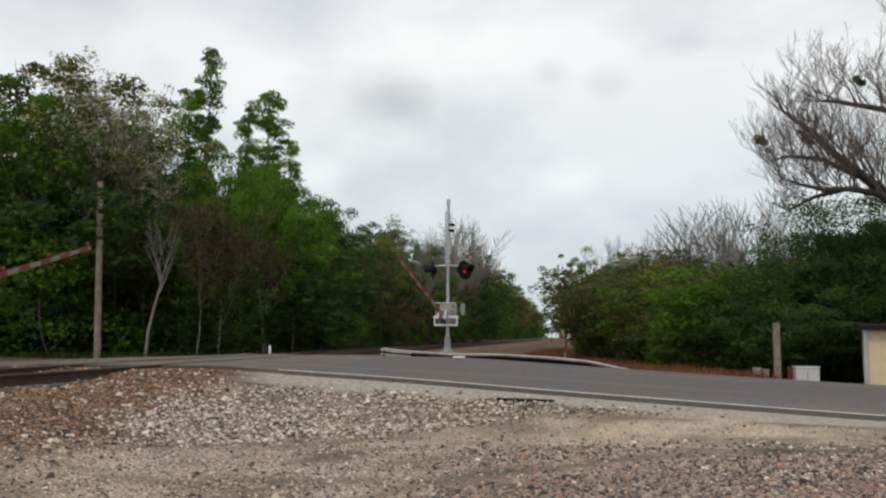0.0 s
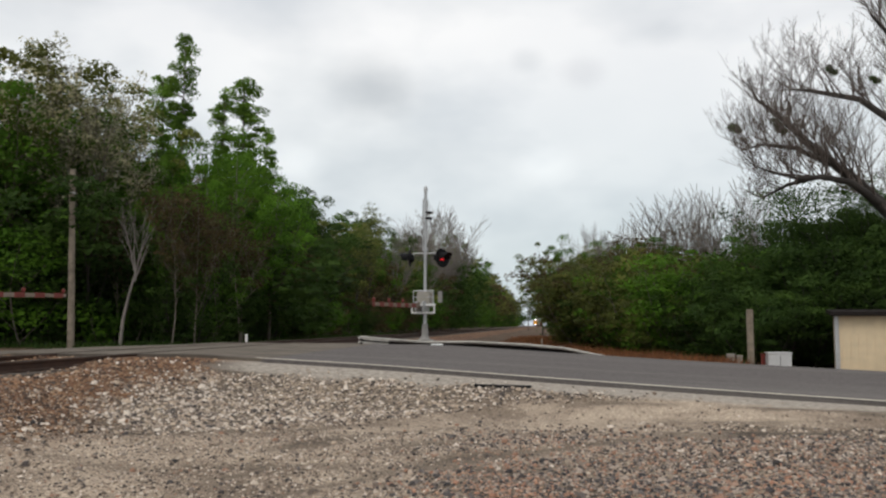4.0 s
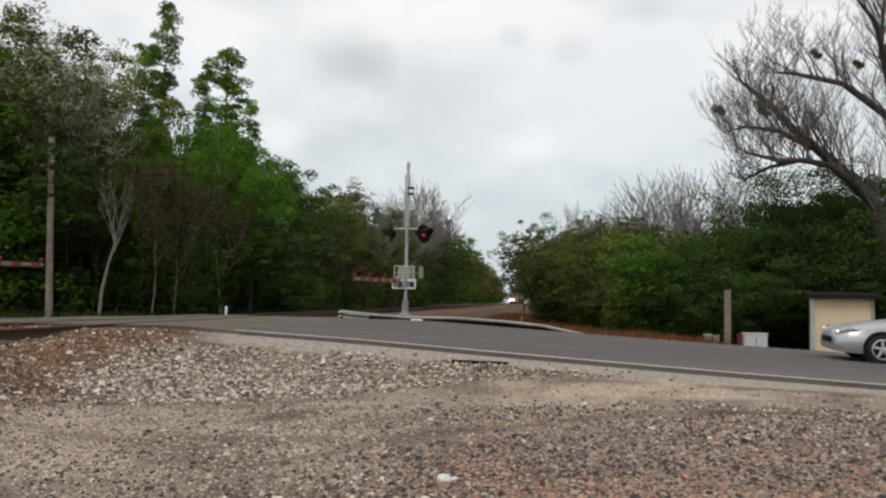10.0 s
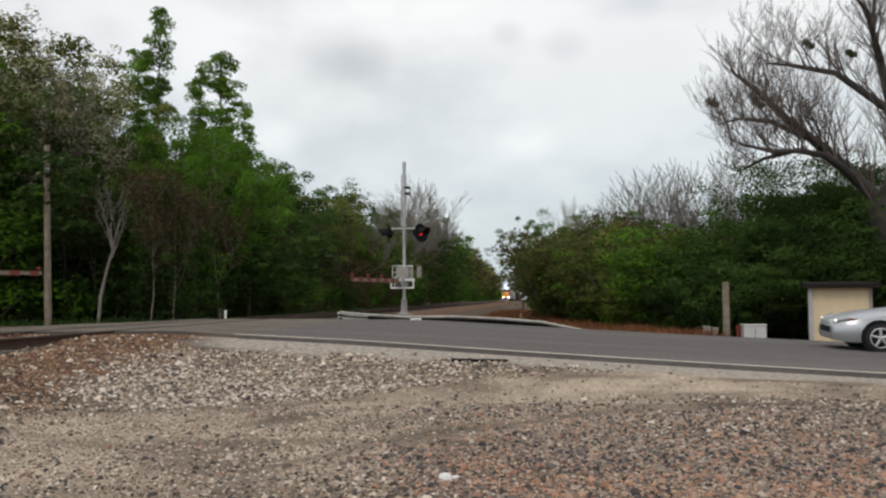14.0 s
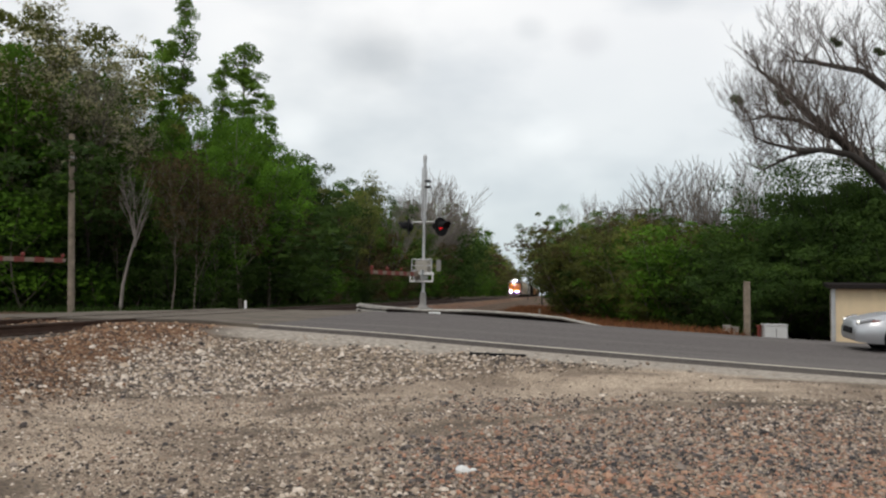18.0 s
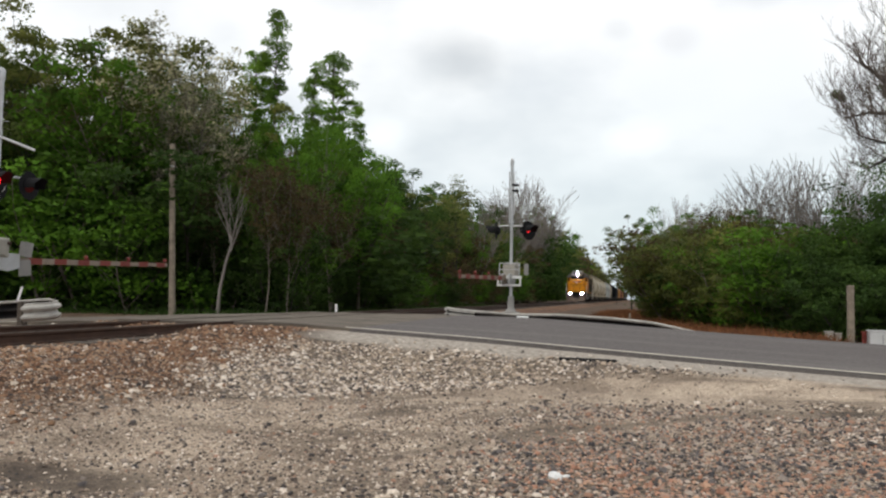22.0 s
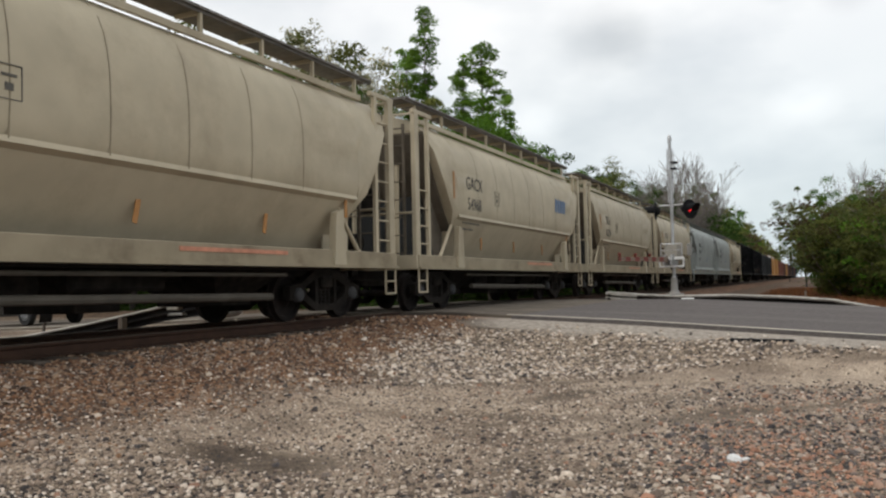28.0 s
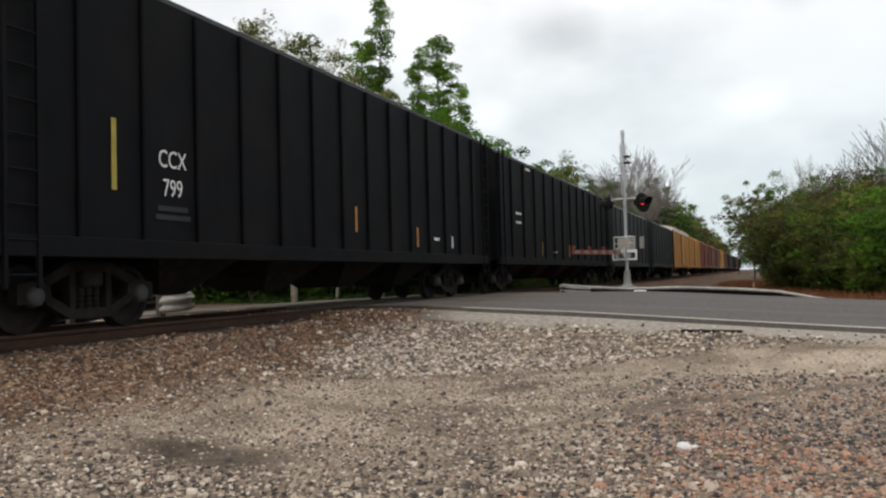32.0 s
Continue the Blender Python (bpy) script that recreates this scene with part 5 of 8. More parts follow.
def locomotive():
    """A four-axle road switcher, its leading coupler at y = 0."""
    L = 17.9
    loco = thing("locomotive", "yellow and grey diesel locomotive with dark plow and lit headlights", "locomotive")
    deck = 1.62
    part("frame_sill", Shape().box((0, L / 2, 1.47), (2.9, L - 1.5, 0.26), 0.02).box((0, L / 2, 1.2), (1.2, L - 1.5, 0.4)), M_LBLACK, loco, "dark frame sill")
    for side in (-1, 1):
        part("sill_stripe", Shape().box((side * 1.462, L / 2, 1.52), (0.012, L - 1.7, 0.13)), M_YELLOW, loco, "yellow walkway edge")
    part("front_beam", Shape().box((0, 0.72, 1.30), (2.95, 0.16, 0.62), 0.02), M_LBLACK, loco)
    part("plow", Shape().grid([[(-1.5, 0.62, 1.12), (-0.45, 0.42, 1.12), (-0.45, 0.42, 0.62), (0.45, 0.42, 0.62), (0.45, 0.42, 1.12), (1.5, 0.62, 1.12)],
                               [(-1.5, 0.58, 0.6), (-0.5, 0.36, 0.6), (-0.45, 0.35, 0.6), (0.45, 0.35, 0.6), (0.5, 0.36, 0.6), (1.5, 0.58, 0.6)],
                               [(-1.2, 0.35, 0.13), (-0.4, 0.12, 0.12), (-0.2, 0.1, 0.12), (0.2, 0.1, 0.12), (0.4, 0.12, 0.12), (1.2, 0.35, 0.13)]]), M_PLOW, loco, "dusty dark snow plow")
    [part("plow_side", Shape().box((k, 0.75, 0.7), (0.4, 0.3, 0.9), 0.03), M_LBLACK, loco) for k in (-1.3, 1.3)]
    coupler(loco, 0.10, 1)
    coupler(loco, L - 0.02, -1)
    part("anticlimber", Shape().box((0, 0.58, 1.58), (2.6, 0.3, 0.08), 0.02), M_YELLOW, loco)
    for side in (-1, 1):
        hub = part("ditch_light", Shape().lathe([(0, 0.16), (0.1, 0.17), (0.12, 0.15)], (side * 0.82, 0.62, 1.32), (side * 0.82, -1, 1.32), 18), M_LBLACK, loco, "round ditch light", smooth=True)
        part("lens", Shape().lathe([(0, 0.09), (0.02, 0.08), (0.035, 0.03)], (side * 0.82, 0.50, 1.32), (side * 0.82, -1, 1.32), 18), M_LAMP, hub, "glowing white lens", smooth=True)
        for yy, d in ((0.85, 1), (L - 0.85, -1)):
            st = Shape()
            for k in range(4):
                st.box((side * 1.36, yy + d * 0.25, 0.42 + 0.30 * k), (0.26, 0.6, 0.04))
            st.box((side * 1.47, yy + d * -0.06, 0.9), (0.03, 0.04, 1.1)).box((side * 1.47, yy + d * 0.56, 0.9), (0.03, 0.04, 1.1))
            part("step_well", st, M_LBLACK, loco, "side steps")
            part("grab_rail", Shape().pipe([(side * 1.5, yy - d * 0.06, 0.5), (side * 1.5, yy - d * 0.06, 1.5), (side * 1.5, yy + d * 0.1, 1.9), (side * 1.5, yy + d * 0.12, 2.75), (side * 1.42, yy + d * 0.12, 2.8)], 0.024), M_TEXTWHITE, loco, "white grab rail")
            part("grab_rail", Shape().pipe([(side * 1.5, yy + d * 0.56, 0.5), (side * 1.5, yy + d * 0.56, 1.6), (side * 1.45, yy + d * 0.56, 2.0)], 0.02), M_TEXTWHITE, loco, "white grab rail")
    # short hood (nose)
    part("nose", Shape().prism([(1.5, deck), (1.5, 3.22), (1.62, 3.34), (3.05, 3.42), (3.05, deck)], "x", -0.98, 0.98).prism([(1.75, deck), (1.75, 2.45), (3.05, 2.45), (3.05, deck)], "x", 0.98, 1.36).prism([(1.75, deck), (1.75, 2.45), (3.05, 2.45), (3.05, deck)], "x", -1.36, -0.98), M_YELLOW, loco, "yellow short hood")
    part("nose_door", Shape().box((0.0, 1.49, 2.3), (0.66, 0.03, 1.25), 0.01), M_YELLOW, loco)
    em = Shape()
    for side in (-1, 1):
        for k in range(4):
            em.box((side * (0.42 + 0.02 * k), 1.49, 3.14 - 0.055 * k), (0.62 - 0.12 * k, 0.02, 0.035), m=pose(0, 0, 0, 0, side * -8, 0).to_3x3())
    part("emblem_wing", em, M_BLUE, loco, "blue winged emblem, plain bars")
    part("emblem_shield", Shape().prism([(-0.17, 3.16), (0.17, 3.16), (0.2, 3.08), (0.16, 2.93), (0, 2.86), (-0.16, 2.93), (-0.2, 3.08)], "y", 1.465, 1.49), M_TEXTWHITE, loco, "white emblem shield")
    part("emblem_stripe", Shape().box((0, 1.46, 3.1), (0.34, 0.012, 0.07)).box((0.0, 1.458, 2.96), (0.04, 0.01, 0.15)).box((0.1, 1.458, 2.97), (0.04, 0.01, 0.12)).box((-0.1, 1.458, 2.97), (0.04, 0.01, 0.12)), M_TEXTRED, loco)
    # cab
    cab_out = [(-1.5, deck), (1.5, deck), (1.5, 3.85), (1.12, 4.38), (0.55, 4.55), (-0.55, 4.55), (-1.12, 4.38), (-1.5, 3.85)]
    part("cab", Shape().prism([(-1.5, deck), (1.5, deck), (1.5, 3.72), (-1.5, 3.72)], "y", 3.05, 5.25), M_YELLOW, loco, "yellow cab sides")
    part("cab_roof", Shape().prism([(-1.52, 3.72), (1.52, 3.72), (1.52, 3.88), (1.12, 4.40), (0.55, 4.57), (-0.55, 4.57), (-1.12, 4.40), (-1.52, 3.88)], "y", 3.03, 5.35), M_LGREY, loco, "grey cab roof and brow")
    for x, w in ((-0.52, 1.0), (0.52, 1.0)):
        part("windscreen", Shape().box((x, 3.025, 3.66), (w, 0.06, 0.46), 0.02), M_GLASS, loco, "dark windscreen")
    for x in (-1.30, 1.30):
        part("cab_front_window", Shape().box((x, 3.035, 3.45), (0.30, 0.05, 0.62), 0.02), M_GLASS, loco, "dark side windscreen")
    for side in (-1, 1):
        part("cab_window", Shape().box((side * 1.505, 4.05, 3.38), (0.04, 0.62, 0.72), 0.02), M_GLASS, loco, "dark cab side window")
        part("window_frame", Shape().box((side * 1.51, 4.05, 3.76), (0.05, 0.75, 0.05)).box((side * 1.51, 4.05, 3.0), (0.05, 0.75, 0.05)).box((side * 1.51, 3.7, 3.38), (0.05, 0.05, 0.8)).box((side * 1.51, 4.4, 3.38), (0.05, 0.05, 0.8)), M_LGREY, loco)
        part("sunshade", Shape().box((side * 1.64, 4.15, 3.86), (0.3, 1.3, 0.03), m=pose(0, 0, 0, 0, side * 25, 0).to_3x3()), M_LGREY, loco)
    part("headlight_housing", Shape().box((0, 3.0, 4.25), (0.34, 0.16, 0.62), 0.05), M_LGREY, loco)
    for z in (4.11, 4.40):
        part("headlight", Shape().lathe([(0, 0.058), (0.02, 0.05), (0.03, 0.02)], (0, 2.92, z), (0, -1, z), 18), M_LAMP, loco, "glowing white headlight", smooth=True)
    for x in (-0.62, 0.62):
        nb = part("number_board", Shape().box((x, 3.0, 4.18), (0.72, 0.1, 0.34), 0.02), M_BLACK, loco, "black number board")
        letters("figures", "816", 0.34, M_TEXTWHITE, nb, pose(x, 2.945, 4.18, 90, 0, 0))
    part("roof_antenna", Shape().pipe([(-0.75, 3.5, 4.5), (-0.75, 3.5, 4.72), (0.75, 3.5, 4.72), (0.75, 3.5, 4.5)], 0.03).box((0.4, 4.3, 4.66), (0.3, 0.8, 0.16), 0.03), M_GALV, loco, "pale roof antenna frame")
    # long hood
    hw = 0.93
    part("long_hood", Shape().prism([(-hw, deck), (hw, deck), (hw, 3.80), (-hw, 3.80)], "y", 5.25, L - 1.6), M_YELLOW_GRIMY, loco, "grimy yellow long hood")
    part("hood_roof", Shape().prism([(-hw - 0.02, 3.80), (hw + 0.02, 3.80), (hw + 0.02, 4.28), (0.62, 4.48), (-0.62, 4.48), (-hw - 0.02, 4.28)], "y", 5.26, L - 1.6), M_LGREY, loco, "grey hood roof")
    n = 9
    for i in range(n):
        y = 6.3 + i * (L - 9.2) / (n - 1)
        for side in (-1, 1):
            part("hood_door", Shape().box((side * (hw + 0.012), y, 2.58), (0.03, 0.82, 1.75), 0.012), M_YELLOW_GRIMY, loco)
            part("door_seam", Shape().box((side * (hw + 0.006), y + (L - 9.2) / (n - 1) / 2, 2.55), (0.02, 0.10, 1.8)), M_LBLACK, loco, "dark grimy door gap")
    for side in (-1, 1):
        part("hood_vent", Shape().box((side * (hw + 0.012), 6.0, 2.2), (0.03, 0.5, 0.7), 0.01), M_LBLACK, loco, "dark louvred vent")
        part("cab_seam", Shape().box((side * 1.504, 3.62, 2.4), (0.012, 0.03, 1.5)).box((side * 1.504, 4.75, 2.6), (0.012, 0.03, 1.9)), M_LBLACK, loco)
        part("radiator_grille", Shape().box((side * (hw + 0.05), L - 3.6, 3.86), (0.08, 2.6, 0.62), 0.02), M_BLACK, loco, "black radiator grille")
        part("red_band", Shape().box((side * (hw + 0.012), 10.2, 3.78), (0.02, 9.6, 0.05)), M_TEXTRED, loco)
        s = Shape()
        for k in range(12):
            s.box((side * (hw + 0.012), 6.2 + 0.5 * k + (0.3 if k > 4 else 0), 3.40), (0.012, 0.07, 0.5)).box((side * (hw + 0.012), 6.36 + 0.5 * k + (0.3 if k > 4 else 0), 3.40 + 0.17 * (k % 3 - 1)), (0.012, 0.26, 0.08)).box((side * (hw + 0.012), 6.48 + 0.5 * k + (0.3 if k > 4 else 0), 3.40), (0.012, 0.06, 0.5))
        part("unlettered_name", s, M_TEXTRED, loco, "row of red letter-sized bars")
        rail_s = Shape()
        for i in range(8):
            y = 5.7 + i * (L - 7.0) / 7
            rail_s.rod((side * 1.43, y, deck), (side * 1.43, y, 2.68), 0.02, n=6)
        rail_s.rod((side * 1.43, 5.7, 2.68), (side * 1.43, L - 1.3, 2.68), 0.02, n=6).rod((side * 1.43, 5.7, 2.15), (side * 1.43, L - 1.3, 2.15), 0.014, n=6)
        part("handrail", rail_s, M_LBLACK, loco, "thin walkway handrail")
    letters("figures", "816", 0.62, M_TEXTRED, loco, pose(1.512, 4.2, 2.5, 90, 0, 90), "red cab number")
    fr = Shape()
    for x in (-1.3, -0.5, 0.5, 1.3):
        fr.rod((x, 0.78, deck), (x, 0.78, 2.62), 0.024, n=6)
    fr.rod((-1.3, 0.78, 2.62), (-0.5, 0.78, 2.62), 0.022, n=6).rod((0.5, 0.78, 2.62), (1.3, 0.78, 2.62), 0.022, n=6).rod((-0.5, 0.78, 2.62), (0.5, 0.78, 2.62), 0.018, n=6)
    part("front_handrail", fr, M_LBLACK, loco, "front platform handrail")
    for y in (7.6, 9.0, L - 4.4, L - 3.2):
        part("roof_fan", Shape().lathe([(0, 0.55), (0.16, 0.55), (0.18, 0.48)], (0, y, 4.46), (0, y, 9), 22), M_LGREY, loco, "round roof fan", smooth=True)
    part("exhaust_stack", Shape().box((0, 6.4, 4.58), (0.5, 0.9, 0.24), 0.04), M_LGREY, loco)
    part("air_horn", Shape().rod((-0.2, 5.9, 4.62), (-0.2, 5.5, 4.68), 0.03, 0.08).rod((0.1, 5.9, 4.62), (0.1, 5.4, 4.68), 0.03, 0.08), M_LGREY, loco)
    part("fuel_tank", Shape().prism([(-1.35, 1.2), (1.35, 1.2), (1.4, 0.95), (1.25, 0.5), (0.95, 0.38), (-0.95, 0.38), (-1.25, 0.5), (-1.4, 0.95)], "y", L / 2 - 1.7, L / 2 + 1.9), M_TANK, loco, "grimy brown fuel tank")
    part("air_tank", Shape().rod((1.2, L / 2 - 1.6, 1.25), (1.2, L / 2 + 1.8, 1.25), 0.16, n=12), M_LBLACK, loco)
    for y in (3.6, L - 3.6):
        tr = Shape()
        for side in (-1, 1):
            tr.prism([(-1.75, 0.55), (-1.75, 0.8), (-0.9, 0.95), (0.9, 0.95), (1.75, 0.8), (1.75, 0.55), (0.9, 0.45), (-0.9, 0.45)], "x", side * 1.18 - 0.07, side * 1.18 + 0.07)
            for k in (-1.37, 1.37):
                tr.box((side * 1.22, k, 0.55), (0.2, 0.42, 0.42), 0.04)
            for k in (-0.7, -0.45, 0.45, 0.7):
                tr.rod((side * 1.22, k, 0.45), (side * 1.22, k, 1.05), 0.1, n=8)
            tr.rod((side * 1.3, -0.4, 0.75), (side * 1.3, 0.4, 0.75), 0.12, n=10)
        t = part("loco_truck", tr.box((0, 0, 0.9), (2.2, 0.6, 0.3)), M_LBLACK, loco, "heavy two-axle truck")
        t.matrix_basis = pose(0, y, 0)
        for k in (-1.37, 1.37):
            wheelset(t, 0.75, k, 0.51)
    return loco


TRAIN = []


def make_train():
    TRAIN.append((locomotive(), -0.9))
    cream = "cream covered hopper car with dusty rounded body and black stencils"
    TRAIN.append((hopper_car("cream covered hopper car, grimy and streaked, behind the locomotive", 14.2, M_HOPPER, "TILX", "30864"), 17.07))
    TRAIN.append((hopper_car("cream covered hopper car with a blue emblem", 14.2, M_HOPPER, "GACX", "54968", logo=True), 31.27))
    TRAIN.append((hopper_car(cream, 14.25, M_HOPPER, "TILX", "31254"), 45.47))
    TRAIN.append((hopper_car(cream, 14.3, M_HOPPER, "TILX", "30878"), 59.72))
    grey = "blue-grey covered hopper car with straight sides"
    TRAIN.append((hopper_car(grey, 14.6, M_HOPPER_G, "WFRX", "490440", grey=True), 74.02))
    TRAIN.append((hopper_car(grey, 13.9, M_HOPPER_G, "WFRX", "450382", grey=True), 88.62))
    TRAIN.append((hopper_car(cream, 13.2, M_HOPPER, "TILX", "30901"), 102.52))
    W = M_TEXTWHITE
    TRAIN.append((box_car("tall black ribbed hopper car with white stencils", 17.6, M_CARBLACK, 4.62, 16, marks=(
        (3.37, 2.24, "CCX", 0.34, W), (3.37, 1.85, "799", 0.34, W), (3.37, 1.58, "", 0.6, M_CARGREY), (3.37, 1.46, "", 0.7, M_CARGREY), (1.2, 4.0, "", 0.7, M_LENS_GREY), (2.28, 2.2, "|", 0.9, M_TAPE), (8.8, 1.75, "|", 0.5, M_ORANGE), (11.9, 1.5, "|", 0.45, M_ORANGE), (13.1, 1.5, "", 0.3, W), (14.2, 1.45, "|", 0.3, W))), 115.72))
    TRAIN.append((box_car("long black covered hopper car with small white stencils", 20.0, M_CARBLACK, 4.55, 14, marks=((2.9, 2.6, "", 0.6, W), (2.9, 2.3, "", 0.6, W), (4.2, 4.2, "", 0.5, W), (6.0, 1.5, "|", 0.5, M_ORANGE), (10.5, 1.5, "|", 0.5, M_ORANGE), (15, 1.5, "|", 0.5, M_ORANGE), (8.0, 1.4, "", 0.5, W))), 133.32))
    TRAIN.append((box_car("dark slate covered hopper car", 16.7, M_CARGREY, 4.4, 10), 153.32))
    TRAIN.append((box_car("dark slate covered hopper car", 17.1, M_CARGREY, 4.4, 10), 170.02))
    at = 187.12
    for kind, n, roof in (("orange", 17.5, M_TEXTWHITE), ("orange", 17.0, None), ("red", 18.0, None), ("red", 17.5, None), ("brown", 17.5, None), ("orange", 17.0, None), ("brown", 18.0, None),
                          ("dark", 17.5, None), ("brown", 17.5, None), ("dark", 17.5, None), ("dark", 17.5, None), ("red", 17.5, None), ("dark", 17.5, None), ("dark", 17.5, None), ("dark", 17.5, None)):
        word = {"orange": "weathered orange", "red": "oxide red", "brown": "faded brown", "dark": "dark slate"}[kind]
        TRAIN.append((box_car(word + " box car with a sliding door" + (" and pale roof" if roof else ""), n, M_BOXCAR[kind], 4.75 if roof else 4.5, 8, True, roof=roof, full=False), at))
        at += n


make_train()


# ---- trees ----
def fast_mesh(name, verts, faces, mat, smooth=False):
    me = bpy.data.meshes.new(name)
    me.from_pydata(verts, [], faces)
    me.materials.append(mat)
    if smooth:
        me.polygons.foreach_set("use_smooth", [True] * len(me.polygons))
    return me


def grow(rng, start, way, length, radius, level, levels, spread, up, out, tips, kids=(3, 5), bend=0.18, first=0.35):
    """One limb of a tree as points with radii, then its branches."""
    n = 5 if level == 0 or levels - level > 1 else 3 if level < levels else 2
    p, d = Vector(start), Vector(way).normalized()
    pts = [(p.copy(), radius)]
    for i in range(n):
        d = (d + Vector((rng.uniform(-1, 1), rng.uniform(-1, 1), rng.uniform(-0.6, 0.8))) * bend + Vector((0, 0, up)) * 0.12).normalized()
        p = p + d * length / n
        pts.append((p.copy(), radius * (1 - 0.62 * (i + 1) / n)))
    out.append(pts)
    if level >= levels:
        tips.append((p.copy(), length))
        tips.append((pts[len(pts) // 2][0].copy(), length))
        return
    for k in range(rng.randint(*kids)):
        a = first + (1 - first) * (k + rng.random()) / kids[1]
        i = min(n - 1, int(a * n))
        q, r = pts[i][0].lerp(pts[i + 1][0], a * n - i), pts[i][1]
        turn = rng.uniform(0, 2 * math.pi)
        side = Vector((math.cos(turn), math.sin(turn), rng.uniform(-0.1, 0.5)))
        nd = (d * (1 - spread) + side * spread + Vector((0, 0, up * 0.3))).normalized()
        grow(rng, q, nd, length * rng.uniform(0.45, 0.68), r * rng.uniform(0.45, 0.62), level + 1, levels, spread, up, out, tips, kids, bend, 0.25)
    grow(rng, p, d, length * 0.55, pts[-1][1], level + 1, levels, spread, up, out, tips, kids, bend, 0.2)


def limbs_mesh(name, limbs, mat, thin=0.0):
    verts, faces = [], []
    for pts in limbs:
        n = 7 if pts[0][1] > 0.12 else 5 if pts[0][1] > 0.04 else 3
        k = len(verts)
        for i, (p, r) in enumerate(pts):
            d = (pts[min(i + 1, len(pts) - 1)][0] - pts[max(0, i - 1)][0])
            q = d.to_track_quat("Z", "Y")
            r = max(r, thin)
            for j in range(n):
                a = 2 * math.pi * j / n
                verts.append(p + q @ Vector((r * math.cos(a), r * math.sin(a), 0)))
        for i in range(len(pts) - 1):
            for j in range(n):
                faces.append((k + i * n + j, k + i * n + (j + 1) % n, k + (i + 1) * n + (j + 1) % n, k + (i + 1) * n + j))
    return fast_mesh(name, verts, faces, mat, True)


def thin_out(tips, gap, rng):
    """Tips that keep the given distance from each other: the hearts of the leaf clumps."""
    kept = []
    for p in rng.sample(tips, len(tips)):
        if all((p - q).length > gap for q in kept):
            kept.append(p)
    return kept


def spray_arrays(centres, radii, count, size, seed, flat=0.8, shell=0.5, top=0.0):
    """Many small leaf sprays, one triangle each, round the given centres; top is the share that sits on the upper side."""
    rs = np.random.RandomState(seed)
    c = np.repeat(np.array(centres, float), count, axis=0)
    r = np.repeat(np.array(radii, float), count)
    n = len(c)
    off = rs.normal(size=(n, 3))
    off /= np.linalg.norm(off, axis=1)[:, None]
    up = rs.random_sample(n) < top
    off[up, 2] = np.abs(off[up, 2])
    off *= (rs.random_sample(n) ** shell * r)[:, None]
    off[:, 2] *= flat
    c = c + off
    u = rs.normal(size=(n, 3))
    u[:, 2] *= 0.7
    u /= np.linalg.norm(u, axis=1)[:, None]
    w = np.cross(u, rs.normal(size=(n, 3)))
    w /= np.linalg.norm(w, axis=1)[:, None]
    s = size * rs.uniform(0.5, 1.4, n)[:, None]
    v = np.stack([c - u * s * 0.9, c + u * s * 0.6 + w * s * 0.5, c + u * s * 0.45 - w * s * 0.55], axis=1).reshape(-1, 3)
    # leaves of one spray turn outwards and up together, as on a real bough
    mid = np.median(c, axis=0)
    wide = np.maximum(np.percentile(np.abs(c - mid), 90, axis=0), 0.3)
    face = off / np.maximum(r, 0.05)[:, None] * 1.1 + (c - mid) / wide * 0.35 + np.array([0, 0, 0.25]) + rs.normal(size=(n, 3)) * 0.2
    face /= np.linalg.norm(face, axis=1)[:, None]
    v = v.reshape(-1, 3, 3)
    wrong = np.einsum("ij,ij->i", np.cross(v[:, 1] - v[:, 0], v[:, 2] - v[:, 0]), face) < 0
    v[wrong] = v[wrong][:, ::-1]
    v = v.reshape(-1, 3)
    return np.concatenate([v, np.repeat(face, 3, axis=0)], axis=1)


def tri_mesh(name, v, mat):
    """Separate triangles; rows of six numbers hold a facing as well."""
    n = len(v) // 3
    face = v[:, 3:] if v.shape[1] > 3 else None
    v = v[:, :3]
    me = bpy.data.meshes.new(name)
    me.vertices.add(3 * n)
    me.vertices.foreach_set("co", np.ascontiguousarray(v, dtype=np.float32).ravel())
    me.loops.add(3 * n)
    me.loops.foreach_set("vertex_index", np.arange(3 * n))
    me.polygons.add(n)
    me.polygons.foreach_set("loop_start", np.arange(0, 3 * n, 3))
    me.update(calc_edges=True)
    me.materials.append(mat)
    if face is not None:
        me.polygons.foreach_set("use_smooth", [True] * n)
        me.normals_split_custom_set_from_vertices(np.ascontiguousarray(face, dtype=np.float32))
    return me


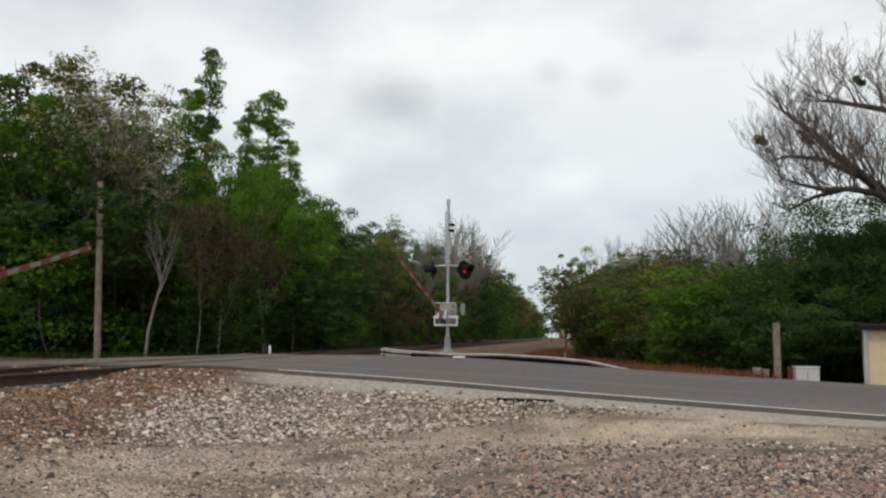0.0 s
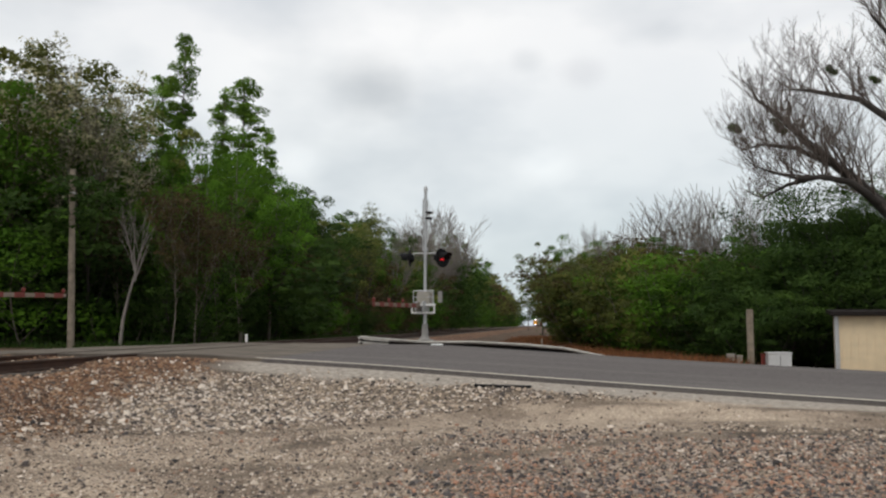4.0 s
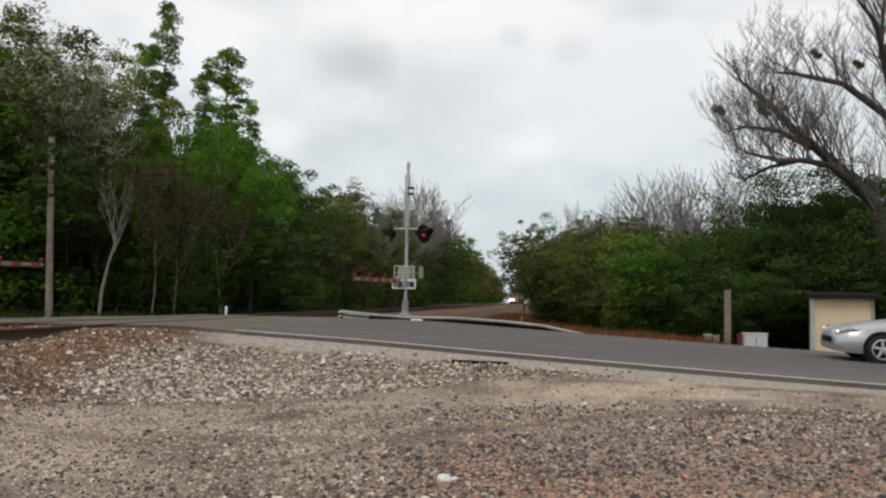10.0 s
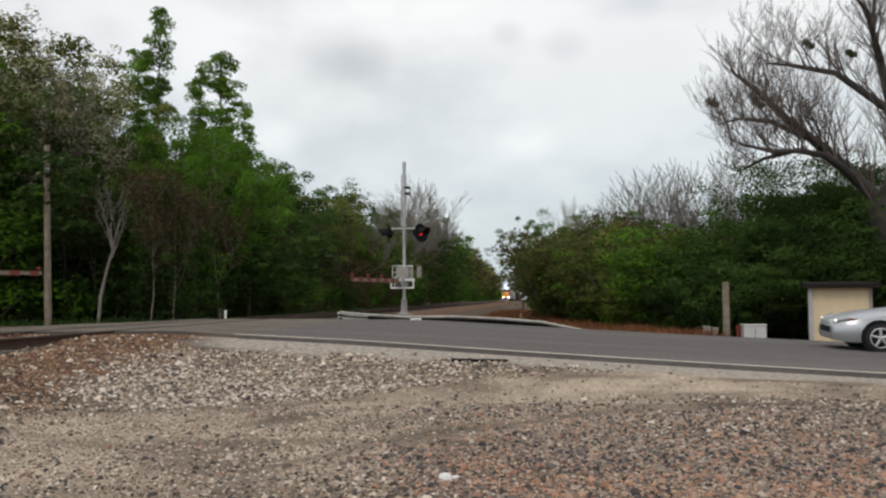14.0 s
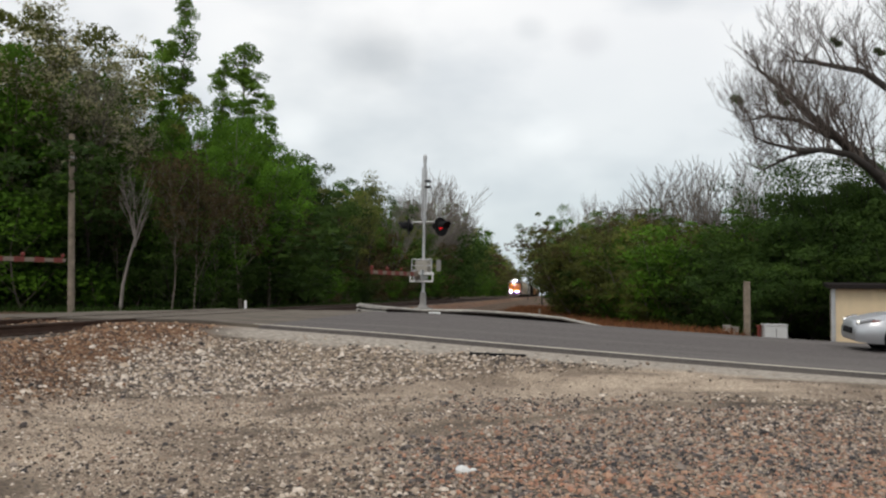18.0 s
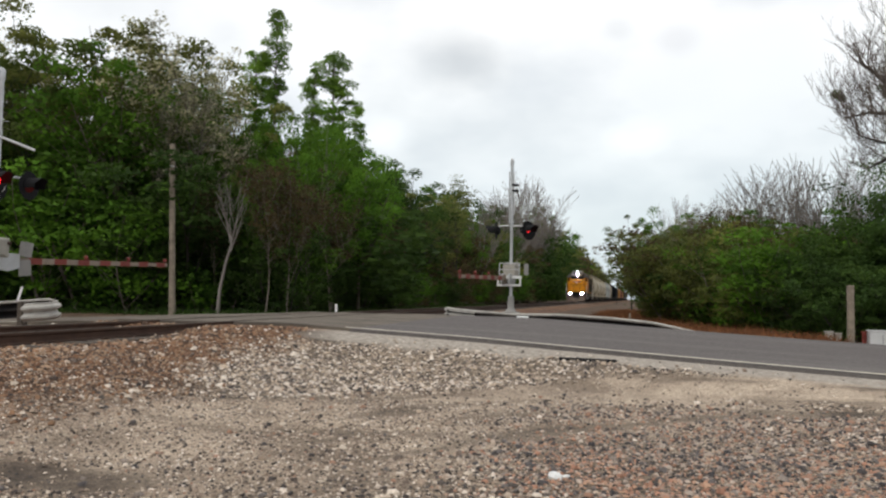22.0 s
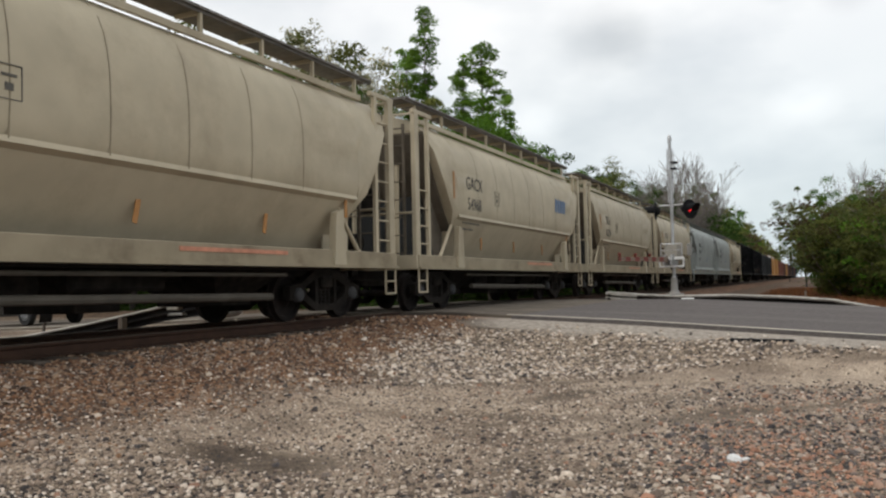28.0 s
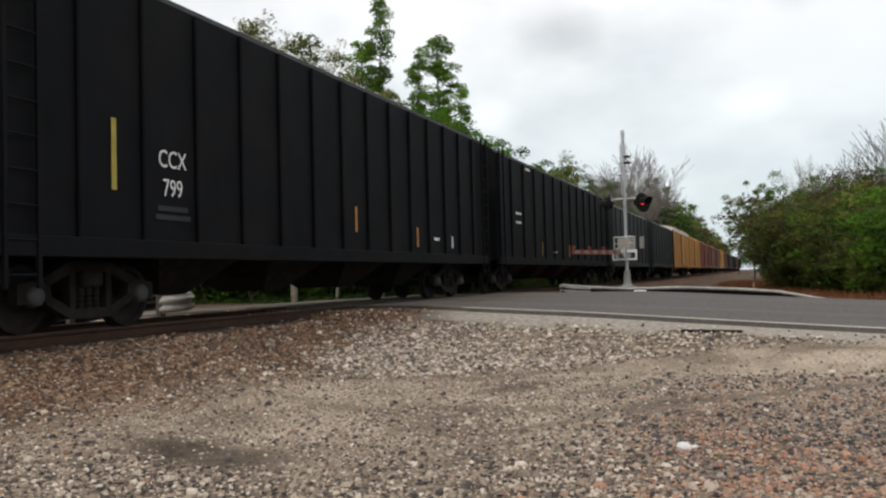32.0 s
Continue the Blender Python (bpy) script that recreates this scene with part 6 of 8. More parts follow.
def make_tree(seed, height, kind, fine=1.0):
    """Limbs and leaf sprays of one tree at the origin; fine scales the number of sprays, and their size the other way."""
    rng = random.Random(seed)
    limbs, tips = [], []
    gap, top, shell, flat = 0.0, 0.6, 0.42, 0.72
    if kind == "poplar":    # a narrow stem, bare necks between separate leafy tufts
        grow(rng, (0, 0, -0.3), (0.0, 0.0, 1), height * 0.98, height * 0.0065, 9, 9, 0.4, 0.6, limbs, tips, bend=0.03)
        stem = limbs[0]
        tips = []
        for k in range(60):
            a = 0.28 + 0.72 * k / 59
            i = min(len(stem) - 2, int(a * (len(stem) - 1)))
            q = stem[i][0].lerp(stem[i + 1][0], a * (len(stem) - 1) - i)
            wide = height * (0.085 if a < 0.64 else 0.030 if a < 0.70 else 0.016 + 0.044 * math.sin(math.pi * min(1, (a - 0.71) / 0.31)))
            turn = rng.uniform(0, 6.28)
            e = q + Vector((math.cos(turn) * wide * rng.random() ** 0.6, math.sin(turn) * wide * rng.random() ** 0.6, rng.uniform(-0.1, 0.6)))
            limbs.append([(q, 0.035), ((q + e) / 2 + Vector((0, 0, -0.12)), 0.025), (e, 0.012)])
            tips.append((e, 1.0))
        size, count, rad = 0.098, 190, 0.52
    elif kind == "broad":
        grow(rng, (0, 0, -0.3), (0.05, 0, 1), height * 0.52, height * 0.016, 0, 2, 0.62, 0.25, limbs, tips, (6, 8), 0.12, 0.25)
        size, count, rad, gap = 0.130, 190, 1.0, 1.2
    elif kind == "canopy":  # bare trunk below, an open leafy crown with gaps above
        grow(rng, (0, 0, -0.3), (0.05, 0, 1), height * 0.66, height * 0.0105, 0, 2, 0.58, 0.30, limbs, tips, (6, 8), 0.11, 0.5)
        size, count, rad, gap = 0.130, 190, 0.80, 1.6
    elif kind == "thicket":  # leafy from the ground
        for k in range(4):
            a = rng.uniform(0, 6.28)
            grow(rng, (1.1 * math.cos(a), 1.1 * math.sin(a), -0.2), (0.35 * math.cos(a), 0.35 * math.sin(a), 1), height * 0.5, height * 0.009, 0, 1, 0.55, 0.3, limbs, tips, (6, 8), 0.15, 0.08)
        for k in range(16):
            a = rng.uniform(0, 6.28)
            tips.append((Vector((1.5 * math.cos(a), 1.5 * math.sin(a), height * rng.uniform(0.05, 0.28))), 1.0))
        size, count, rad, gap = 0.110, 125, 0.80, 0.74
    elif kind == "sparse":  # young leaf, sky shows through
        grow(rng, (0, 0, -0.3), (0.04, 0.03, 1), height * 0.6, height * 0.007, 0, 3, 0.48, 0.5, limbs, tips, (3, 4), 0.1, 0.4)
        size, count, rad, gap = 0.095, 30, 0.50, 0.34
    else:                   # bare
        grow(rng, (0, 0, -0.3), (0.03, 0, 1), height * 0.5, height * 0.010, 0, 3, 0.46, 0.6, limbs, tips, (6, 7), 0.13, 0.3)
        size, count, rad = 0.08, 0, 0.5
    k = (height - (0.55 * rad if count else 0)) / max(p.z for p, _ in tips)
    limbs = [[(p * k, r) for p, r in pts] for pts in limbs]
    wood = limbs_mesh("trunk", limbs, M_BARK, 0.012)
    leaves = None
    if count:
        cs = [p * k for p, _ in tips]
        if gap:
            cs = thin_out(cs, gap, rng)
        leaves = spray_arrays([tuple(p) for p in cs], [rad * rng.uniform(0.65, 1.3) for _ in cs], max(3, int(count * fine)), size / fine ** 0.5, seed, flat, shell, top)
    return wood, leaves


TREES = {}
WORDS = {}


def hash_of(s):
    return sum((i + 3) * ord(c) for i, c in enumerate(s)) % 9973


def variant(key, height, kind, leaf, bark, words, n=3, fine=1.0):
    TREES[key] = []
    WORDS[key] = words
    for i in range(n):
        wood, leaves = make_tree(hash_of(key) + i * 17, height, kind, fine)
        wood.materials[0] = bark
        TREES[key].append((height, wood, tri_mesh("crown", leaves, leaf) if leaves is not None else None))


variant("poplar", 17, "poplar", M_POPLAR, M_BARK, "slender tall tree with separate bright leaf tufts", 3)
variant("fresh", 13, "broad", M_LEAF[0], M_BARK, "bright green spring tree at the wood's edge")
variant("mid", 13, "broad", M_LEAF[1], M_BARK, "leafy green tree at the wood's edge")
variant("dark", 11, "broad", M_LEAF[2], M_BARK_DARK, "dark green leafy tree in the wood")
variant("canopy", 14, "canopy", M_LEAF[5], M_BARK_DARK, "tall tree with open green crown and bare trunk", 4)
variant("olive_canopy", 14, "canopy", M_LEAF[3], M_BARK, "tall tree with open olive spring crown", 3)
variant("olive", 13, "sparse", M_LEAF[3], M_BARK_DARK, "thin spring tree with olive young leaves")
variant("russet", 10, "sparse", M_LEAF[4], M_BARK, "thin tree with russet brown buds")
variant("thicket", 6, "thicket", M_LEAF[1], M_BARK, "leafy green thicket at the wood's edge")
variant("thicket_dark", 6, "thicket", M_LEAF[2], M_BARK_DARK, "dark leafy thicket under the trees")
variant("thicket_tall", 7, "thicket", M_LEAF[2], M_BARK_DARK, "tall dark leafy thicket beneath the bare tree", 2, 2.6)
variant("thicket_fresh", 5, "thicket", M_LEAF[0], M_BARK, "bright green bush before the wood", 2)
variant("thicket_olive", 6, "thicket", M_LEAF[3], M_BARK, "yellowish green budding thicket at the wood's edge", 3)
variant("thicket_russet", 6, "thicket", M_LEAF[4], M_BARK_PALE, "brownish budding thicket at the wood's edge", 2)
variant("bare", 11, "bare", None, M_BARK_PALE, "bare grey tree with fine twigs")
variant("pale", 15, "sparse", M_PALEBUD, M_BARK, "pale budding tree above the wood", 2)

# the skylines of the two woods: bearing and height in degrees as seen from the lot
WEST = ((-60, 13.5), (-45, 14.6), (-42.3, 14.0), (-40.5, 15.8), (-37.5, 16.2), (-34.3, 16.2), (-30.6, 17.0), (-24, 16.9), (-20.8, 15.6), (-19, 12.4), (-16.5, 12.6), (-15, 12.0), (-12.4, 12.4), (-11, 11.2), (-9.8, 9.8), (-7.4, 8.5), (-3.8, 7.6), (-2.6, 6.6), (1, 6.6), (3, 6.0), (4.5, 4.4), (6.1, 3.0), (7.5, 1.5))
EAST = ((7.6, 5.0), (8.3, 5.5), (10.4, 6.2), (13.5, 6.0), (16, 6.2), (19, 5.9), (22.7, 6.0), (26, 7.6), (29.5, 7.6), (34, 7.8), (50, 8))


def skyline(table, b):
    for (a, p), (c, q) in zip(table, table[1:]):
        if b <= c:
            return p + (q - p) * max(0, (b - a)) / (c - a)
    return table[-1][1]


def bearing(x, y):
    return 8.96 + math.degrees(math.atan2(x, y))


def spot(b, dist):
    """Plan position from the bearing and the distance."""
    a = radians(b - 8.96)
    return dist * math.sin(a), dist * math.cos(a)


FAR = {"trunk": [], "crowns": {}}


def plant(key, x, y, height, wide=1.0, label="", far=False, lean=3):
    rng = random.Random(int(x * 100) * 31 + int(y * 100))
    h, wood, crown = rng.choice(TREES[key])
    k = height / h
    m = pose(x, y, ground_z(x, y), rng.uniform(-lean, lean), rng.uniform(-lean, lean), rng.uniform(0, 360))
    if far:
        FAR["crowns"].setdefault(key, []).append((x, y, height, wide))
        return None
    bush = key.startswith("thicket")
    t = thing("bush" if bush else "tree", label or WORDS[key], "bush" if bush else "tree", m, "undergrowth of the woods" if bush else "trees of the woods")
    t.scale = (k * wide, k * wide, k)
    for nm, me in (("trunk", wood), ("crown", crown)):
        if me:
            ob = new("brushwood" if bush and nm == "trunk" else nm, me)
            ob.parent = t
            if bush and nm == "trunk":
                tagged(ob, kind="stuff")
    return t


def row_tree(rng, keys, x, y, table, lo, hi, wide=1.0, far_from=80):
    b = bearing(x, y)
    d = math.hypot(x, y)
    h = (d * math.tan(radians(skyline(table, b))) + 0.58 - ground_z(x, y)) * rng.uniform(lo, hi)
    plant(rng.choice(keys), x, y, max(1.6, h), wide, far=d > far_from)


def woods():
    rng = random.Random(5)
    # the high wood west of the line: its edge runs along the track, then along the road
    y = 37.0
    while y < 480:
        step = 2.3 + max(0, y - 40) * 0.035
        far = y > 75
        x0 = -17.4 - rng.uniform(0, 0.8)
        row_tree(rng, ("thicket", "thicket_dark", "thicket_fresh", "thicket_russet", "thicket_dark"), x0, y + rng.uniform(-1, 1), WEST, 0.20, 0.36, 1.25)
        row_tree(rng, ("thicket_dark", "russet", "russet", "thicket_russet", "olive", "thicket_olive"), x0 - 2.2, y + rng.uniform(-1, 1), WEST, 0.42, 0.68)
        row_tree(rng, ("mid", "fresh", "dark", "olive_canopy", "russet") if y < 52 else ("mid", "olive_canopy", "dark", "olive_canopy", "russet"), x0 - 4.5, y + rng.uniform(-1, 1), WEST, 0.72, 0.93)
        if y < 200:
            row_tree(rng, ("canopy", "mid", "olive_canopy", "fresh") if y < 60 else ("mid", "dark", "olive"), x0 - 8.0, y + rng.uniform(-1, 1), WEST, 0.90, 1.0)
            row_tree(rng, ("thicket_dark",), x0 - 9.0, y + rng.uniform(-1, 1), WEST, 0.3, 0.45, 1.6, far_from=40)
            row_tree(rng, ("thicket_dark",), x0 - 13.0, y + 1, WEST, 0.2, 0.3, 2.2, far_from=10)
        y += step
    x = -17.5
    while x > -64:
        e = 36.1 - 0.116 * (x + 19) + rng.uniform(-0.5, 0.5)
        row_tree(rng, ("thicket", "thicket_fresh", "thicket", "thicket_dark", "thicket_russet"), x + rng.uniform(-1, 1), e, WEST, 0.20, 0.34, 1.3)
        row_tree(rng, ("thicket", "thicket_dark", "mid", "thicket", "fresh"), x + rng.uniform(-1, 1), e + 3, WEST, 0.44, 0.62, 1.25)
        turn = int(round((-17.5 - x) / 2.9)) % 3
        if turn == 0 and x < -27:
            row_tree(rng, ("olive_canopy", "canopy", "olive_canopy"), x + rng.uniform(-1, 1), e + 7.5, WEST, 0.92, 1.02, 1.0)
        if turn == 1:
            row_tree(rng, ("pale", "olive", "olive"), x + rng.uniform(-1, 1), e + 11, WEST, 0.86, 1.0)
        if x < -22:
            row_tree(rng, ("thicket", "thicket_fresh", "thicket"), x + rng.uniform(-1, 1), e - 0.4, WEST, 0.30, 0.46, 1.3)
            row_tree(rng, ("mid", "fresh", "thicket"), x + rng.uniform(-1, 1), e + 1.8, WEST, 0.46, 0.60, 1.2)
        row_tree(rng, ("thicket_dark", "thicket"), x + rng.uniform(-1, 1), e + 1.4, WEST, 0.34 if x > -26 else 0.40, 0.50 if x > -26 else 0.58, 1.3)
        if x < -23:
            row_tree(rng, ("thicket_dark", "thicket"), x + rng.uniform(-1, 1), e + 2.4, WEST, 0.46, 0.56, 1.6)
            row_tree(rng, ("thicket", "thicket_dark"), x + 1.4, e + 0.6, WEST, 0.26, 0.40, 1.5)
        row_tree(rng, ("thicket_dark", "dark"), x + rng.uniform(-1, 1), e + 5.2, WEST, 0.48, 0.62, 1.35)
        row_tree(rng, ("thicket_dark",), x, e + 12, WEST, 0.42, 0.55, 1.8, far_from=30)
        if x < -44 and turn == 2:
            row_tree(rng, ("canopy", "canopy", "olive_canopy", "mid"), x + rng.uniform(-1, 1), e + 9.5, WEST, 0.88, 1.0, 1.1)
        row_tree(rng, ("thicket_dark",), x, e + 17, WEST, 0.20, 0.28, 2.2, far_from=10)
        x -= 2.9
    # landmarks of the skyline
    for b, d, top, key, wide in ((-16.6, 50, 19.0, "poplar", 0.85), (-17.3, 52, 16.2, "poplar", 1.1), (-12.5, 55, 16.5, "poplar", 1.25), (-14.0, 54, 15.4, "poplar", 1.0), (-10.6, 60, 13.4, "poplar", 0.8), (-13.2, 50, 13.4, "fresh", 0.8), (-11.6, 54, 12.7, "fresh", 0.8), (-15.8, 48, 13.2, "fresh", 0.75), (-17.2, 49, 13.0, "fresh", 0.7),
                                 (-20.9, 43, 16.5, "pale", 1.0), (-24.1, 44, 17.7, "pale", 1.1), (-27.5, 50, 16.8, "olive_canopy", 1.1), (-22.2, 48, 15.6, "olive_canopy", 0.9), (-25.8, 46, 16.6, "olive_canopy", 1.0), (-28.8, 46, 15.6, "canopy", 0.9), (-31, 48, 16.8, "olive_canopy", 1.1), (-33.5, 48, 15.2, "olive_canopy", 1.0), (-36.2, 48, 16.0, "canopy", 1.3), (-38.5, 47, 16.2, "canopy", 1.3), (-40.6, 48, 15.4, "canopy", 1.2), (-45, 50, 13.8, "pale", 1.0),
                                 (-6.8, 72, 9.0, "dark", 0.9), (-8.6, 66, 9.6, "dark", 0.9), (-4.6, 80, 8.6, "olive", 1.0), (-3.4, 86, 8.4, "olive", 1.0), (0.9, 140, 8.7, "bare", 1.35), (-0.4, 128, 7.9, "bare", 1.2), (2.2, 158, 7.9, "bare", 1.4), (1.5, 150, 8.4, "bare", 1.5), (0.2, 146, 8.3, "bare", 1.3), (-2.2, 100, 7.4, "bare", 0.9), (-15.2, 38.6, 9.6, "russet", 1.0), (-16.6, 38.4, 8.8, "russet", 1.0), (-12.2, 42, 8.8, "russet", 1.0), (-12.2, 46, 12.8, "fresh", 0.75), (-13.6, 45, 11.6, "fresh", 0.7), (-10.4, 50, 11.0, "fresh", 0.7), (-17.8, 42, 11.0, "fresh", 0.5)):
        x, y = spot(b, d)
        plant(key, x, y, d * math.tan(radians(top)) + 0.58 - ground_z(x, y), wide, lean=0.6)
    # the lower wood east of the line
    for k in range(46):
        b = 36 - 27.6 * (k / 45)
        edge = skyline(((8.4, 125), (9, 98), (10, 68), (12.5, 54), (15.3, 47), (21, 41), (23.5, 40), (25, 43), (36, 42)), b)
        for dd, lo, hi, keys, wide in ((0, 0.42, 0.62, ("thicket", "thicket_olive", "thicket", "thicket_olive") if b < 19 else ("thicket_dark",), 1.35), (2.5, 0.6, 0.85, ("thicket", "thicket_olive", "thicket_fresh", "thicket_olive", "thicket_russet") if b < 20 else ("thicket_dark", "dark"), 1.3), (6, 0.82, 1.0, ("mid", "thicket_olive", "russet", "olive", "fresh") if b < 24 else ("dark",), 1.15), (9, 0.5, 0.7, ("thicket_dark",), 1.8)):
            bb = b + rng.uniform(-0.3, 0.3)
            d = edge + dd + rng.uniform(-0.8, 0.8)
            x, y = spot(bb, d)
            tall = d * math.tan(radians(skyline(EAST, bb))) * (lo + hi) / 2
            row_tree(rng, keys, max(x, -0.2 - 0.006 * y + 0.70 * tall * wide), y, EAST, lo, hi, wide, far_from=70)
    for b, d, top, key, wide in ((8.5, 116, 5.9, "canopy", 0.85), (7.5, 205, 3.6, "canopy", 0.7), (10.2, 66, 6.2, "mid", 0.8), (16.6, 58, 8.2, "bare", 1.1), (17.3, 58, 8.8, "bare", 1.3), (18.3, 59, 9.4, "bare", 1.4), (19.6, 57, 9.2, "bare", 1.3), (20.6, 58, 9.8, "bare", 1.3), (21.9, 55, 9.6, "bare", 1.1), (23.0, 53, 9.6, "bare", 1.0), (25.6, 50, 8.4, "thicket_tall", 0.9), (11.0, 76, 7.2, "bare", 0.8), (12.4, 68, 7.0, "bare", 0.9), (14.3, 62, 7.6, "bare", 0.9), (15.4, 62, 7.2, "bare", 0.9), (21.6, 55, 8.2, "bare", 1.0), (24.8, 52, 8.0, "bare", 1.1), (17.4, 58, 7.0, "russet", 1.0), (13.4, 62, 6.6, "russet", 1.0),
                                 (24.6, 48, 8.3, "thicket_tall", 0.8), (26.5, 46, 8.7, "thicket_tall", 0.8), (28.2, 46, 8.8, "thicket_tall", 0.8), (30.2, 45, 8.8, "thicket_tall", 0.9), (32.4, 45, 8.8, "thicket_tall", 0.9), (27.4, 49, 8.6, "thicket_tall", 1.0), (30.6, 49, 8.8, "thicket_tall", 1.0)):
        x, y = spot(b, d)
        plant(key, x, y, d * math.tan(radians(top)) + 0.58 - ground_z(x, y), wide, lean=0.6)
    for k in range(16):
        row_tree(rng, ("mid", "dark", "olive"), -2.6 + 0.042 * (150 + 20 * k) + rng.uniform(0, 3), 150 + 20 * k, EAST, 0.5, 0.75, 1.1)
    # the wood that closes the view where the line bends away
    for k in range(26):
        plant("dark" if k % 3 else "mid", -52 + 4.0 * k + rng.uniform(-1, 1), 915 + rng.uniform(0, 25), rng.uniform(15, 21), 1.1, far=True)


woods()


def far_woods():
    """All trees too far off to tell apart: one mass of crowns a leaf colour, with their stems."""
    shapes = {}
    tone = {"poplar": 0, "fresh": 0, "mid": 1, "dark": 2, "canopy": 1, "olive_canopy": 3, "olive": 3, "russet": 4, "thicket": 1, "thicket_dark": 2, "thicket_fresh": 0, "thicket_russet": 4, "thicket_tall": 2, "thicket_olive": 3, "bare": 4, "pale": 3}
    kind = {"thicket": "thicket", "thicket_dark": "thicket", "thicket_fresh": "thicket", "thicket_russet": "thicket", "thicket_olive": "thicket", "thicket_tall": "thicket", "olive": "sparse", "russet": "sparse", "bare": "sparse", "pale": "sparse"}
    rng = random.Random(8)
    masses = {}
    stems = Shape()
    for key, spots in FAR["crowns"].items():
        kd = kind.get(key, "broad")
        h0 = 6.0 if kd == "thicket" else 12.0
        if kd not in shapes:
            shapes[kd] = [make_tree(77, h0, kd, fine)[1] for fine in (0.8, 0.22, 0.4)]
        for x, y, h, wide in spots:
            base = shapes[kd][2 if key == "thicket_dark" and 60 < y < 165 else 0 if key != "thicket_dark" and math.hypot(x, y) < 165 and not (y < 60 and x > -30 and x < -12) else 1]
            k = h / h0
            a = rng.uniform(0, 6.28)
            ca, sa = math.cos(a), math.sin(a)
            r = np.array([[ca, -sa, 0], [sa, ca, 0], [0, 0, 1]]) @ np.diag([k * wide, k * wide, k])
            spun = base[:, 3:] @ np.array([[ca, -sa, 0], [sa, ca, 0], [0, 0, 1]]).T
            masses.setdefault(tone[key], []).append(np.concatenate([base[:, :3] @ r.T + np.array([x, y, ground_z(x, y)]), spun], axis=1))
            if kd != "thicket":
                stems.rod((x, y, ground_z(x, y) - 0.3), (x, y, ground_z(x, y) + h * 0.6), 0.012 * h, 0.006 * h, n=5, caps=False)
    for t, vs in masses.items():
        tagged(new("far_woods", tri_mesh("far_woods", np.concatenate(vs), M_LEAF[t])), "distant tree crowns along the railway line", "woods", kind="stuff")
    me = fast_mesh("far_stems", stems.v, stems.f, M_BARK)
    tagged(new("far_stems", me), "stems of the distant woods along the line", "woods", kind="stuff")


far_woods()


def big_bare_tree():
    """The great bare tree: a short trunk, arching heavy limbs, a haze of upturned twigs."""
    rng = random.Random(21)
    t = thing("tree", "large bare spreading tree with arching dark limbs and mistletoe", "tree", pose(15.9, 39.0, -1.1))
    z0 = 1.1
    limbs, tips = [], []

    def limb(pts, r0, r1):
        v = [Vector((x if x > -3 else -3 + 0.82 * (x + 3), y, z + z0)) for x, y, z in pts]
        n = len(v)
        limbs.append([(p, r0 + (r1 - r0) * i / (n - 1)) for i, p in enumerate(v)])
        for i in range(n - 1):
            for k in range(8):
                a = (k + rng.random()) / 8
                q = v[i].lerp(v[i + 1], a)
                d = (v[i + 1] - v[i]).normalized()
                side = Vector((rng.uniform(-0.8, 0.7), rng.uniform(-0.9, 0.9), rng.uniform(-0.1, 1.3)))
                ln = rng.uniform(1.3, 2.8) * (1.1 - 0.5 * i / n) * (0.72 if q.x < -4.5 else 1.0)
                grow(rng, q, d * 0.5 + side, ln, min(0.05, (r0 + (r1 - r0) * i / n) * 0.26), 0, 3, 0.55, 0.5, limbs, tips, (2, 3), 0.22, 0.2)
        grow(rng, v[-1], v[-1] - v[-2] + Vector((0, 0, 0.8)), 0.7, r1, 0, 2, 0.5, 0.3, limbs, tips, (4, 5), 0.2, 0.2)

    limbs.append([(Vector((0.9, 0, -1.4 + z0)), 0.62), (Vector((0.6, 0, 1.0 + z0)), 0.50), (Vector((0.1, 0, 3.6 + z0)), 0.46), (Vector((-0.2, 0, 5.2 + z0)), 0.42)])
    limb(((-0.2, 0, 5.2), (-1.9, 0.5, 7.3), (-3.9, 0.9, 9.1), (-5.4, 1.2, 10.6), (-6.6, 1.4, 11.5)), 0.32, 0.06)
    limb(((-1.2, -0.3, 6.1), (-2.6, -0.8, 7.0), (-4.2, -1.2, 7.2), (-6.0, -1.5, 6.8), (-7.4, -1.7, 6.2)), 0.20, 0.04)
    limb(((-2.9, 0.7, 8.1), (-4.9, 0.2, 8.8), (-6.8, -0.3, 8.9), (-8.0, -0.6, 8.6)), 0.15, 0.03)
    limb(((-3.6, -1.0, 7.2), (-5.6, -1.9, 7.0), (-7.0, -2.4, 7.2), (-8.0, -2.8, 7.4)), 0.12, 0.03)
    limb(((0.1, 0, 4.0), (0.9, 0.2, 7.0), (0.7, 0.4, 10.0), (0.2, 0.6, 13.0), (0.4, 0.5, 16.0)), 0.36, 0.07)
    limb(((0.6, 0.3, 9.3), (-1.4, 0.9, 11.2), (-3.6, 1.3, 11.8), (-4.6, 1.4, 11.9)), 0.20, 0.04)
    limb(((0.5, 0.5, 11.5), (-0.6, -0.8, 13.6), (-1.6, -1.4, 14.4)), 0.16, 0.04)
    limb(((0.8, 0.2, 6.0), (2.6, -0.4, 8.5), (4.4, -0.6, 10.5), (6.0, -0.6, 12.0)), 0.26, 0.05)
    limb(((1.0, 0.2, 7.5), (2.2, 1.4, 10.5), (3.0, 2.2, 13.0)), 0.22, 0.05)
    ob = new("trunk", limbs_mesh("trunk", [q for q in limbs if q[0][1] >= 0.055], M_BARK_DARK))
    ob.parent = t
    ob = new("twig_mass", limbs_mesh("twig_mass", [q for q in limbs if q[0][1] < 0.055], M_TWIG, 0.0065))
    ob.parent = t
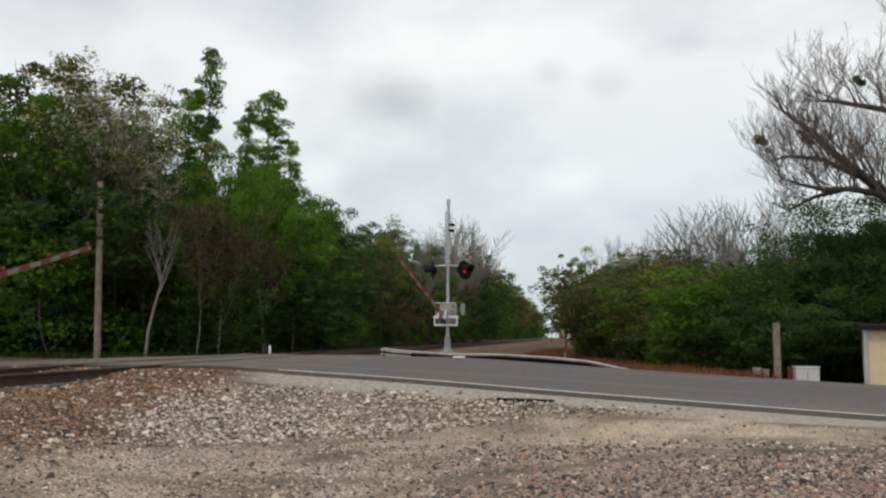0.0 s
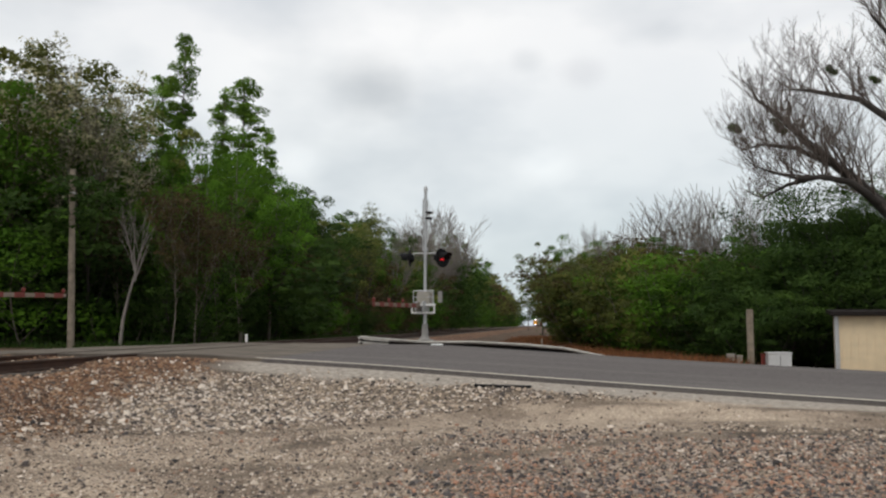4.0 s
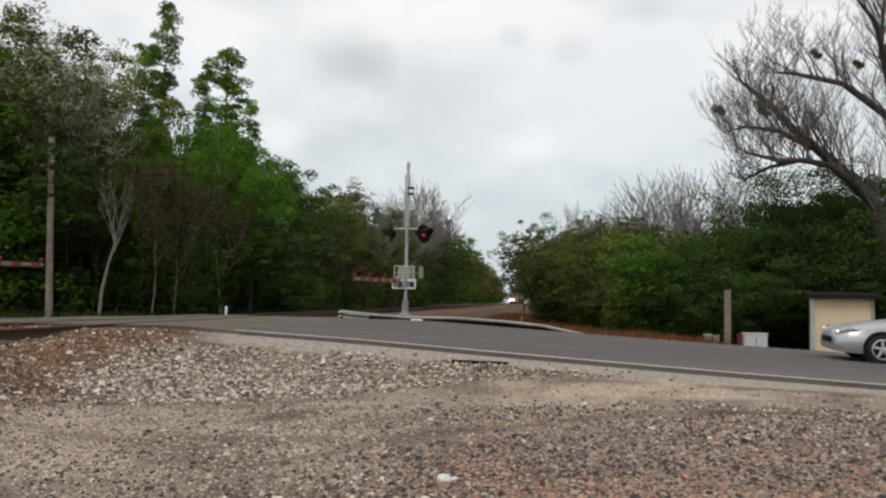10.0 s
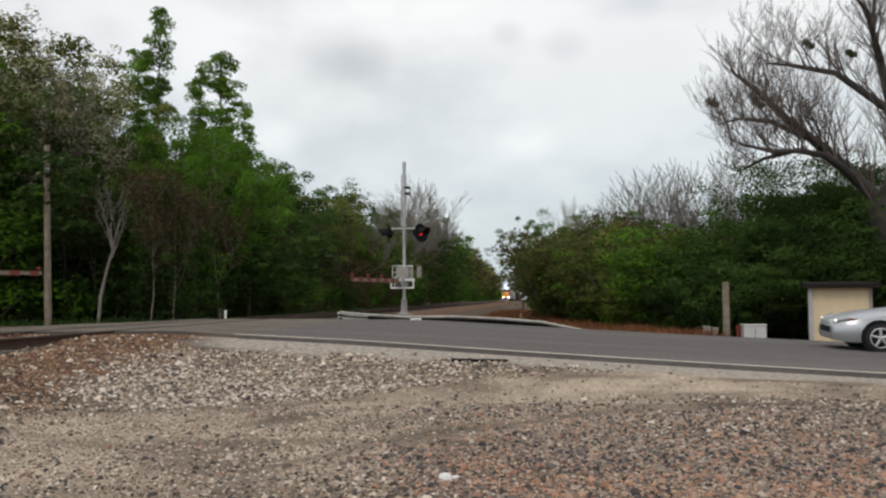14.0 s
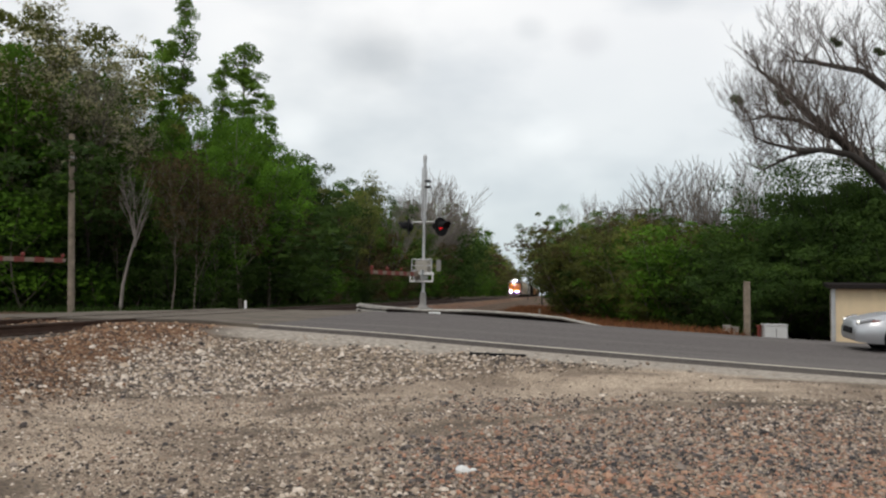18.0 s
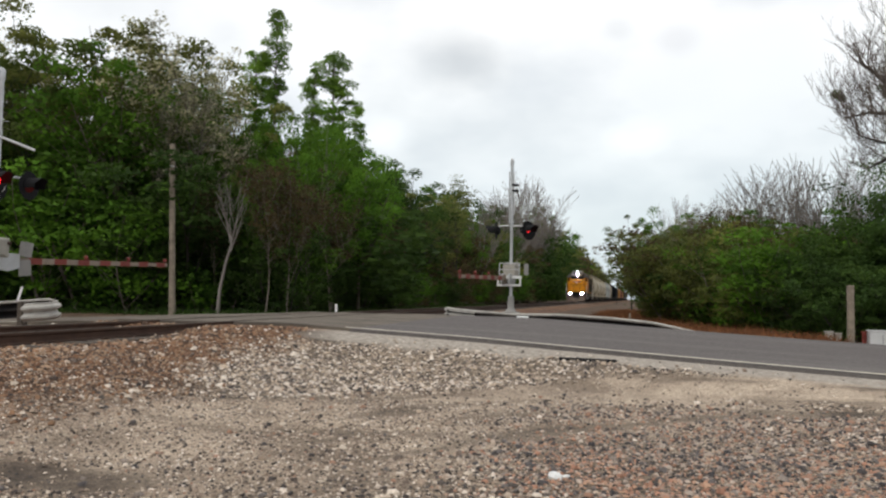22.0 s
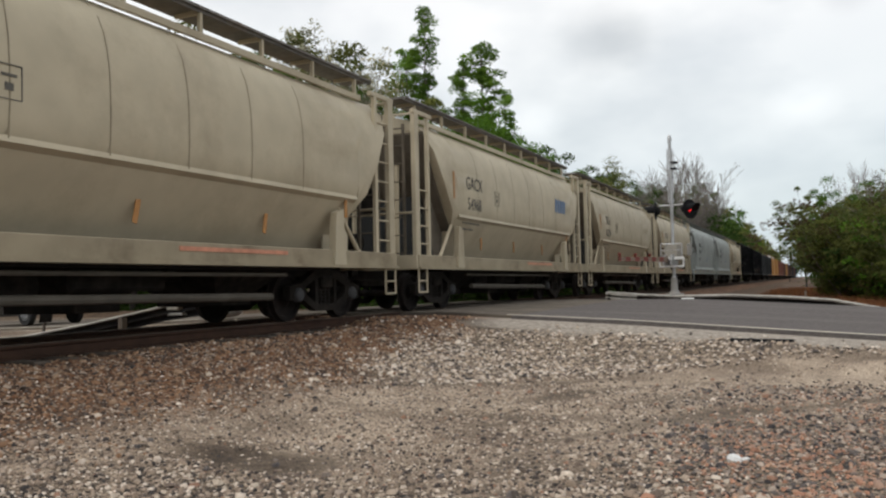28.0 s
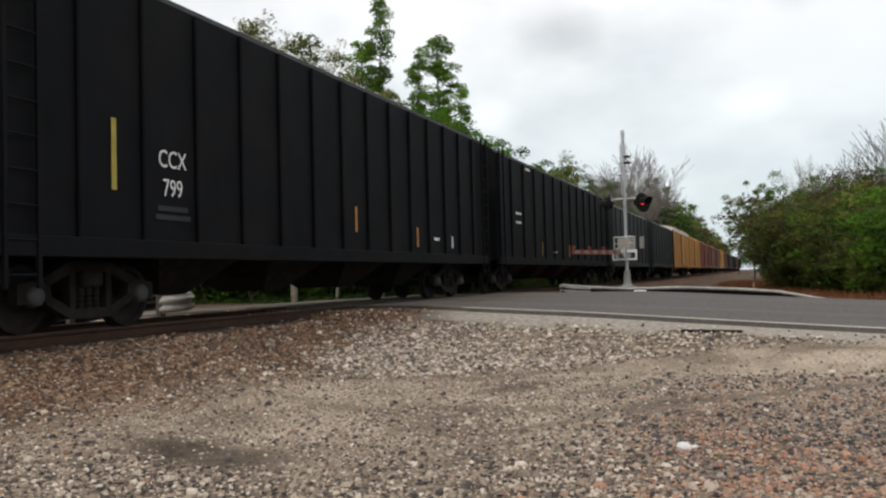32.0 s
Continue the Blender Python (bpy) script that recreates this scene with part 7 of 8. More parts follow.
    tagged(ob, "haze of fine brown-grey twigs", kind="stuff")
    for k, (x, y, z) in enumerate(((-7.1, 1.3, 10.1), (-5.2, 1.2, 10.3), (-4.95, 1.3, 10.0), (-2.7, 0.9, 12.7), (-0.9, 0.6, 12.1))):
        ob = new("mistletoe", tri_mesh("mistletoe", spray_arrays([(x, y, z + z0), (x + 0.2, y, z + z0 - 0.15)], [0.30 - 0.03 * k, 0.20], 150, 0.08, 70 + k), M_LEAF[2]))
        ob.parent = t
        tagged(ob, "round dark mistletoe clump")


big_bare_tree()


def leaning_sapling():
    """A pale thin tree with no leaf yet, its stem leaning and forked."""
    rng = random.Random(3)
    t = thing("tree", "slender pale bare tree with a leaning forked stem", "tree", pose(-18.45, 33.6, ground_z(-18.45, 33.6)))
    limbs, tips = [], []
    stem = [Vector(p) for p in ((0, 0, -0.2), (0.10, 0, 1.2), (0.36, 0, 2.4), (0.62, 0, 3.3))]
    limbs.append([(p, 0.085 - 0.012 * i) for i, p in enumerate(stem)])
    for way, ln in (((0.22, 0.1, 1), 1.9), ((-0.40, 0.0, 1), 1.7), ((0.45, -0.2, 1), 1.2), ((-0.1, 0.3, 1), 1.6)):
        grow(rng, stem[-1] - Vector((0.04, 0, rng.uniform(0, 0.5))), way, ln, 0.045, 0, 2, 0.42, 0.6, limbs, tips, (3, 4), 0.12, 0.2)
    ob = new("trunk", limbs_mesh("trunk", limbs, M_BARK_PALE, 0.009))
    ob.parent = t


leaning_sapling()


def undergrowth():
    """Dry reddish brush beside the line and weeds along the woods' feet."""
    rs = np.random.RandomState(4)

    def blades(name, label, pts, high, lean, mat):
        p = np.array(pts)
        n = len(p)
        h = high * rs.uniform(0.4, 1.3, n)[:, None]
        a = rs.uniform(0, 6.28, n)
        side = np.stack([np.cos(a), np.sin(a), 0 * a], 1) * 0.022 * (1 + h)
        tip = np.concatenate([rs.normal(size=(n, 2)) * lean, np.ones((n, 1))], 1) * h
        v = np.stack([p - side, p + side, p + tip], 1).reshape(-1, 3)
        tagged(new(name, tri_mesh(name, v, mat)), label, "brush", kind="stuff")

    pts = []
    while len(pts) < 20000:
        y = 26.6 + 70 * rs.random_sample() ** 1.8
        x = rs.uniform(-4.5, 6.0)
        edge = max(-4.4, -3.6 + 0.0 * y)
        if x < edge or road_n(x, y) < 25.4 or (x < -2.5 and y < 31):
            continue
        if noise.noise((x * 0.35, y * 0.35, 1.0)) + 0.25 < rs.uniform(-0.2, 0.7):
            continue
        pts.append((x, y, ground_z(x, y) - 0.03))
    blades("dry_brush", "dry reddish brown brush beside the line", pts, 0.46, 0.45, M_BRUSH)
    pts = []
    while len(pts) < 5000:
        y = 33 + 60 * rs.random_sample() ** 1.5
        x = -13.5 - 4.5 * rs.random_sample() ** 0.6
        pts.append((x, y, ground_z(x, y) - 0.03))
    while len(pts) < 9000:
        x = rs.uniform(-60, -17)
        y = 31.0 - 0.116 * (x + 17) + 4 * rs.random_sample()
        pts.append((x, y, ground_z(x, y) - 0.03))
    blades("weeds", "green weeds along the foot of the wood", pts, 0.34, 0.5, M_LEAF[2])


undergrowth()


# ---- small things beside the line ----
pole = thing("utility_pole", "weathered grey timber pole with a cut top, before the wood", "pole", pose(-19.9, 32.3, -0.5, 0, -2.1, 0))
part("shaft", Shape().rod((0, 0, -0.4), (0, 0, 7.65), 0.15, 0.115, n=14), M_POLE, pole, smooth=True)
part("staple_band", Shape().rod((0, 0, 6.6), (0, 0, 6.66), 0.125, n=14), M_GALV, pole)
marker = thing("marker_post", "short white marker post beyond the crossing", "post", pose(-10.66, 28.05, -0.25))
part("stake", Shape().box((0, 0, 0.24), (0.09, 0.05, 0.5), 0.015), M_SIGN, marker)
for x, y, z0, h, w, mat, label in ((7.42, 32.16, -1.15, 2.36, 0.22, M_POLE, "thick weathered timber post beside the road"), (-0.89, 29.0, -0.75, 0.55, 0.22, M_BOX, "short grey concrete stub beside the line"), (-0.33, 32.0, -0.9, 0.95, 0.06, M_POLE, "thin pale stake in the brush")):
    p = thing("post", label, "post", pose(x, y, z0))
    part("shaft", Shape().box((0, 0, h / 2), (w, w, h), w * 0.12), mat, p)


def shed():
    M_SIDING = material("cream_shed_siding", (0.72, 0.58, 0.385), 0.7, spread=0.06, scale=3, stain=(0.58, 0.47, 0.31), stain_scale=1.2)
    M_ROOF = material("dark_shed_roof", (0.022, 0.018, 0.017), 0.9, spread=0.2, spec=0.1)
    s = thing("shed", "small cream clad shed with a dark overhanging roof", "shed", pose(11.22, 34.2, -1.2, 0, 0, -14))
    part("wall", Shape().box((1.04, 1.2, 1.1), (2.08, 2.4, 2.2), 0.01), M_SIDING, s, "cream vertical siding")
    for k in range(7):
        part("batten", Shape().box((0.15 + 0.29 * k, -0.012, 1.1), (0.03, 0.024, 2.2)), M_SIDING, s)
    part("corner_board", Shape().box((-0.05, -0.03, 1.1), (0.16, 0.08, 2.2), 0.01), M_GALV, s, "pale corner board")
    part("corner_board", Shape().box((2.10, -0.03, 1.1), (0.12, 0.08, 2.2), 0.01), M_BOX, s)
    part("roof", Shape().prism([(-0.35, 2.2), (-0.35, 2.36), (2.6, 2.5), (2.6, 2.34)], "x", -0.25, 2.45), M_ROOF, s, "dark overhanging roof")


shed()
for x, y, w, h, d, mat, label in ((6.72, 32.3, 0.26, 0.40, 0.26, M_BOX, "grey utility pedestal beside the post"), (7.05, 32.4, 0.2, 0.34, 0.2, M_BOX, "small grey utility pedestal"), (8.35, 31.95, 0.82, 0.48, 0.5, M_LENS_GREY, "low pale utility cabinet"), (7.83, 32.05, 0.14, 0.42, 0.14, M_RED, "short red marker by the utility cabinet")):
    c = thing("utility_box", label, "utility box", pose(x, y, -1.10))
    part("cabinet", Shape().box((0, 0, h / 2 + 0.1), (w, d, h + 0.2), 0.03), mat, c)
    part("lid", Shape().box((0, 0, h + 0.22), (w + 0.04, d + 0.04, 0.05), 0.015), mat, c)
    part("door_seam", Shape().box((0.0, -d / 2 - 0.004, h / 2 + 0.12), (0.015, 0.012, h * 0.9)), M_BLACK, c)



# ---- vehicles on the road ----
def sedan():
    M_PAINT = material("silver_car_paint", (0.50, 0.51, 0.53), 0.32, 0.6, spread=0.03, bump=0, spec=0.6)
    car = thing("car", "silver sedan waiting in the far lane at the crossing", "car")
    # own x: forwards is -x, origin under the front bumper on the road
    prof = [(0.0, 0.28, 0.55), (0.05, 0.22, 0.66), (0.3, 0.20, 0.74), (0.75, 0.20, 0.86), (1.25, 0.20, 0.93), (1.65, 0.20, 1.0), (2.3, 0.2, 1.02), (3.4, 0.2, 1.02), (4.2, 0.2, 1.02), (4.65, 0.24, 0.96), (4.8, 0.35, 0.7)]
    rows = []
    for x, zl, zu in prof:
        w = 0.9 - 0.20 * max(0, 0.35 - x) / 0.35 - 0.12 * max(0, x - 4.4) / 0.4
        pts = [(w - 0.05, zl), (w, zl + 0.12), (w + 0.015, (zl + zu) / 2), (w - 0.03, zu - 0.08), (w - 0.14, zu), (0.3, zu + 0.03)]
        rows.append([(x, p, z) for p, z in pts] + [(x, -p, z) for p, z in reversed(pts)])
    s = Shape().grid(rows, close=True)
    k = len(rows[0])
    s.f += [tuple(range(k)), tuple(reversed(range((len(rows) - 1) * k, len(rows) * k)))]
    part("body", s, M_PAINT, car, "silver painted body", smooth=True)
    cab = [(1.45, 0.98, 0.99), (2.05, 0.98, 1.38), (2.5, 0.98, 1.46), (3.2, 0.98, 1.45), (3.8, 0.98, 1.30), (4.35, 0.98, 1.02)]
    rows = []
    for x, zl, zu in cab:
        pts = [(0.78, zl), (0.70, (zl + zu) / 2), (0.60, zu - 0.03), (0.4, zu)]
        rows.append([(x, p, z) for p, z in pts] + [(x, -p, z) for p, z in reversed(pts)])
    s = Shape().grid(rows, close=True)
    part("glasshouse", s, M_GLASS, car, "dark windows", smooth=True)
    part("roof", Shape().grid([[(x, p, z) for p, z in ((0.62, zu - 0.02), (0.4, zu + 0.012), (-0.4, zu + 0.012), (-0.62, zu - 0.02))] for x, zl, zu in cab[1:5]]), M_PAINT, car, smooth=True)
    for side in (-1, 1):
        lamp = part("headlight", Shape().box((0.20, side * 0.70, 0.685), (0.40, 0.16, 0.10), 0.04, m=pose(0, 0, 0, 0, -16, side * 32).to_3x3()), M_CARLENS, car, "clear headlamp cover")
        part("lamp_bulb", Shape().box((0.08, side * 0.655, 0.66), (0.1, 0.13, 0.08), 0.03), M_CARLAMP, lamp, "lit warm headlamp bulb")
        part("indicator", Shape().box((0.5, side * 0.82, 0.70), (0.42, 0.06, 0.06), 0.02), M_RED, car)
        for x in (0.95, 3.72):
            w = part("wheel", Shape().lathe([(0, 0.2), (0.0, 0.30), (0.03, 0.325), (0.17, 0.325), (0.2, 0.30), (0.2, 0.22)], (x, side * 0.73, 0.325), (x, side * 3, 0.325), 26), M_RUBBER, car, smooth=True)
            # flat black discs paint the shade in the wheel arch and behind the spokes
            part("arch_shade", Shape().lathe([(0, 0.40), (0.02, 0.40)], (x, side * 0.895, 0.33), (x, side * 3, 0.33), 24), M_BLACK, car)
            part("spoke_shade", Shape().lathe([(0, 0.20), (0.01, 0.20)], (x, side * 0.93, 0.325), (x, side * 3, 0.325), 20), M_BLACK, w, "black disc for the shade behind the spokes")
            ring = [(x + 0.215 * math.cos(2 * math.pi * j / 22), side * 0.945, 0.325 + 0.215 * math.sin(2 * math.pi * j / 22)) for j in range(23)]
            spokes = Shape().pipe(ring, 0.018).lathe([(0, 0.05), (0.02, 0.045)], (x, side * 0.94, 0.325), (x, side * 3, 0.325), 12)
            for j in range(5):
                a = 2 * math.pi * j / 5 + 0.4
                spokes.rod((x, side * 0.948, 0.325), (x + 0.205 * math.cos(a), side * 0.948, 0.325 + 0.205 * math.sin(a)), 0.04, 0.03, n=6)
            part("rim", spokes, M_SILVER, w, "five-spoke alloy rim")
    part("grille", Shape().box((0.02, 0, 0.45), (0.08, 0.9, 0.16), 0.03), M_BLACK, car)
    part("mirror", Shape().box((1.85, -0.98, 1.02), (0.14, 0.2, 0.13), 0.04).box((1.85, 0.98, 1.02), (0.14, 0.2, 0.13), 0.04), M_PAINT, car)
    return car


def suv():
    M_PAINT = material("black_car_paint", (0.015, 0.015, 0.017), 0.2, 0.2, spread=0.05, bump=0, spec=0.6)
    car = thing("car", "black sport utility car with lit headlamps on the road", "car")
    # own x: forwards is +x, origin under the front bumper
    prof = [(0.0, 0.40, 0.92), (-0.08, 0.34, 1.0), (-0.6, 0.32, 1.08), (-1.25, 0.32, 1.14), (-3.2, 0.32, 1.15), (-4.5, 0.36, 1.12), (-4.65, 0.5, 0.95)]
    rows = []
    for x, zl, zu in prof:
        w = 0.93 - 0.10 * max(0, 0.2 + x) / 0.2
        pts = [(w - 0.05, zl), (w, zl + 0.15), (w + 0.01, (zl + zu) / 2), (w - 0.02, zu - 0.1), (w - 0.1, zu), (0.3, zu + 0.03)]
        rows.append([(x, p, z) for p, z in pts] + [(x, -p, z) for p, z in reversed(pts)])
    s = Shape().grid(rows, close=True)
    k = len(rows[0])
    s.f += [tuple(range(k)), tuple(reversed(range((len(rows) - 1) * k, len(rows) * k)))]
    part("body", s, M_PAINT, car, smooth=True)
    cab = [(-1.15, 1.12), (-1.75, 1.62), (-2.2, 1.72), (-3.8, 1.70), (-4.4, 1.55), (-4.6, 1.14)]
    rows = [[(x, p, z) for p, z in ((0.84, 1.1), (0.74, (1.1 + zu) / 2), (0.66, zu - 0.03), (0.4, zu), (-0.4, zu), (-0.66, zu - 0.03), (-0.74, (1.1 + zu) / 2), (-0.84, 1.1))] for x, zu in cab]
    part("glasshouse", Shape().grid(rows, close=True), M_GLASS, car, smooth=True)
    part("roof", Shape().grid([[(x, p, z) for p, z in ((0.68, zu - 0.02), (0.4, zu + 0.015), (-0.4, zu + 0.015), (-0.68, zu - 0.02))] for x, zu in cab[1:5]]), M_PAINT, car, smooth=True)
    part("grille", Shape().box((0.0, 0, 0.80), (0.08, 0.72, 0.24), 0.03), M_SILVER, car, "chrome framed grille")
    part("grille_mesh", Shape().box((0.035, 0, 0.80), (0.04, 0.6, 0.15), 0.01), M_BLUE, car)
    part("bumper_strip", Shape().box((0.02, 0, 0.6), (0.06, 1.5, 0.05), 0.02), M_SILVER, car)
    for side in (-1, 1):
        part("headlight", Shape().box((-0.06, side * 0.66, 0.85), (0.2, 0.36, 0.2), 0.05), M_CARLAMP, car, "lit headlamp")
        for x in (-0.95, -3.6):
            w = part("wheel", Shape().lathe([(0, 0.2), (0.0, 0.33), (0.03, 0.36), (0.19, 0.36), (0.22, 0.33), (0.22, 0.22)], (x, side * 0.74, 0.36), (x, side * 3, 0.36), 24), M_RUBBER, car, smooth=True)
            part("rim", Shape().lathe([(0, 0.24), (0.02, 0.2), (0.02, 0.05)], (x, side * 0.94, 0.36), (x, side * 3, 0.36), 16), M_SILVER, w)
    return car


silver_car = sedan()
black_car = suv()
ROAD_TURN = -6.6


def on_road(x, n, turn=0.0):
    return pose(x, road_y(x, n), road_top(x, n), 1.7 if x > -3 else 0, math.degrees(math.atan2(road_z(x - 0.5) - road_z(x + 0.5), 1)), ROAD_TURN + turn)


# ---- loose stones ----
def scatter(name, label, points, sizes, mat, seed):
    """Many small broken stones in one mesh."""
    rs = np.random.RandomState(seed)
    base = np.array([(0.9, 0.5, -0.3), (-0.8, 0.6, -0.3), (-0.9, -0.6, -0.3), (0.8, -0.7, -0.3), (0.55, 0.4, 0.62), (-0.5, 0.5, 0.7), (-0.6, -0.4, 0.55), (0.5, -0.5, 0.72)])
    bm = bmesh.new()
    for p in base:
        bm.verts.new(p)
    hull = bmesh.ops.convex_hull(bm, input=bm.verts)
    bm.verts.index_update()
    bmesh.ops.triangulate(bm, faces=[f for f in bm.faces if min(v.co.z for v in f.verts) > -0.31])
    for f in [f for f in bm.faces if max(v.co.z for v in f.verts) < 0]:
        bm.faces.remove(f)
    tri = np.array([[v.index for v in f.verts] for f in bm.faces])
    bm.free()
    n, k = len(points), len(base)
    s = np.array(sizes)[:, None, None]
    v = base[None] * (1 + rs.uniform(-0.32, 0.32, (n, k, 3)))
    v = v * rs.uniform(0.65, 1.25, (n, 1, 3))
    a = rs.uniform(0, 6.283, n)
    ca, sa = np.cos(a)[:, None], np.sin(a)[:, None]
    tilt = rs.uniform(-0.5, 0.5, n)[:, None]
    z = v[:, :, 2] * np.cos(tilt) + v[:, :, 0] * np.sin(tilt)
    x0 = v[:, :, 0] * np.cos(tilt) - v[:, :, 2] * np.sin(tilt)
    x = x0 * ca - v[:, :, 1] * sa
    y = x0 * sa + v[:, :, 1] * ca
    v = np.stack([x, y, z * 0.75], axis=2) * s * 0.5
    v = v + np.array(points)[:, None, :]
    f = (tri[None] + (np.arange(n) * k)[:, None, None]).reshape(-1, 3)
    me = bpy.data.meshes.new(name)
    me.vertices.add(n * k)
    me.vertices.foreach_set("co", v.ravel())
    me.loops.add(f.size)
    me.loops.foreach_set("vertex_index", f.ravel())
    me.polygons.add(len(f))
    me.polygons.foreach_set("loop_start", np.arange(0, f.size, 3))
    me.update(calc_edges=True)
    me.materials.append(mat)
    return tagged(new(name, me), label, "gravel", kind="stuff")


def stones():
    rs = np.random.RandomState(11)
    M_PALE = stone_material("pale_ballast", ((0.38, 0.325, 0.265), (0.50, 0.45, 0.38), (0.085, 0.075, 0.068), (0.26, 0.215, 0.17), (0.045, 0.042, 0.042), (0.66, 0.61, 0.54), (0.16, 0.13, 0.11), (0.33, 0.27, 0.215)))
    M_BROWN = stone_material("rust_stained_ballast", ((0.18, 0.098, 0.055), (0.27, 0.165, 0.10), (0.085, 0.055, 0.038), (0.33, 0.24, 0.165), (0.21, 0.13, 0.08), (0.055, 0.04, 0.032)))
    M_PINK = stone_material("mixed_red_gravel", ((0.40, 0.230, 0.160), (0.33, 0.235, 0.180), (0.060, 0.056, 0.058), (0.44, 0.295, 0.210), (0.17, 0.15, 0.14), (0.46, 0.40, 0.345), (0.30, 0.170, 0.120), (0.36, 0.255, 0.20)))
    M_WHITE_STONE = stone_material("whitish_ballast", ((0.52, 0.475, 0.42), (0.66, 0.62, 0.56), (0.34, 0.295, 0.25), (0.075, 0.068, 0.066), (0.47, 0.40, 0.32), (0.17, 0.15, 0.135)))
    M_DIRT_STONE = stone_material("dusty_brown_grit", ((0.28, 0.23, 0.185), (0.12, 0.10, 0.085), (0.38, 0.325, 0.27), (0.06, 0.052, 0.05), (0.22, 0.18, 0.145), (0.50, 0.45, 0.39)))
    M_SLATE = stone_material("dark_slate_gravel", ((0.075, 0.071, 0.073), (0.13, 0.12, 0.118), (0.25, 0.22, 0.195), (0.042, 0.041, 0.044), (0.38, 0.335, 0.29), (0.29, 0.18, 0.13)))
    kinds = {"slate": [[], []], "dirt": [[], []], "white": [[], []], "pale": [[], []], "brown": [[], []], "pink": [[], []]}
    tries = 165000
    X = rs.uniform(-13, 6.5, tries)
    Y = 2.6 + 18 * rs.random_sample(tries) ** 1.5
    for x, y in zip(X, Y):
        n = road_n(x, y)
        if n > 13.7 or rs.random_sample() < 0.93 * shoulder(x, y):
            continue
        d = math.hypot(x, y)
        if abs(math.degrees(math.atan2(x, y)) + 12) > 44:
            continue
        ballast, earth, soil = zones(x, y)
        pink = smooth01((x + 1.6 + 0.10 * (y - 5) + 0.7 * noise.noise((x * 0.6, y * 0.6, 9))) / 1.2) * (1 - smooth01((y - 6.6) / 2.4))
        white = smooth01((wheel_path(x, y) - 0.8 + 0.5 * noise.noise((x * 0.5, y * 0.5, 6))) / 0.6) * smooth01((y - 6.6) / 3.0) * smooth01((2.5 - x) / 4) * 0.62
        slate = 0.6 * smooth01((x + 2.0) / 1.0) * smooth01((y - 5.6) / 1.5) * (1 - smooth01((y - 9.8) / 1.5))
        dens = 0.95 - 0.86 * earth * (1 - 0.85 * max(pink, slate)) * (1 - white) * smooth01((y - 3.9) / 0.9)
        if x > 0 and y > 10.5:
            dens *= 0.6
        if rs.random_sample() > dens or rs.random_sample() < 0.95 * min(1, 1.2 * oil_stain(x, y)):
            continue
        key = "brown" if rs.random_sample() < ballast * 0.9 else "slate" if rs.random_sample() < slate else "pink" if rs.random_sample() < pink else "white" if rs.random_sample() < white else "dirt" if rs.random_sample() < 0.25 + 0.6 * earth else "pale"
        if key == "pink" and rs.random_sample() < 0.8 * smooth01((noise.noise((x * 0.8, y * 1.1, 12)) + 0.12) / 0.3):
            key = "slate"
        size = rs.uniform(0.016, 0.046) * (1.25 if key == "white" else 1.0) * (1 + 0.035 * max(0, d - 7))
        if rs.random_sample() < 0.04:
            size *= 1.8
        kinds[key][0].append((x, y, ground_z(x, y) + 0.03 * noise.noise((x * 0.4, y * 0.4, 5)) + 0.018 * noise.noise((x * 1.7, y * 1.7, 0)) + size * 0.2))
        kinds[key][1].append(size)
    small = 46000
    for x, y, lot in zip(rs.uniform(-7.5, 3.4, small), 2.8 + 7.2 * rs.random_sample(small) ** 1.25, rs.random_sample(small)):
        if abs(math.degrees(math.atan2(x, y)) + 12) < 44 and rs.random_sample() > 0.85 * oil_stain(x, y):
            size = rs.uniform(0.011, 0.030)
            key = "dirt" if lot < 0.36 else "pale" if lot < 0.70 else "white" if lot < 0.84 else "slate"
            if x > -0.9 + 0.5 * noise.noise((x, y, 2)) and lot > 0.22:
                key = "pink"
            kinds[key][0].append((x, y, ground_z(x, y) + 0.03 * noise.noise((x * 0.4, y * 0.4, 5)) + 0.018 * noise.noise((x * 1.7, y * 1.7, 0)) + size * 0.15))
            kinds[key][1].append(size)
    for x, y in zip(rs.uniform(-5.5, 2.5, 240), 3.4 + 8 * rs.random_sample(240) ** 1.3):
        size = rs.uniform(0.04, 0.075)
        key = "slate" if rs.random_sample() < 0.75 else "white"
        kinds[key][0].append((x, y, ground_z(x, y) + 0.03 * noise.noise((x * 0.4, y * 0.4, 5)) + 0.018 * noise.noise((x * 1.7, y * 1.7, 0)) + size * 0.15))
        kinds[key][1].append(size)
    for x, y in zip(rs.uniform(-11, 7, 7000), 3.2 - 9 * rs.random_sample(7000) ** 1.7):
        size = rs.uniform(0.02, 0.05)
        key = rs.choice(["pale", "dirt", "white"]) if x < -1 + rs.normal() else rs.choice(["pink", "dirt"])
        kinds[key][0].append((x, y, ground_z(x, y) + 0.03 * noise.noise((x * 0.4, y * 0.4, 5)) + 0.018 * noise.noise((x * 1.7, y * 1.7, 0)) + size * 0.15))
        kinds[key][1].append(size)
    for key, mat, label in (("slate", M_SLATE, "dark slate gravel among the red stones"), ("dirt", M_DIRT_STONE, "dusty brown stones pressed into the earth"), ("white", M_WHITE_STONE, "loose whitish ballast near the crossing"), ("pale", M_PALE, "loose pale ballast stones"), ("brown", M_BROWN, "rust-stained ballast beside the rail"), ("pink", M_PINK, "mixed red and grey gravel")):
        scatter("gravel", label, kinds[key][0], kinds[key][1], mat, 3)
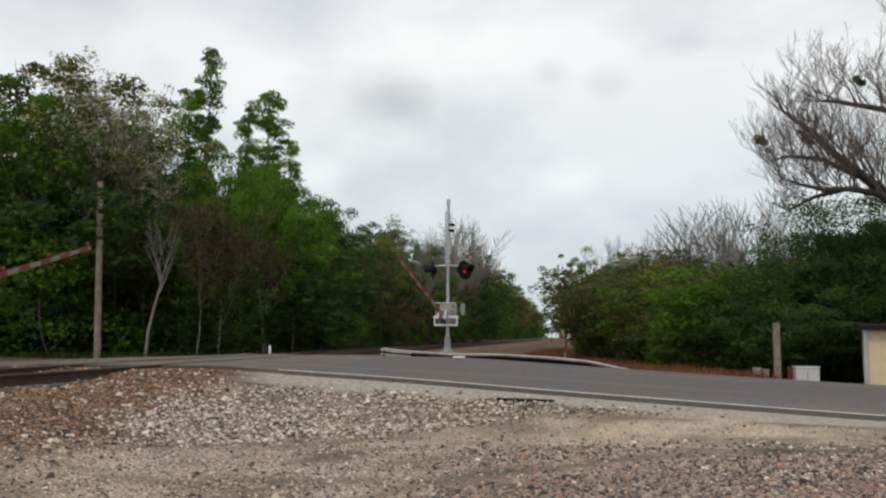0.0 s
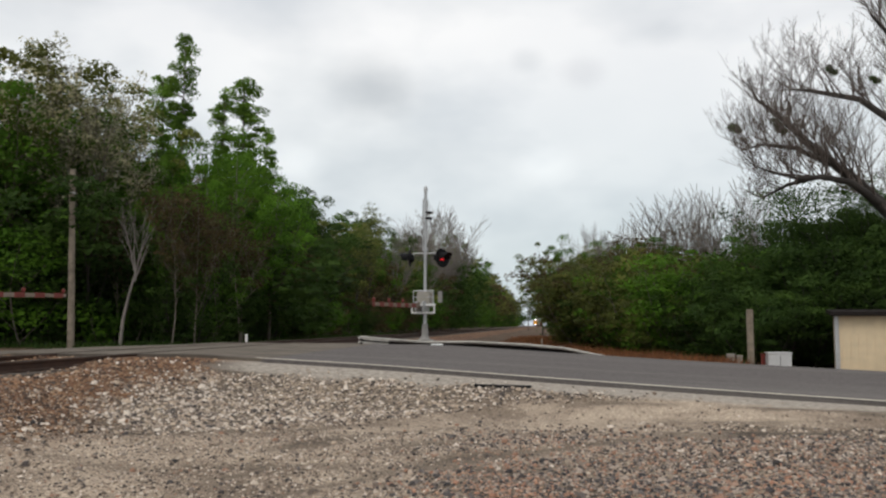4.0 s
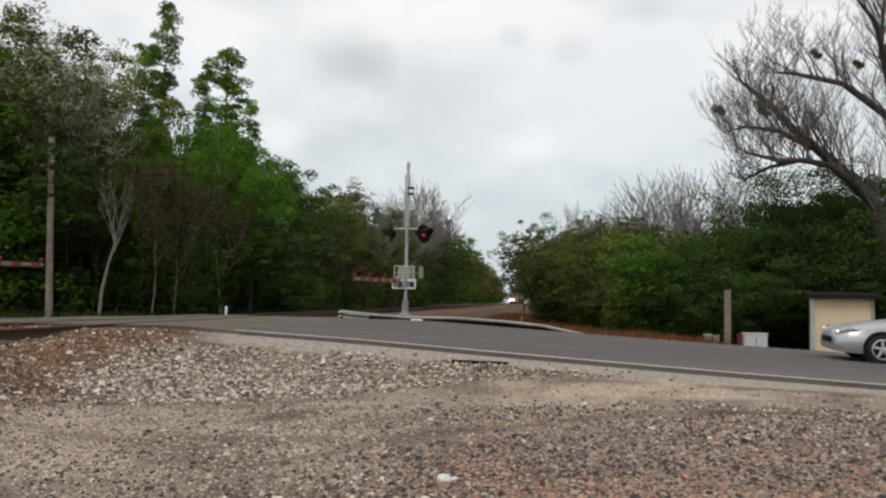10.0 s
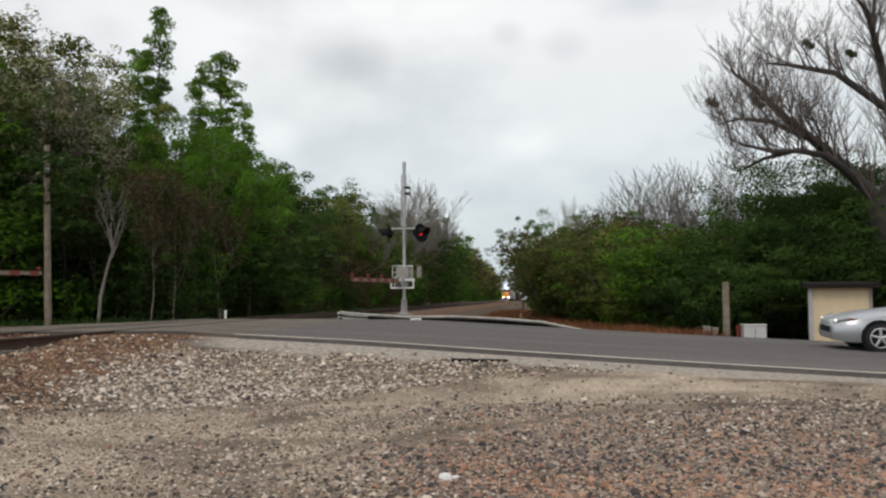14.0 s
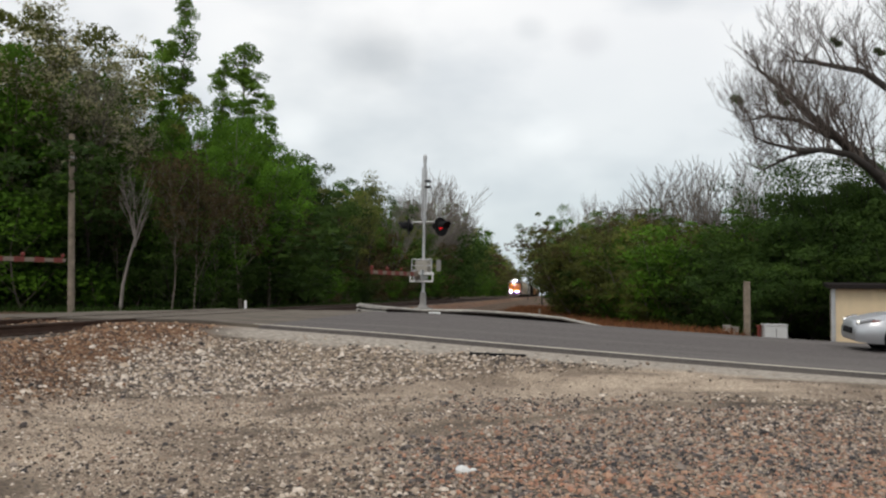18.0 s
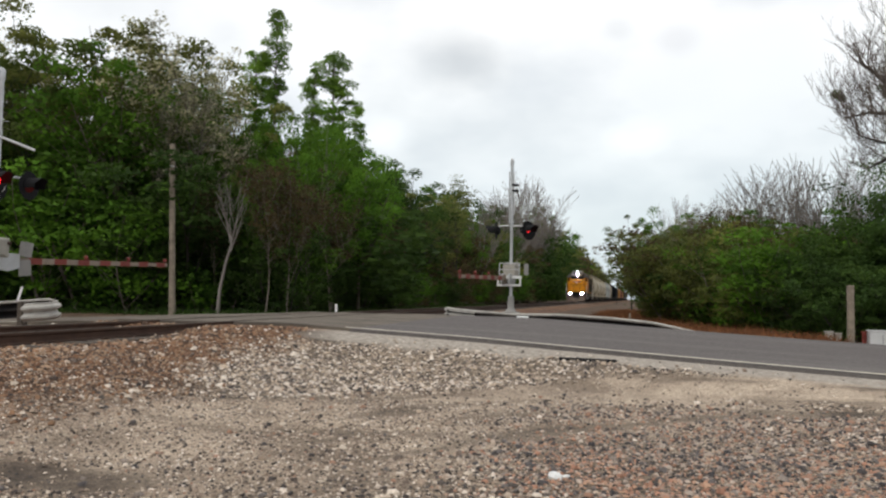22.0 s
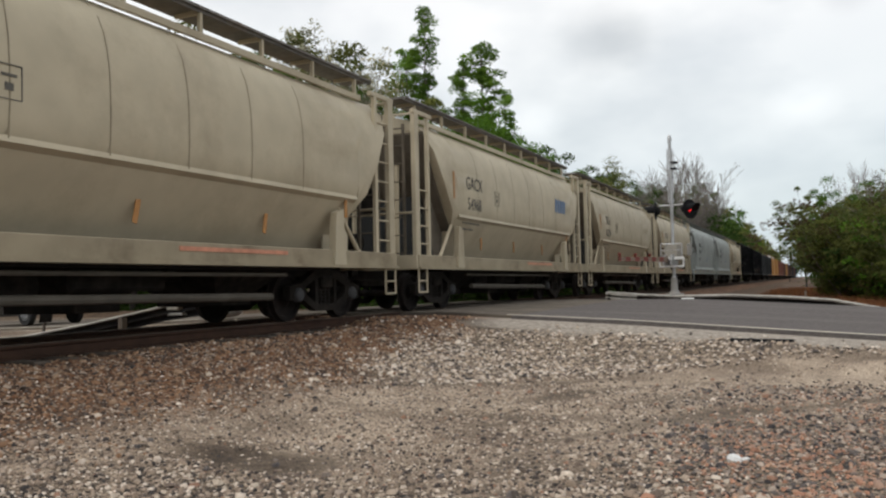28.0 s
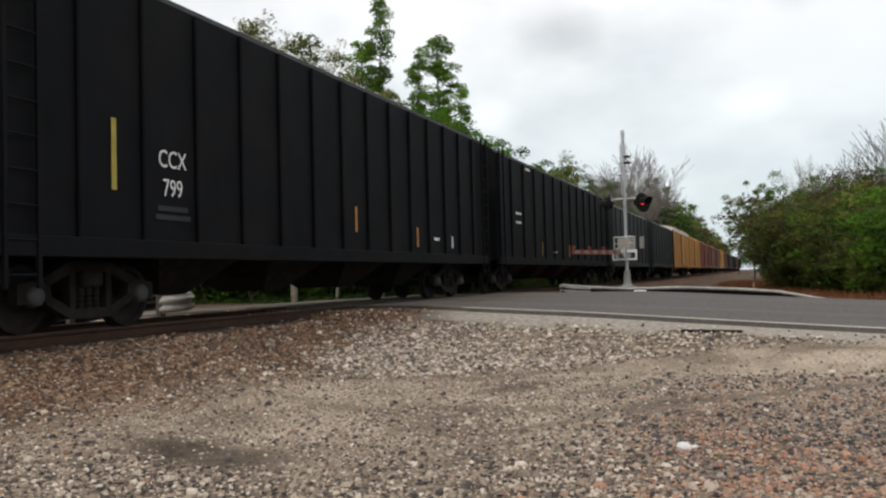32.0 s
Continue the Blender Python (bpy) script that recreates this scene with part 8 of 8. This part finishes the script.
    bar = thing("steel_bar", "dark flat steel bar lying on the road shoulder", "bar", pose(-0.8, 13.5, ground_z(-0.8, 13.5) + 0.03, 0, 1.0, 4.0))
    part("flat_bar", Shape().box((0, 0, 0), (0.92, 0.09, 0.05), 0.012), M_BLACK, bar)
    lump = thing("stone", "single white lump of stone on the gravel", "stone", pose(-0.59, 6.05, ground_z(-0.59, 6.05)))
    part("lump", Shape().lathe([(-0.02, 0.045), (0.01, 0.062), (0.035, 0.05), (0.05, 0.02)], (0, 0, 0), (0.25, 0.1, 1), 7).lathe([(-0.01, 0.025), (0.015, 0.036), (0.03, 0.014)], (0.075, 0.02, 0), (-0.2, 0.2, 1), 6), M_SIGN, lump)


stones()


def motions():
    for ob, behind in TRAIN:
        walk(ob, [(0.0, speed_row(0.0, behind)), (32.0, speed_row(32.0, behind))])
    # near gate comes down and settles; the far one likewise
    near = [(0.0, 16.2), (0.5, 14.0), (1.0, 10.6), (1.5, 7.6), (2.0, 5.0), (2.5, 2.9), (4.5, 1.4), (32.0, 1.4)]
    walk(near_arm, [(t, pose(0.06, 0.12, 1.16, a, 0, 0)) for t, a in near])
    far = [(0.0, 17.5), (0.5, 13.6), (1.0, 10.0), (1.5, 7.2), (2.0, 4.5), (2.5, 1.9), (3.2, 0.0), (4.5, -0.7), (32.0, -0.7)]
    walk(far_arm, [(t, pose(0.06, 0.12, 1.16, a, 0, 0)) for t, a in far])
    arrive = [(0.0, 42.0), (1.5, 27.0), (2.5, 17.5), (3.3, 11.5), (4.0, 8.1), (4.5, 7.15), (5.0, 6.98), (6.0, 6.93), (9.0, 6.95), (13.0, 6.95), (19.0, 6.95), (26.0, 6.95), (32.0, 6.95)]
    walk(silver_car, [(t, on_road(x, 21.0)) for t, x in arrive])
    west = [(0.0, -150.0), (20.0, -72.0), (24.0, -45.0), (25.5, -32.0), (26.0, -29.0), (26.5, -26.7), (27.3, -23.8), (28.5, -21.5), (30.0, -21.0), (32.0, -21.0)]
    walk(black_car, [(t, on_road(x, 16.6)) for t, x in west])


motions()
